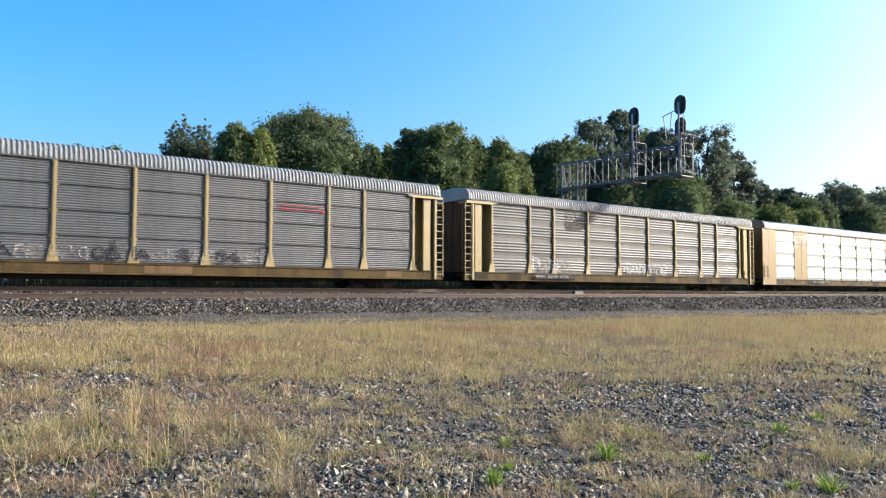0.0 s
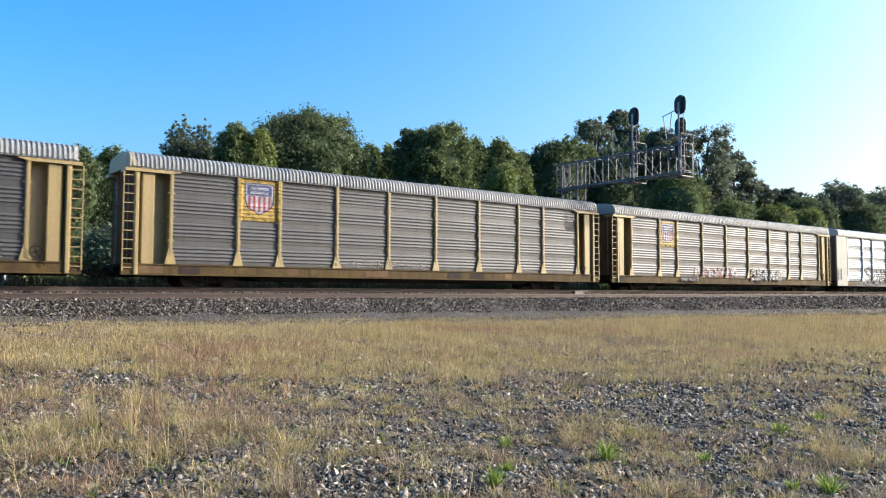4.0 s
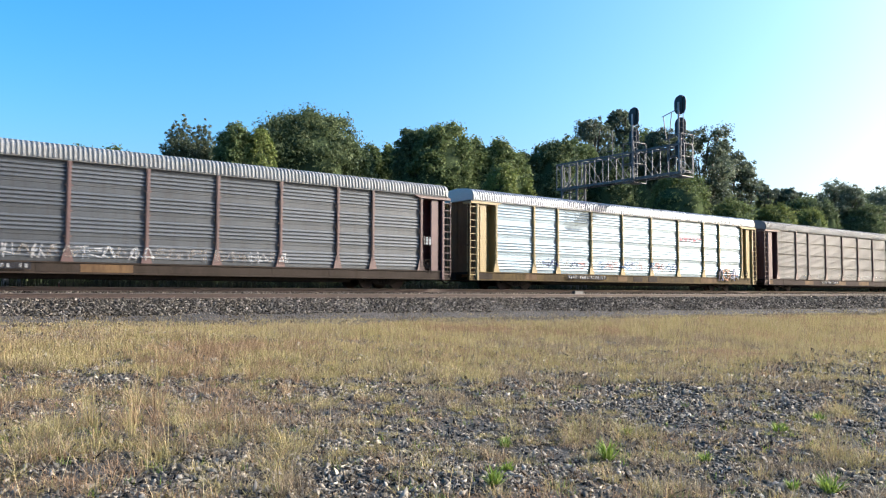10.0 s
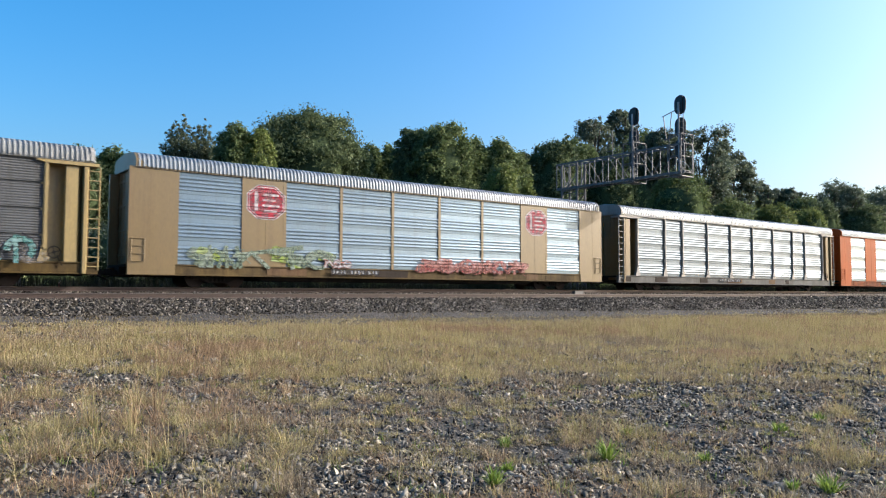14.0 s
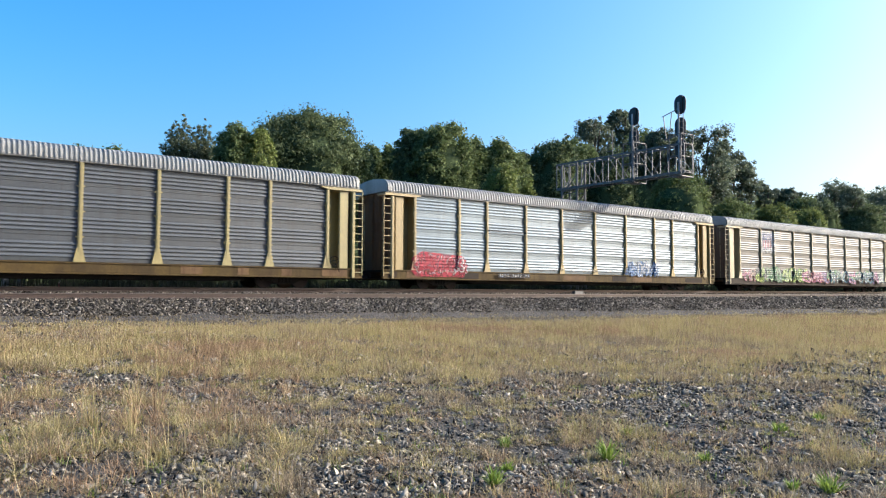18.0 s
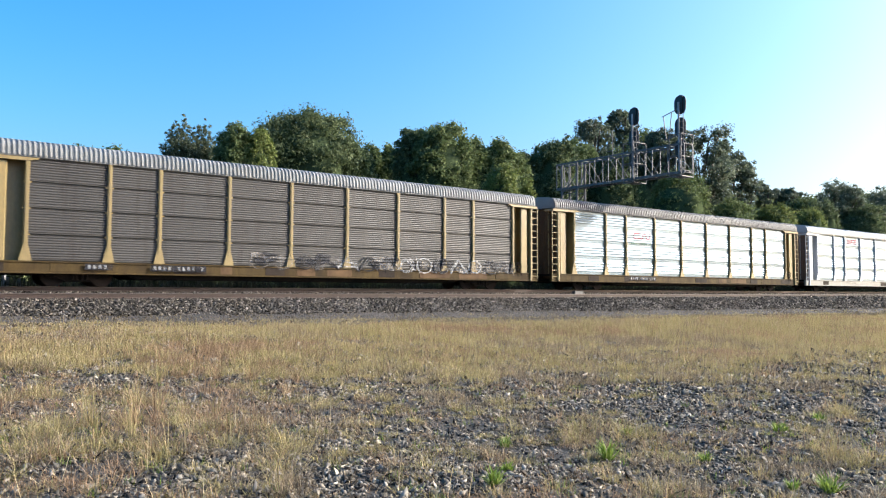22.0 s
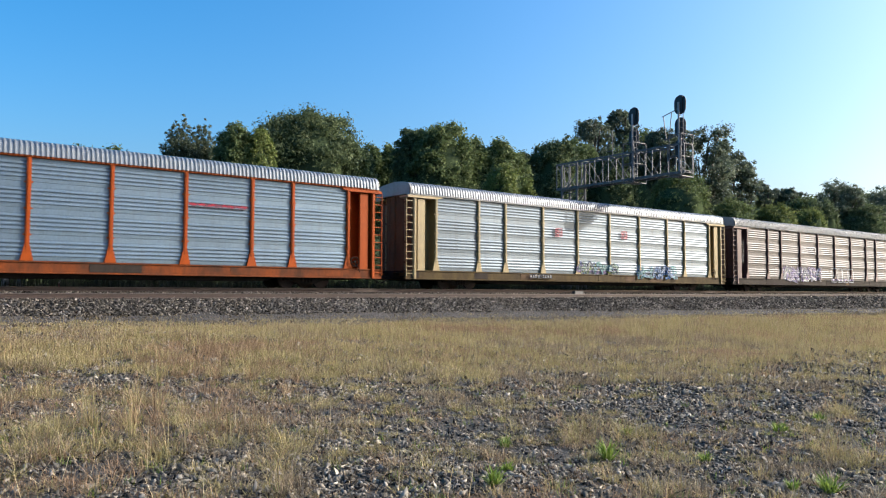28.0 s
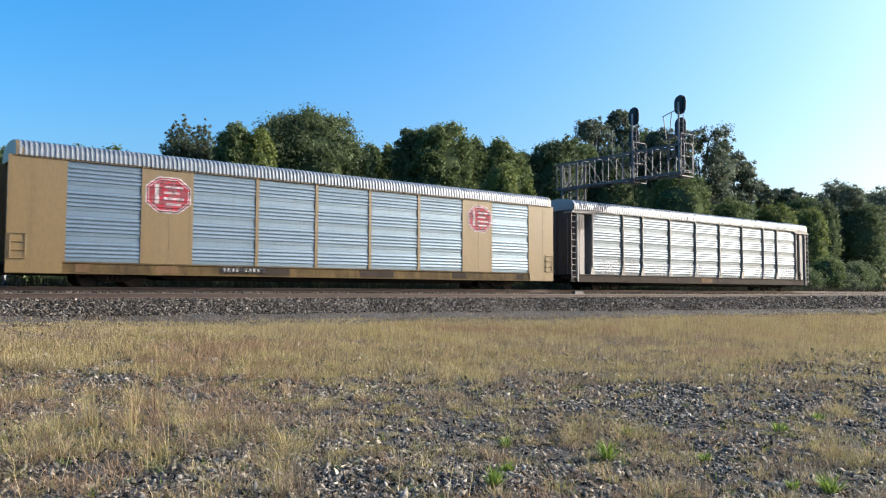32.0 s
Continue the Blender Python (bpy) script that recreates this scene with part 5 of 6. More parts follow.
octagon(mk, 4.4, 6.2, 2.93, 4.4)
octagon(mk, 20.75, 22.4, 2.99, 4.42)
mk.stencil(7.6, 9.4)
mk.done("stencil", "white stencilled marks")
mk = Marks(30)
mk.rect("faded", 3.9, 5.8, 1.0, 1.9)
for _x in (2.2, 7.4, 11.0, 19.2, 23.0):
    mk.rect("grey", _x, _x + 1.7, 0.98, 1.75)
mk.spray(12, 17, 0.95, 1.5, ["faded"], "faded", 47, 5, thin=True)
mk.done("graffiti", "pale painted-over squares along the base")


# ---- signal gantry over the tracks ----
def gantry():
    X, Y0, Y1, ZL, ZH = 39.5, 37.8, 27.3, 8.75, 10.5
    g = thing("signal_gantry", pose(X, 36.6, 1.0), "grey steel cantilever signal gantry over both tracks", "signal gantry")
    o = Matrix.Translation((-X, -36.6, -1.0))

    def add(name, fn, mat, label="", parent=None):
        bm = bmesh.new()
        fn(bm)
        bmesh.ops.transform(bm, matrix=o, verts=bm.verts)
        return part(name, bm, mat, parent or g, label)
    for dx in (-0.4, 0.4):
        for y in (37.3, 35.9):
            add("leg", lambda bm: rod(bm, (X + dx, y, 0.9), (X + dx, y, ZH), 0.085, 8), DARKSTEEL)
    def lattice(bm):
        for dx in (-0.4, 0.4):
            z = 1.2
            while z < ZH - 1.2:
                rod(bm, (X + dx, 37.3, z), (X + dx, 35.9, z + 1.2), 0.03, 5)
                rod(bm, (X + dx, 37.3, z), (X + dx, 35.9, z), 0.03, 5)
                z += 1.2
        for y in (37.3, 35.9):
            z = 1.2
            while z < ZH - 1.2:
                rod(bm, (X - 0.4, y, z), (X + 0.4, y, z + 1.2), 0.025, 5)
                z += 1.2
    add("mast_bracing", lattice, DARKSTEEL)
    for dx in (-0.4, 0.4):
        for z in (ZL, ZH):
            add("chord", lambda bm: prism(bm, [(X + dx - 0.05, z - 0.055), (X + dx + 0.05, z - 0.055), (X + dx + 0.05, z + 0.055), (X + dx - 0.05, z + 0.055)], "y", Y1, Y0), DARKSTEEL)
        n = 9
        for k in range(n + 1):
            y = Y0 + (Y1 - Y0) * k / n
            add("truss_upright", lambda bm: rod(bm, (X + dx, y, ZL), (X + dx, y, ZH), 0.032, 6), TRUSS)
            if k < n:
                y2 = Y0 + (Y1 - Y0) * (k + 1) / n
                add("truss_diagonal", lambda bm: rod(bm, (X + dx, y, ZL if k % 2 else ZH), (X + dx, y2, ZH if k % 2 else ZL), 0.022, 6), DARKSTEEL)
    for k in range(10):
        y = Y0 + (Y1 - Y0) * k / 9
        for z in (ZL, ZH):
            add("cross_bar", lambda bm: rod(bm, (X - 0.4, y, z), (X + 0.4, y, z), 0.026, 6), DARKSTEEL)
    def walkway(bm):
        for k in range(15):
            x = X - 0.38 + k * 0.054
            box(bm, x, x + 0.012, Y1, Y0, ZL + 0.075, ZL + 0.11)
        for k in range(34):
            y = Y1 + 0.3 * k
            box(bm, X - 0.38, X + 0.38, y, y + 0.03, ZL + 0.10, ZL + 0.13)
    add("walkway", walkway, DARKSTEEL, "open grating walkway")
    def cage(y):
        c = add("platform_cage", lambda bm: box(bm, X - 0.6, X + 0.6, y - 0.43, y - 0.38, ZL - 0.24, ZL - 0.18), DARKSTEEL, "railed service platform")
        for k in range(9):
            add("platform_slat", lambda bm: box(bm, X - 0.6 + k * 0.14, X - 0.52 + k * 0.14, y - 0.38, y + 0.42, ZL - 0.22, ZL - 0.18), DARKSTEEL, "", c)
        for x in (X - 0.6, X + 0.6):
            for yy in (y - 0.42, y + 0.42):
                add("cage_post", lambda bm: rod(bm, (x, yy, ZL - 0.2), (x, yy, ZH + 0.6), 0.03, 6), DARKSTEEL, "", c)
            for z in (ZL + 1.0, ZH + 0.6):
                add("cage_rail", lambda bm: rod(bm, (x, y - 0.42, z), (x, y + 0.42, z), 0.025, 5), DARKSTEEL, "", c)
        for yy in (y - 0.42, y + 0.42):
            for z in (ZL + 1.0, ZH + 0.6):
                add("cage_rail", lambda bm: rod(bm, (X - 0.6, yy, z), (X + 0.6, yy, z), 0.025, 5), DARKSTEEL, "", c)
    def bracket(bm):
        rod(bm, (X, 28.85, 10.9), (X, 29.05, 12.5), 0.03, 6)
        rod(bm, (X, 29.15, 12.45), (X, 28.0, 12.75), 0.026, 6)
        rod(bm, (X, 28.65, 11.0), (X, 28.45, 12.6), 0.026, 6)
        rod(bm, (X, 29.0, 11.0), (X, 27.9, 11.15), 0.05, 6)
        rod(bm, (X, 33.1, ZH), (X, 33.1, 12.3), 0.03, 6)
        for z in (10.9, 11.4, 11.9):
            rod(bm, (X, 33.1, z), (X, 33.6, z), 0.025, 5)
    add("bracket", bracket, DARKSTEEL)
    for k, (y, top) in enumerate(((31.4, 13.5), (27.9, 13.6))):
        cage(y - 0.1)
        head = add("signal_mast", lambda bm: rod(bm, (X - 0.06, y, ZL - 0.1), (X - 0.06, y, top - 0.45), 0.062, 8), GALV, "signal mast pipe")
        def plate(zc, h, w):
            def fn(bm):
                pts = [(y + w / 2 * math.cos(a), zc + (h / 2 - w / 2) * (1 if math.sin(a) >= 0 else -1) + w / 2 * math.sin(a)) for a in [j * math.pi / 10 for j in range(20)]]
                prism(bm, pts, "x", X + 0.08, X + 0.12)
            return fn
        def housing(zc, n):
            def fn(bm):
                box(bm, X + 0.01, X + 0.079, y - 0.2, y + 0.2, zc - 0.17 * n, zc + 0.17 * n)
                for j in range(n):
                    z = zc + (j - (n - 1) / 2) * 0.34
                    rod(bm, (X + 0.12, y, z), (X + 0.40, y, z - 0.03), 0.13, 10)
            return fn
        zc = top - 0.6
        p = add("signal_head", plate(zc, 1.2, 0.84), BLACK, "black oval signal backboard", head)
        add("lamp_housing", housing(zc, 3), BLACK, "black lamp hoods", head)
        for zl in (top - 2.0, top - 3.3):
            add("lower_signal_head", plate(zl, 1.25, 0.8), BLACK, "black oval signal backboard", head)
            add("lower_lamp_housing", housing(zl, 3), BLACK, "black lamp hoods", head)
        def ladder(bm):
            for x in (X - 0.1, X - 0.5):
                rod(bm, (x, y - 0.35, ZL), (x, y - 0.35, top - 1.2), 0.022, 5)
            z = ZL + 0.3
            while z < top - 1.2:
                rod(bm, (X - 0.1, y - 0.35, z), (X - 0.5, y - 0.35, z), 0.015, 5)
                z += 0.35
        add("service_ladder", ladder, DARKSTEEL)
    def footing(bm):
        box(bm, X - 1.1, X + 1.1, 35.3, 37.9, 0.7, 1.25)
    add("footing", footing, surface("old_concrete", (0.292, 0.275, 0.249), (0.172, 0.155, 0.138), 0.5, 0.9), "concrete footing")


gantry()

# ---- trees ----
BARK = surface("bark", (0.086, 0.069, 0.052), (0.043, 0.034, 0.030), 0.6, 0.9, 0, 3, 10, 0.6, streak=3)
LEAF = {
    "dark": islands("dark_leaves", [(0.0, (0.063, 0.091, 0.043)), (0.5, (0.095, 0.125, 0.058)), (1.0, (0.151, 0.179, 0.089))], 0.6, 0.45, 0.15),
    "mid": islands("green_leaves", [(0.0, (0.077, 0.110, 0.041)), (0.5, (0.118, 0.154, 0.058)), (1.0, (0.178, 0.214, 0.092))], 0.6, 0.45, 0.15),
    "light": islands("light_leaves", [(0.0, (0.101, 0.136, 0.037)), (0.5, (0.154, 0.189, 0.057)), (1.0, (0.224, 0.248, 0.086))], 0.6, 0.45, 0.15),
    "dull": islands("greyish_leaves", [(0.0, (0.063, 0.083, 0.049)), (0.5, (0.103, 0.126, 0.077)), (1.0, (0.162, 0.181, 0.122))], 0.6, 0.42, 0.15),
    "grey": islands("silvery_hazy_leaves", [(0.0, (0.067, 0.091, 0.055)), (0.5, (0.114, 0.141, 0.091)), (1.0, (0.194, 0.222, 0.162))], 0.5, 0.42, 0.2),
}

# solid dark core added inside the crowns; its colour is the shade between leaves
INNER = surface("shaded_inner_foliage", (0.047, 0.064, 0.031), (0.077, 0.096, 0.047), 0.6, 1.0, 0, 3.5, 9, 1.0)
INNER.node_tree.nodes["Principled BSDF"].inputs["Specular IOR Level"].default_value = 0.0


def leaf_cloud(centres, radii, count, size, rng, droop=0.0):
    """Leaf blades on the shells of many clumps."""
    cum = np.cumsum(radii ** 1.3)
    k = np.minimum(np.searchsorted(cum / cum[-1], rng.uniform(0, 1, count)), len(radii) - 1)
    d = rng.normal(size=(count, 3))
    d /= np.linalg.norm(d, axis=1)[:, None]
    r = radii[k] * np.minimum(np.abs(rng.normal(size=count)) * 0.75, 1.35)
    c = centres[k] + d * r[:, None] * np.array([1, 1, 0.8])
    n = d * 0.9 + rng.normal(size=(count, 3)) * 0.5 + np.array([0, 0, 0.35])
    n /= np.linalg.norm(n, axis=1)[:, None]
    a = np.cross(n, rng.normal(size=(count, 3)))
    a /= np.linalg.norm(a, axis=1)[:, None]
    b = np.cross(n, a)
    s = size * rng.uniform(0.55, 1.35, count)[:, None]
    V = np.stack([c - a * s, c + a * s * 0.7 - b * s * 0.6, c + a * s * 0.7 + b * s * 0.6], 1).reshape(-1, 3)
    F = np.arange(count * 3).reshape(-1, 3)
    return V, F


_bm = bmesh.new()
bmesh.ops.create_icosphere(_bm, subdivisions=3, radius=1)
ICO3_V = np.array([v.co[:] for v in _bm.verts])
ICO3_F = np.array([[v.index for v in f.verts] for f in _bm.faces])
_bm.free()


def dome(half, H, low, rng, clumps=420):
    """Leaf clumps over a rounded crown with bulges of several sizes, and a dark core that stands for inner shade."""
    z0 = H * low
    zc = z0 + 0.5 * (H - z0)
    bulge = rng.normal(size=(26, 3))
    bulge /= np.linalg.norm(bulge, axis=1)[:, None]
    amp, wide = rng.uniform(0.05, 0.20, 26), rng.uniform(0.22, 0.5, 26)

    def reach(d):
        ang = np.arccos(np.clip(d @ bulge.T, -1, 1))
        f = 0.82 + np.max(amp * np.exp(-(ang / wide) ** 2), axis=1)
        p = 2.5
        return f * (np.hypot(d[:, 0], d[:, 1]) ** p + np.abs(d[:, 2]) ** p) ** (-1 / p)
    half *= 1.2
    scale = np.array([half, half, H - zc])
    d = rng.normal(size=(clumps, 3))
    d[:, 2] = np.where(d[:, 2] < -0.8, -d[:, 2], d[:, 2])
    d /= np.linalg.norm(d, axis=1)[:, None]
    C = d * reach(d)[:, None] * scale * rng.uniform(0.86, 1.02, clumps)[:, None]
    R = half * rng.uniform(0.06, 0.17, clumps) + 0.15
    top = np.max(C[:, 2] + R * 0.55)
    C[:, 2] *= (H - zc) / top
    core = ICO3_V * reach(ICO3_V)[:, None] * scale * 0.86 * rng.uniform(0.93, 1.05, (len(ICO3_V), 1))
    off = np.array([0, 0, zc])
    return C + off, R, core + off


def spires(half, H, low, rng, stems=40):
    """Feathery crown: clumps strung along steep stems, thin at their tips."""
    C, R = [], []
    for k in range(stems):
        a, q = k * 2.4, math.sqrt((k + 0.5) / stems)
        tip = np.array([math.cos(a) * half * q, math.sin(a) * half * q, H * (1 - 0.20 * q * q) * rng.uniform(0.94, 1.0) if k else H])
        foot = np.array([0, 0, H * max(low, 0.5)])
        for u in np.linspace(0.15, 0.98, 13):
            C.append(foot + (tip - foot) * np.array([u ** 0.8, u ** 0.8, u]) + rng.normal(size=3) * half * 0.05)
            R.append(half * (0.28 * (1 - u) + 0.10))
    core = ICO3_V * np.array([half * 0.7, half * 0.7, H * 0.36]) * rng.uniform(0.9, 1.05, (len(ICO3_V), 1)) + np.array([0, 0, H * 0.42])
    return np.array(C), np.array(R), core


def open_crown(half, H, low, rng, lobes=32):
    """Crown of separate tufts at the ends of boughs, with sky between them."""
    C, R = [], []
    z0 = max(H - 2.7 * half, 0.2 * H)
    zc, rz = z0 + 0.5 * (H - z0), 0.5 * (H - z0)
    for k in range(lobes):
        zz = 1 - 1.9 * (k + 0.5) / lobes
        a = k * 2.39996 + rng.uniform(-0.5, 0.5)
        ring = math.sqrt(max(0.0, 1 - abs(zz) ** 2.4))
        q = rng.uniform(0.45, 0.95)
        c = np.array([math.cos(a) * ring * half * q, math.sin(a) * ring * half * q, zc + zz * rz * 0.92])
        rr = half * rng.uniform(0.20, 0.36)
        for _ in range(16):
            e = rng.normal(size=3) * np.array([0.6, 0.6, 0.42]) * rr
            C.append(c + e)
            R.append(rr * rng.uniform(0.28, 0.6))
    C, R = np.array(C), np.array(R)
    C[:, 2] *= H / np.max(C[:, 2] + R * 0.7)
    return C, R, None


def tree(x, y, top, half, leaf, label, seed, leaves, style, size, low=0.12, name="tree", category="tree"):
    rng = np.random.default_rng(seed)
    base = 1.02
    H = top - base
    t = thing(name, pose(x, y, base), label, category)
    C, R, core = {"dome": dome, "spires": spires, "open": open_crown}[style](half, H, low, rng)
    V, F = leaf_cloud(C, R, int(leaves * {"dome": 3.2, "spires": 6.0, "open": 5.0}[style]), size * 0.82, rng, 0.0)
    mats = np.zeros(len(F), np.int32)
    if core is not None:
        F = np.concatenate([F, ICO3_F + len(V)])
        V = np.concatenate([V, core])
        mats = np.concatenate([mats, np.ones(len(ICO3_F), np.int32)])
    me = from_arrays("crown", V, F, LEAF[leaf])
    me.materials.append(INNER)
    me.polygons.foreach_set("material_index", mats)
    cr = new("crown", me)
    cr.parent = t
    bm = bmesh.new()
    r0 = max(0.08, H * 0.018)
    last = Vector((0, 0, -0.15))
    for k in range(1, 6):
        p = Vector((rng.normal() * 0.1, rng.normal() * 0.1, H * 0.8 * k / 5))
        ra, rb = r0 * (1 - 0.17 * (k - 1)), r0 * (1 - 0.17 * k)
        q = (p - last).to_track_quat("Z", "Y")
        rings = [[bm.verts.new(o + q @ Vector((math.cos(j * 1.0472) * r, math.sin(j * 1.0472) * r, 0))) for j in range(6)] for o, r in ((last, ra), (p, rb))]
        for j in range(6):
            bm.faces.new((rings[0][j], rings[0][(j + 1) % 6], rings[1][(j + 1) % 6], rings[1][j]))
        last = p
    part("trunk", bm, BARK, t)
    for c in C[::max(1, len(C) // (12 if style == "open" else 6))] if name == "tree" else ():
        bm = bmesh.new()
        z = max(0.3, min(c[2] * 0.65, H * 0.7))
        rod(bm, (0, 0, z), tuple(c), r0 * 0.25, 5)
        part("limb", bm, BARK, t)
    return t


tree(20.0, 60, 15.5, 1.6, "dull", "feathery grey-green tree in the wood", 101, 9000, "spires", 0.105)
tree(22.1, 61, 15.7, 1.5, "dull", "feathery grey-green tree in the wood", 102, 8000, "spires", 0.105)
tree(23.4, 57, 14.7, 1.8, "mid", "rounded light green tree in the wood", 103, 7000, "dome", 0.16)
tree(24.8, 56, 14.4, 1.3, "light", "rounded yellowish green tree in the wood", 104, 4500, "dome", 0.16)
tree(32.2, 62, 17.9, 4.9, "dark", "tall dark green rounded tree in the wood", 105, 19000, "dome", 0.17)
tree(41.9, 67, 17.0, 1.8, "mid", "small green tree in the wood", 106, 3500, "dome", 0.18)
tree(43.7, 66, 17.1, 1.5, "mid", "small green tree in the wood", 107, 3500, "dome", 0.18)
tree(40.8, 58, 16.9, 1.6, "dark", "dark green tree in the wood", 108, 5500, "dome", 0.17)
tree(42.8, 56, 17.3, 3.1, "mid", "broad green tree in the wood", 109, 13000, "dome", 0.17)
tree(45.8, 55, 16.3, 1.7, "mid", "green tree in the wood", 110, 5000, "dome", 0.17)
tree(48.3, 54, 16.2, 2.3, "mid", "broad green tree in the wood", 111, 7500, "dome", 0.17)
tree(41.3, 46, 12.1, 1.3, "light", "light green young tree behind the tracks", 112, 4000, "dome", 0.13)
tree(43.2, 45, 11.3, 0.8, "light", "light green young tree behind the tracks", 113, 2500, "spires", 0.12)
tree(60.7, 64, 17.9, 2.3, "dark", "dark green tree in the wood", 114, 4500, "dome", 0.18)
tree(64.1, 62, 19.6, 3.0, "dark", "dark green tree in the wood", 115, 8000, "dome", 0.18)
tree(70.7, 64, 20.3, 2.4, "mid", "green tree in the wood", 116, 5000, "dome", 0.18)
tree(90.6, 80, 29.1, 3.1, "grey", "tall thin-leaved tree in the wood", 117, 4200, "open", 0.20)
tree(102.5, 84, 32.7, 2.5, "grey", "tall thin-leaved tree in the wood", 118, 4200, "open", 0.20)
tree(98.5, 76, 27.5, 3.6, "mid", "green tree in the wood", 119, 5500, "dome", 0.20)
tree(71.8, 60, 19.1, 2.7, "dark", "dark green tree beside the signal gantry", 120, 5500, "dome", 0.18)
tree(77.9, 58, 21.9, 2.8, "dull", "dark green tree beside the signal gantry", 121, 6500, "open", 0.18)
tree(83.4, 56, 22.5, 4.4, "grey", "tall open-crowned tree with gaps in its leaves", 122, 8000, "open", 0.18)
tree(90.9, 56, 20.3, 3.1, "grey", "open-crowned tree with gaps in its leaves", 123, 7500, "open", 0.18)
tree(73.3, 52, 15.4, 3.2, "mid", "low green tree behind the tracks", 124, 5000, "dome", 0.16)
tree(80.1, 50, 12.6, 2.4, "mid", "low brownish green tree behind the tracks", 125, 4000, "dome", 0.15)
tree(94.9, 53, 13.3, 2.7, "light", "yellowish green low tree behind the tracks", 126, 5500, "dome", 0.16)
tree(105.9, 54, 13.8, 2.4, "light", "yellowish green low tree behind the tracks", 127, 4500, "dome", 0.16)
# far trees in the grey leaf set: distance haze put into their colour
tree(146.4, 84, 24.0, 1.8, "grey", "dark green tree in the far wood", 128, 2500, "open", 0.24)
tree(154.5, 86, 23.8, 1.9, "grey", "dark green tree in the far wood", 129, 2500, "open", 0.24)
tree(157.3, 84, 24.0, 2.6, "grey", "dark green tree in the far wood", 130, 3500, "open", 0.25)
tree(166.7, 78, 25.9, 5.6, "grey", "tall green tree in the far wood", 131, 7500, "open", 0.25)
tree(155.1, 80, 21.5, 3.5, "mid", "green tree in the far wood", 132, 3500, "dome", 0.25)
tree(150.0, 74, 20.1, 3.3, "dark", "dark green tree in the far wood", 133, 3500, "dome", 0.25)
tree(166.9, 74, 21.1, 4.7, "dark", "dark green tree in the far wood", 134, 4500, "dome", 0.25)
tree(192.2, 78, 27.1, 5.6, "grey", "tall green tree in the far wood", 135, 6500, "open", 0.25)
tree(12.3, 62, 12.3, 2.5, "dark", "dark green tree in the wood", 136, 4500, "dome", 0.18)
tree(9.0, 62, 11.9, 2.4, "mid", "green tree in the wood", 137, 4500, "dome", 0.18)
tree(16.4, 64, 13.0, 2.3, "mid", "green tree in the wood", 138, 4500, "dome", 0.18)
tree(35.4, 60, 14.3, 2.1, "mid", "green tree in the wood", 139, 3500, "dome", 0.18)
tree(24.5, 64, 14.0, 2.0, "dark", "dark green tree in the wood", 140, 3500, "dome", 0.18)

_rng = random.Random(5)
for k in range(34):
    x = -2 + k * 3.6 + _rng.uniform(-1, 1)
    hgt = _rng.uniform(2.6, 5.0) if x < 90 else _rng.uniform(3, 6)
    tree(x, 46 + _rng.uniform(-3, 3), 1.0 + hgt, _rng.uniform(1.6, 2.6), _rng.choice(("dark", "dull", "dark", "mid")), "leafy green shrub at the wood's edge", 200 + k, 1300, "dome", 0.14, 0.0, "shrub", "shrub")


def woods():
    """The wood behind: one belt of leaf clumps that nobody could count."""
    rng = np.random.default_rng(77)
    n = 2200
    x = rng.uniform(-90, 420, n)
    y = rng.uniform(84, 120, n)
    cap = np.interp(x, [-90, 20, 60, 110, 140, 200, 300, 420], [9, 9.5, 14, 18, 19, 26, 36, 46])
    z = 1 + rng.uniform(0.0, 1.0, n) ** 0.6 * cap
    C = np.stack([x, y, z], 1)
    V, F = leaf_cloud(C, rng.uniform(1.2, 2.8, n), 95000, 0.62, rng)
    tagged(new("far_woods", from_arrays("far_woods", V, F, LEAF["dark"])), "dense dark green wood behind the trees", "woods", "", "stuff")
    m = 700
    C = np.stack([rng.uniform(-60, 320, m), rng.uniform(68, 80, m), 1 + rng.uniform(0, 7, m)], 1)
    V, F = leaf_cloud(C, rng.uniform(1.0, 2.2, m), 45000, 0.4, rng)
    tagged(new("undergrowth", from_arrays("undergrowth", V, F, LEAF["dark"])), "dark undergrowth beneath the trees", "undergrowth", "", "stuff")


woods()


# ---- stones, grass and weeds ----
STONE = islands("loose_stones", [(0.0, (0.020, 0.017, 0.015)), (0.30, (0.071, 0.061, 0.050)), (0.55, (0.127, 0.111, 0.089)), (0.78, (0.193, 0.169, 0.136)), (0.95, (0.278, 0.245, 0.198)), (1.0, (0.412, 0.371, 0.300))], 0.85, 0, 0.15)
TSTONE = islands("fine_gravel", [(0.0, (0.056, 0.044, 0.028)), (0.5, (0.111, 0.089, 0.058)), (1.0, (0.200, 0.162, 0.105))], 0.9, 0, 0.15)
BSTONE = islands("ballast_stones", [(0.0, (0.018, 0.015, 0.012)), (0.5, (0.058, 0.050, 0.040)), (0.85, (0.136, 0.117, 0.096)), (1.0, (0.281, 0.250, 0.212))], 0.9, 0, 0.15)
STRAW = islands("dry_grass", [(0.0, (0.268, 0.203, 0.097)), (0.3, (0.370, 0.290, 0.139)), (0.6, (0.463, 0.372, 0.190)), (0.78, (0.341, 0.290, 0.120)), (0.9, (0.259, 0.243, 0.088)), (1.0, (0.573, 0.478, 0.287))], 0.7, 0.35, 0.3)
RUSSET = islands("russet_grass", [(0.0, (0.138, 0.086, 0.051)), (0.5, (0.284, 0.185, 0.106)), (1.0, (0.458, 0.317, 0.195))], 0.75, 0.35, 0.3)
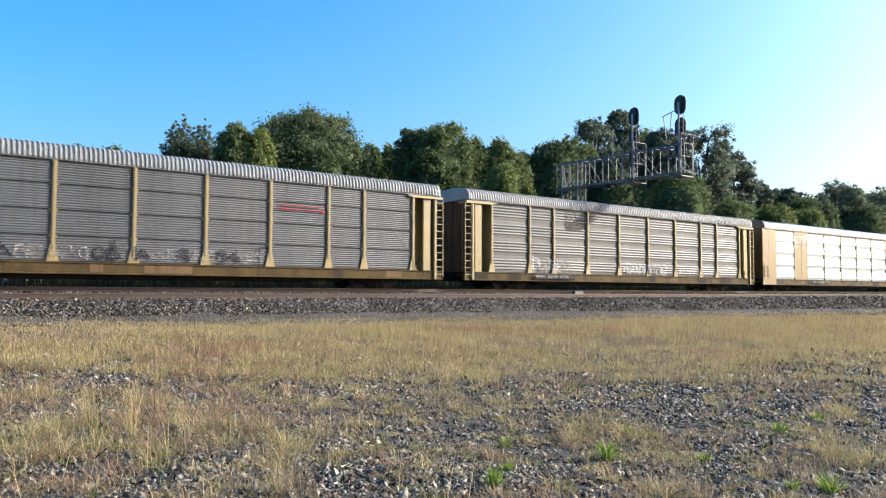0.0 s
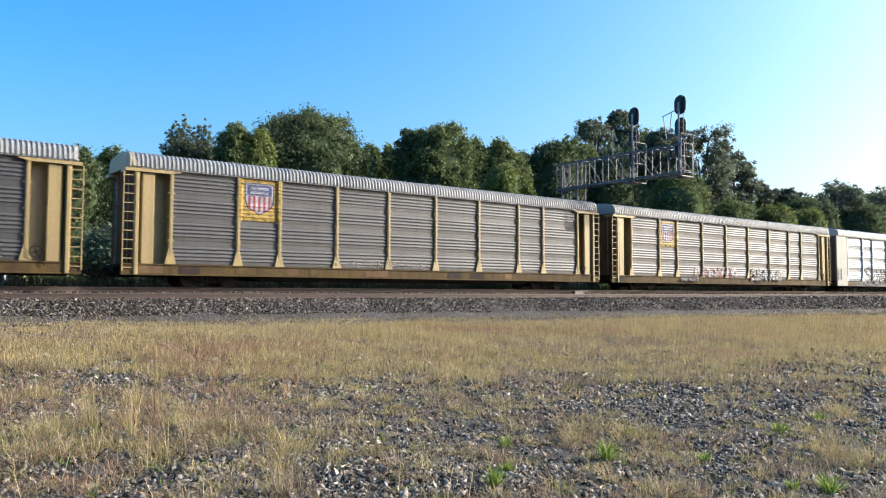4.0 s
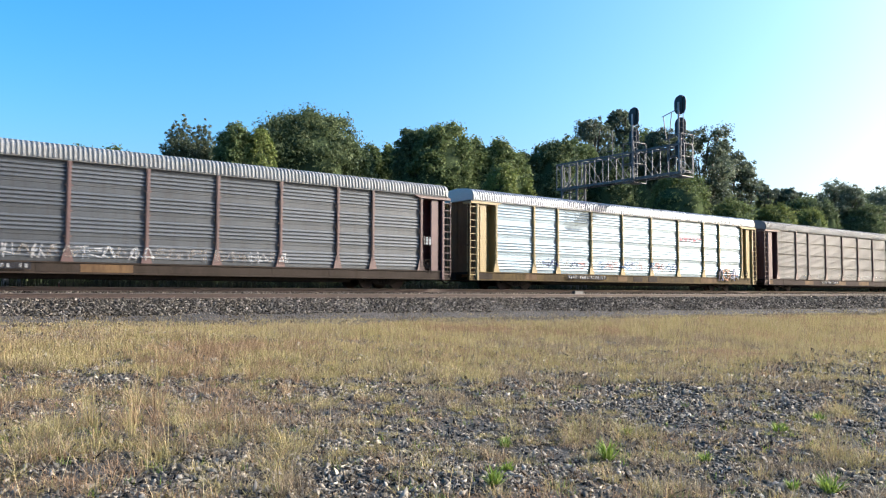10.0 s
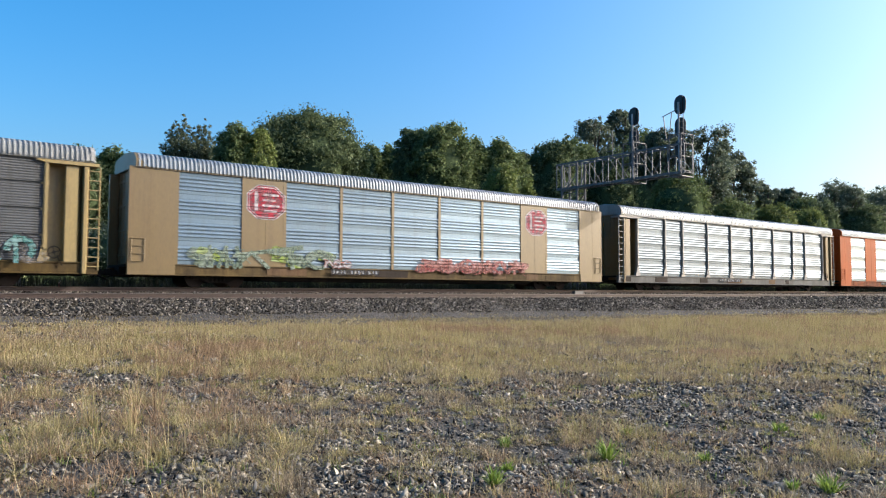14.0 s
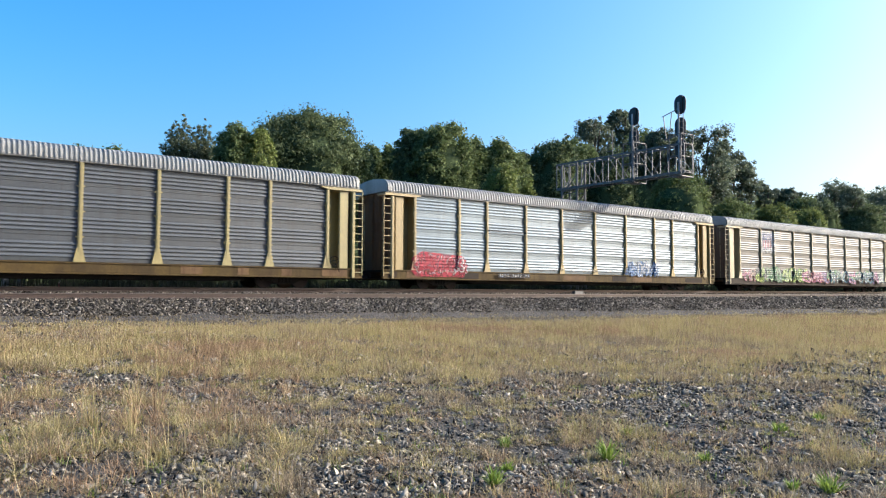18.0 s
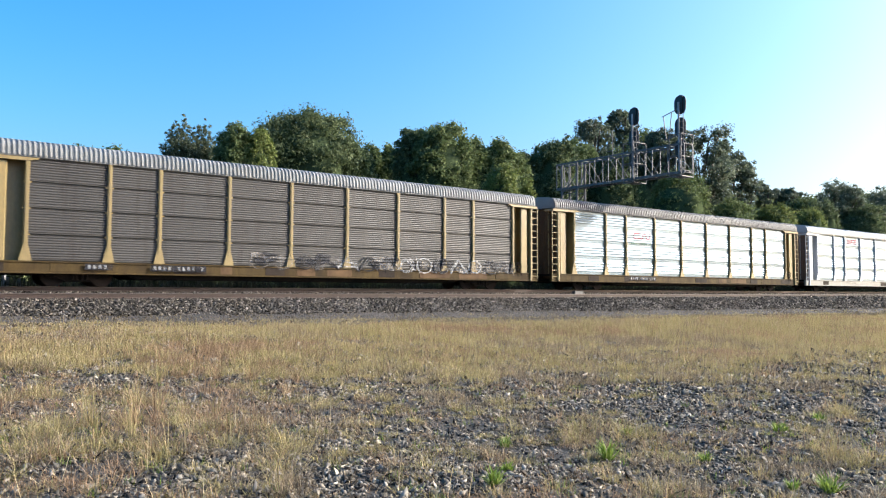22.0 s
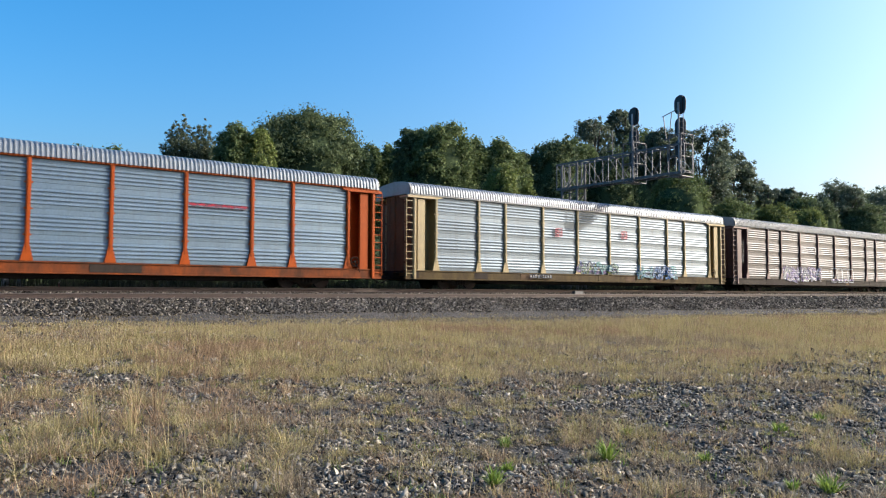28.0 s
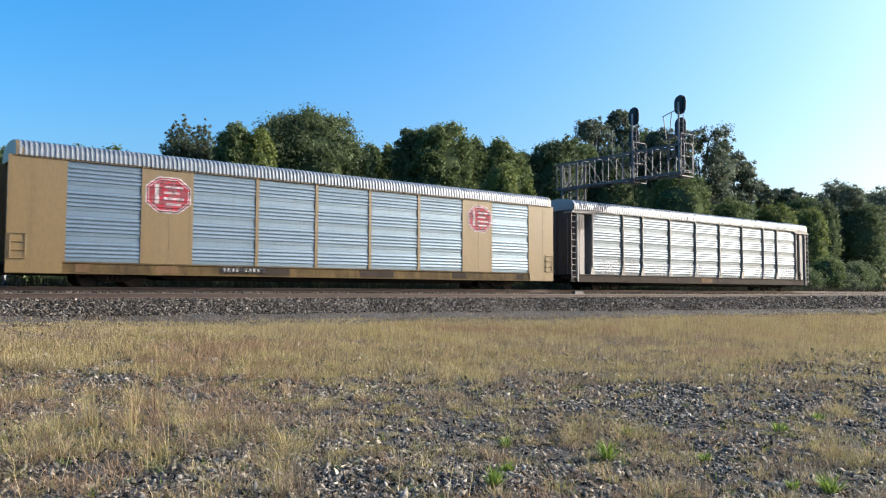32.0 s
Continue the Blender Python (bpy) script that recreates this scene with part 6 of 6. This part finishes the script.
ASH = islands("ashen_weeds", [(0.0, (0.120, 0.088, 0.058)), (0.5, (0.251, 0.188, 0.120)), (1.0, (0.427, 0.342, 0.224))], 0.8, 0.25, 0.2)
GREEN = islands("green_weeds", [(0.0, (0.086, 0.138, 0.017)), (0.5, (0.181, 0.258, 0.039)), (1.0, (0.292, 0.378, 0.086))], 0.55, 0.4, 0.4)
OLIVE = islands("olive_grass", [(0.0, (0.123, 0.107, 0.041)), (0.5, (0.255, 0.218, 0.082)), (1.0, (0.416, 0.344, 0.155))], 0.7, 0.35, 0.3)
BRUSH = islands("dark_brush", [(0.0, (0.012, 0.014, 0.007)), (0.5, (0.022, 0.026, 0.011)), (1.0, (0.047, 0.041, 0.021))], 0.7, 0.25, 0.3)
LITTER = islands("straw_litter", [(0.0, (0.095, 0.060, 0.039)), (0.5, (0.258, 0.185, 0.112)), (1.0, (0.516, 0.430, 0.284))], 0.8, 0, 0.2)
# a chip of stone: two skewed triangles, one above the other
_t = [2.0944 * k for k in range(3)]
CHIP = np.array([(math.cos(a) * 1.1, math.sin(a) * 1.1, -0.45) for a in _t] + [(math.cos(a + 1.05), math.sin(a + 1.05), 0.5) for a in _t])
CHIPF = np.array([(3, 4, 5), (0, 1, 3), (1, 4, 3), (1, 2, 4), (2, 5, 4), (2, 0, 5), (0, 3, 5)])


def stones(name, x, y, z, size, rng, material, label, category):
    n = len(x)
    v = CHIP[None] * rng.uniform(0.65, 1.15, (n, 6, 1)) + rng.normal(size=(n, 6, 3)) * 0.17
    v *= np.stack([rng.uniform(1.1, 2.1, n), rng.uniform(0.55, 1.0, n), rng.uniform(0.40, 0.85, n)], 1)[:, None]
    q = np.stack([np.ones(n), rng.normal(size=n) * 0.36, rng.normal(size=n) * 0.36, np.zeros(n)], 1)
    q /= np.linalg.norm(q, axis=1)[:, None]
    w, a, b, c = q.T
    Rm = np.stack([np.stack([1 - 2 * (b * b + c * c), 2 * (a * b - c * w), 2 * (a * c + b * w)], 1),
                   np.stack([2 * (a * b + c * w), 1 - 2 * (a * a + c * c), 2 * (b * c - a * w)], 1),
                   np.stack([2 * (a * c - b * w), 2 * (b * c + a * w), 1 - 2 * (a * a + b * b)], 1)], 1)
    yaw = rng.uniform(0, 2 * np.pi, n)
    co, si = np.cos(yaw)[:, None], np.sin(yaw)[:, None]
    v = np.stack([v[..., 0] * co - v[..., 1] * si, v[..., 0] * si + v[..., 1] * co, v[..., 2]], 2)
    v = np.einsum("nij,nkj->nki", Rm, v) * size[:, None, None]
    v += np.stack([x, y, z + size * 0.22], 1)[:, None]
    f = (CHIPF[None] + 6 * np.arange(n)[:, None, None]).reshape(-1, 3)
    return tagged(new(name, from_arrays(name, v.reshape(-1, 3), f, material)), label, category, "", "stuff")


def wedge(n, r0, r1, rng, a0=18, a1=88, power=1.0):
    """Places on the ground before the tracks, spread over a fan."""
    u = rng.uniform(0, 1, n)
    r = (r0 ** power + u * (r1 ** power - r0 ** power)) ** (1 / power)
    a = np.radians(rng.uniform(a0, a1, n))
    return r * np.cos(a), r * np.sin(a)


def blades(name, x, y, length, width, rng, material, label, category, lean=0.35, kind="stuff", out=None, base=None):
    """Grass blades, each a thin spike."""
    n = len(x)
    z = (height(x, y) if base is None else base) - 0.01
    a = rng.uniform(0, 2 * np.pi, n) if out is None else out + rng.normal(size=n) * 0.5
    d = np.stack([np.cos(a), np.sin(a), np.zeros(n)], 1)
    b = rng.uniform(0, 2 * np.pi, n)
    s = np.stack([np.cos(b), np.sin(b), np.zeros(n)], 1) * width[:, None] / 2
    k = np.abs(rng.normal(size=n)) * lean
    p0 = np.stack([x, y, z], 1)
    u = d * k[:, None] + np.array([0, 0, 1.0])
    u /= np.linalg.norm(u, axis=1)[:, None]
    p2 = p0 + u * length[:, None] + np.array([0, 0, 0.006])
    V = np.stack([p0 - s, p0 + s, p2], 1).reshape(-1, 3)
    T = np.arange(3 * n).reshape(-1, 3)
    return tagged(new(name, from_arrays(name, V, T, material)), label, category, "", kind)


def bent(name, x, y, length, width, rng, material, label, category, lean, out, droop=0.5, kind="stuff"):
    """Long blades in two lengths that arch over outwards."""
    n = len(x)
    z = height(x, y) - 0.01
    a = out + rng.normal(size=n) * 0.9
    d = np.stack([np.cos(a), np.sin(a), np.zeros(n)], 1)
    b = a + np.pi / 2 + rng.normal(size=n) * 0.6
    s = np.stack([np.cos(b), np.sin(b), np.zeros(n)], 1) * width[:, None] / 2
    k = np.abs(rng.normal(size=n)) * lean
    p0 = np.stack([x, y, z], 1)
    u = d * k[:, None] + np.array([0, 0, 1.0])
    u /= np.linalg.norm(u, axis=1)[:, None]
    w = u + d * (droop * rng.uniform(0.2, 1.6, n))[:, None] - np.array([0, 0, 1.0]) * (droop * rng.uniform(0.0, 0.9, n))[:, None]
    w /= np.linalg.norm(w, axis=1)[:, None]
    p1 = p0 + u * length[:, None] * 0.55
    p2 = p1 + w * length[:, None] * 0.45
    p2[:, 2] = np.maximum(p2[:, 2], z + 0.015)
    V = np.stack([p0 - s, p0 + s, p1 - s * 0.8, p1 + s * 0.8, p2], 1).reshape(-1, 3)
    T = (np.array([(0, 1, 3), (0, 3, 2), (2, 3, 4)])[None] + 5 * np.arange(n)[:, None, None]).reshape(-1, 3)
    return tagged(new(name, from_arrays(name, V, T, material)), label, category, "", kind)


def keep(x, y, p, rng):
    m = rng.uniform(0, 1, len(x)) < p
    return x[m], y[m]


FANS = ((2.52, 8.85, 44, 0.62, RUSSET), (2.15, 9.15, 46, 0.68, STRAW), (2.85, 9.2, 40, 0.60, RUSSET), (2.33, 8.3, 36, 0.55, STRAW), (5.34, 12.16, 50, 0.42, RUSSET), (4.85, 12.5, 50, 0.46, RUSSET), (5.9, 11.7, 46, 0.40, RUSSET), (4.2, 11.2, 46, 0.44, RUSSET), (6.6, 12.3, 46, 0.42, ASH), (5.2, 10.6, 40, 0.36, RUSSET), (3.9, 12.6, 50, 0.50, STRAW),
        (2.47, 9.02, 40, 0.50, STRAW), (2.92, 8.61, 34, 0.42, STRAW), (2.21, 9.62, 36, 0.55, STRAW), (2.74, 9.48, 30, 0.45, OLIVE), (3.13, 9.93, 34, 0.48, STRAW), (2.05, 8.42, 36, 0.46, OLIVE), (3.52, 9.12, 26, 0.36, STRAW), (3.30, 8.05, 30, 0.34, OLIVE), (1.72, 8.95, 34, 0.5, STRAW),
        (2.21, 7.23, 34, 0.50, RUSSET), (2.34, 7.10, 26, 0.55, STRAW), (2.66, 7.62, 22, 0.40, RUSSET), (2.04, 7.80, 24, 0.42, STRAW), (2.14, 12.57, 20, 0.55, STRAW), (2.06, 9.13, 30, 0.45, RUSSET),
        (8.23, 12.40, 24, 0.40, RUSSET), (7.74, 11.21, 12, 0.50, BRUSH), (9.70, 11.12, 24, 0.40, STRAW), (6.31, 7.51, 26, 0.26, STRAW), (2.89, 6.53, 18, 0.30, ASH), (7.05, 6.80, 24, 0.22, RUSSET), (5.33, 8.70, 26, 0.35, ASH), (12.03, 5.42, 24, 0.30, STRAW))


def lay_ground():
    rng = np.random.default_rng(9)
    x, y = wedge(210000, 3.2, 28, rng, power=0.8)
    x, y = keep(x, y, (1 - 0.70 * grassy(x, y)) * (ahead(x, y) < 19.5) * (0.6 + 0.6 * vnoise(x * 1.7, y * 1.7, 61)), rng)
    far = np.maximum(1, np.hypot(x, y) / 10)
    stones("gravel", x, y, height(x, y), (0.009 + 0.022 * rng.uniform(0, 1, len(x)) ** 1.6) * far * (1 + 0.35 * (rng.uniform(0, 1, len(x)) > 0.94)), rng, STONE, "loose grey crushed stone scattered over the ground", "gravel")
    n = 32000
    x, y = 1.5 + 80 * rng.uniform(0, 1, n) ** 1.5, rng.uniform(24.5, 26.9, n)
    stones("ballast_stones", x, y, bed_height(y, x), rng.uniform(0.025, 0.06, n) * np.maximum(1, x / 32), rng, BSTONE, "dark angular stones on the ballast slope", "ballast")
    n = 14000
    x, y = 1.5 + 80 * rng.uniform(0, 1, n) ** 1.5, rng.uniform(20.8, 24.7, n)
    stones("toe_gravel", x, y, np.maximum(height(x, y), bed_height(y, x) - 0.03 * (y < 23)), rng.uniform(0.014, 0.034, n) * np.maximum(1, x / 30), rng, TSTONE, "fine grey gravel at the foot of the bank", "gravel")
    n = 7000
    x, y = 1.5 + 70 * rng.uniform(0, 1, n) ** 1.4, rng.uniform(29.5, 31.2, n)
    stones("ballast_between", x, y, bed_height(y), rng.uniform(0.025, 0.055, n), rng, BSTONE, "dark angular stones between the tracks", "ballast")
    # dry growth in front: tussocks of several sorts whose blades arch outwards
    tx, ty = wedge(8200, 3.4, 28, rng, power=1.05)
    tx, ty = keep(tx, ty, (0.34 + 0.66 * grassy(tx, ty)) * (1 + 0.4 * smooth(58, 72, np.degrees(np.arctan2(ty, tx)))) * 0.8 * (ahead(tx, ty) < 19), rng)
    sort = 0.65 * vnoise(tx * 0.7, ty * 0.7, 41) + 0.35 * vnoise(tx * 2.3, ty * 2.3, 42) + rng.normal(size=len(tx)) * 0.13 + 0.15 * smooth(50, 72, np.degrees(np.arctan2(ty, tx)))
    big = rng.uniform(0.25, 1.0, len(tx)) ** 1.5 * (0.5 + vnoise(tx * 0.9, ty * 0.9, 31)) * (0.34 + 0.66 * grassy(tx, ty)) * (1 + 0.3 * smooth(58, 72, np.degrees(np.arctan2(ty, tx))))
    for name, lo, hi, mat, long, count, lean, label in (
            ("dry_grass", 0.36, 0.47, STRAW, 0.27, 84000, 1.9, "dry yellow grass in tangled tufts"),
            ("olive_tufts", 0.47, 0.56, OLIVE, 0.24, 66000, 1.9, "olive grass in tangled tufts"),
            ("russet_grass", 0.56, 2.0, RUSSET, 0.26, 88000, 1.8, "reddish brown dry weeds"),
            ("ashen_weeds", -1.0, 0.36, ASH, 0.26, 76000, 1.9, "greyish brown withered weeds")):
        pick = np.nonzero((sort >= lo) & (sort < hi))[0]
        k = pick[rng.integers(0, len(pick), count)]
        ox, oy = rng.normal(size=count) * 0.05 * (0.4 + big[k]), rng.normal(size=count) * 0.05 * (0.4 + big[k])
        x, y = tx[k] + ox, ty[k] + oy
        bent(name, x, y, rng.uniform(0.15, 1.0, count) ** 1.4 * long * big[k] + 0.03, rng.uniform(0.0028, 0.0065, count) * np.maximum(1, np.hypot(x, y) / 10), rng, mat, label, "grass", lean, np.arctan2(oy, ox), 0.8)
    # single fans of orange and straw-coloured stalks
    for cx, cy, n, long, mat in FANS:
        a = rng.uniform(0, 2 * np.pi, n)
        bent("grass_tuft", cx + 0.03 * np.cos(a), cy + 0.03 * np.sin(a), rng.uniform(0.4, 1.0, n) * long, rng.uniform(0.004, 0.007, n), rng, mat, "tuft of tall dry stalks fanning out", "grass", 0.75, a, 0.35, "")
    x, y = wedge(13000, 3.3, 28, rng, power=1.05)
    x, y = keep(x, y, (0.1 + 0.9 * grassy(x, y)) * (ahead(x, y) < 17), rng)
    blades("thin_grass", x, y, rng.uniform(0.03, 0.10, len(x)), rng.uniform(0.002, 0.005, len(x)) * np.maximum(1, np.hypot(x, y) / 10), rng, STRAW, "thin dry grass between the tufts", "grass", 1.3)
    # straw lying on the stones
    x, y = wedge(46000, 3.2, 24, rng, power=1.05)
    x, y = keep(x, y, 0.6 + 0.4 * grassy(x, y), rng)
    blades("straw_litter", x, y, rng.uniform(0.04, 0.14, len(x)), rng.uniform(0.003, 0.006, len(x)) * np.maximum(1, np.hypot(x, y) / 9), rng, LITTER, "bleached straw lying on the stones", "litter", 9.0)
    # tall grass below the bank, in tufts of one sort each
    n = 54000
    ux, uy = 1 + 75 * rng.uniform(0, 1, n) ** 1.5, 4.5 + 18.5 * rng.uniform(0, 1, n) ** 0.8
    ux, uy = keep(ux, uy, grassy(ux, uy) * (ahead(ux, uy) > 13.2) * (ux < uy * 2.9 + 3), rng)
    kind = 0.55 * vnoise(ux * 0.35, uy * 0.6, 71) + 0.45 * vnoise(ux * 1.4, uy * 1.4, 72) + rng.normal(size=len(ux)) * 0.10
    fade = 1 - (0.72 - 0.35 * smooth(10, 26, ux)) * smooth(-3.0, 0.0, uy - 22.6 + 0.05 * np.clip(ux, 0, 60))
    tall = rng.uniform(0.35, 1.0, len(ux)) * (0.3 + 0.6 * vnoise(ux * 0.5, uy * 0.5, 51) + 0.5 * vnoise(ux * 2.2, uy * 2.2, 52)) * fade * (1 + 0.7 * smooth(10, 26, ux))
    for name, pick, mat, label in (("tall_grass", (kind < 0.53) & (kind > 0.26), STRAW, "band of tall dry grass below the ballast bank"), ("olive_grass", (kind >= 0.53) & (kind < 0.62), OLIVE, "olive green grass within the dry band"),
                                   ("reddish_grass", kind >= 0.62, RUSSET, "reddish dry grass within the band"), ("withered_grass", kind <= 0.26, ASH, "withered greyish grass within the band")):
        k = np.repeat(np.nonzero(pick)[0], 14)
        ox, oy = rng.normal(size=len(k)) * 0.07, rng.normal(size=len(k)) * 0.07
        blades(name, ux[k] + ox, uy[k] + oy, rng.uniform(0.3, 1.0, len(k)) * 0.30 * tall[k] + 0.03, rng.uniform(0.006, 0.014, len(k)) * np.maximum(1, np.hypot(ux[k], uy[k]) / 22), rng, mat, label, "grass", 0.85, "stuff", np.arctan2(oy, ox))
    n = 26000
    x, y = 1 + 75 * rng.uniform(0, 1, n) ** 1.5, rng.uniform(20.2, 24.2, n)
    x, y = keep(x, y, smooth(0.35, 0.75, vnoise(x * 0.7, y * 1.3, 81) * 0.6 + vnoise(x * 2.6, y * 2.6, 82) * 0.4 + 0.35 * smooth(23.6, 21.2, y + 0.05 * np.clip(x, 0, 60))), rng)
    z = np.maximum(height(x, y), bed_height(y, x))
    blades("toe_grass", x, y, rng.uniform(0.04, 0.16, len(x)), rng.uniform(0.010, 0.02, len(x)) * np.maximum(1, x / 26), rng, STRAW, "sparse dry grass on the gravel at the foot of the bank", "grass", 0.9, base=z)
    n = 12000
    x, y = 1 + 75 * rng.uniform(0, 1, n) ** 1.5, 4.5 + 17 * rng.uniform(0, 1, n) ** 0.8
    x, y = keep(x, y, grassy(x, y) * (ahead(x, y) > 15) * (x < y * 2.9 + 3), rng)
    blades("seed_heads", x, y, rng.uniform(0.18, 0.40, len(x)), rng.uniform(0.006, 0.012, len(x)) * np.maximum(1, np.hypot(x, y) / 26), rng, RUSSET, "taller russet seed stalks in the grass", "grass", 0.3)
    # long bleached stalks
    k = rng.integers(0, len(tx), 1500)
    x, y = tx[k], ty[k]
    blades("bleached_stalks", x, y, rng.uniform(0.12, 0.5, 1500), rng.uniform(0.004, 0.007, 1500), rng, islands("bleached_straw", [(0, (0.430, 0.344, 0.189)), (1, (0.585, 0.499, 0.327))], 0.7, 0.2), "long bleached straw stalks", "grass", 1.0)
    # scattered low green growth
    gx, gy = wedge(260, 3.5, 16, rng, power=1.5)
    k = rng.integers(0, len(gx), 3600)
    x, y = gx[k] + rng.normal(size=len(k)) * 0.035, gy[k] + rng.normal(size=len(k)) * 0.035
    blades("green_sprouts", x, y, rng.uniform(0.03, 0.11, len(k)), rng.uniform(0.005, 0.010, len(k)), rng, GREEN, "low green sprouts between the stones", "weeds", 0.7)
    # single weeds
    for wx, wy, hgt, wide in ((5.65, 4.83, 0.19, 0.09), (5.95, 2.91, 0.14, 0.14), (5.72, 3.08, 0.09, 0.07), (4.03, 4.59, 0.14, 0.07), (5.41, 5.98, 0.11, 0.09), (6.81, 5.54, 0.09, 0.12), (8.3, 4.6, 0.10, 0.2), (9.4, 4.7, 0.10, 0.2), (4.5, 4.95, 0.09, 0.07), (6.31, 4.23, 0.08, 0.1)):
        n = 80
        a = rng.uniform(0, 2 * np.pi, n)
        bent("weed", wx + 0.25 * wide * np.cos(a), wy + 0.25 * wide * np.sin(a), 1.25 * hgt * rng.uniform(0.6, 1.25, n), rng.uniform(0.009, 0.017, n), rng, GREEN, "bright green weed growing among the stones", "weed", 0.75, a, 0.5, "")
    # rough growth added behind the train; the shade under the cars is in its colour
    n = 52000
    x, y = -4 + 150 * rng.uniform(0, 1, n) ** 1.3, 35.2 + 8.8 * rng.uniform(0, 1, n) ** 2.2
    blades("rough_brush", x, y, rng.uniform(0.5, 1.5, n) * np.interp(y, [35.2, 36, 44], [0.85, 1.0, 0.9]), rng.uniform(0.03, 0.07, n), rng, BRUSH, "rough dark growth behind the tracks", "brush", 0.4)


lay_ground()


# ---- small things by the tracks ----
def marker(x, y, z, h, w, ink, label):
    t = thing("marker_stake", pose(x, y, z), label, "marker")
    bm = bmesh.new()
    box(bm, -w / 2, w / 2, -0.02, 0.02, -0.1, h)
    part("stake", bm, INK["white"], t, "white painted stake")
    bm = bmesh.new()
    box(bm, -w / 2 - 0.004, w / 2 + 0.004, -0.026, 0.024, h * 0.55, h * 0.85)
    part("band", bm, INK[ink], t, "painted band")


marker(4.95, 35.4, 1.25, 0.85, 0.10, "grey", "short white stake behind the far track")
marker(5.35, 35.4, 1.25, 0.80, 0.12, "grey", "short white stake behind the far track")
marker(6.86, 35.4, 1.25, 0.71, 0.06, "red", "short red and white stake behind the far track")
_f = thing("steel_frame", pose(5.1, 39.0, 1.0), "grey steel portal frame beside the track", "frame")
for _x in (-0.45, 0.2):
    _bm = bmesh.new()
    rod(_bm, (_x, 0, 0), (_x, 0, 5.2), 0.09, 8)
    part("post", _bm, GALV, _f)
_bm = bmesh.new()
box(_bm, -1.2, 0.6, -0.08, 0.08, 5.2, 5.35)
part("beam", _bm, GALV, _f)
_b = thing("junction_box", pose(32.9, 30.2, 1.36), "low grey metal box between the tracks", "box")
_bm = bmesh.new()
box(_bm, -0.35, 0.35, -0.12, 0.12, 0, 0.24)
part("body", _bm, DARKSTEEL, _b)
_bm = bmesh.new()
box(_bm, -0.38, 0.38, -0.14, 0.14, 0.24, 0.27)
part("lid", _bm, DARKSTEEL, _b)


# ---- what moves ----
ENDS = (23.49, 52.32, 80.99, 110.15, 138.96, 167.56, 196.15, 225.13, 253.56, 282.29, 310.96, 339.54, 368.13, 396.57, 425.56, 454.16, 482.88, 511.45, 540.26, 568.94,
        597.51, 626.06, 654.7, 683.28, 712.08, 740.54, 769.34, 797.81, 826.57, 855.29, 884.19)      # trailing end of each car at the start
RUN = ((0, 0.0), (1, 25.76), (2, 51.52), (3, 77.61), (3.5, 90.67), (5.5, 142.19), (6, 155.05), (7, 181.05), (8, 206.89), (9, 232.48), (10, 258.31), (11, 283.93), (12, 309.68),
       (13, 335.28), (14, 361.03), (14.5, 373.82), (16.5, 425.63), (17, 438.4), (18, 464.17), (19, 489.93), (20, 515.77), (21, 541.47), (22, 567.34), (23, 592.77), (24, 617.62),
       (25, 643.4), (25.5, 656.04), (27.5, 707.76), (28, 720.74), (29, 746.55), (30, 772.2), (31, 798.04), (32, 823.88))


def motions():
    """The train rolls towards -x; each car with it."""
    for car, end in zip(CARS, ENDS):
        walk(car, [(t, pose(end - 13.5 - run, TRACK_Y, RAIL)) for t, run in RUN])


motions()
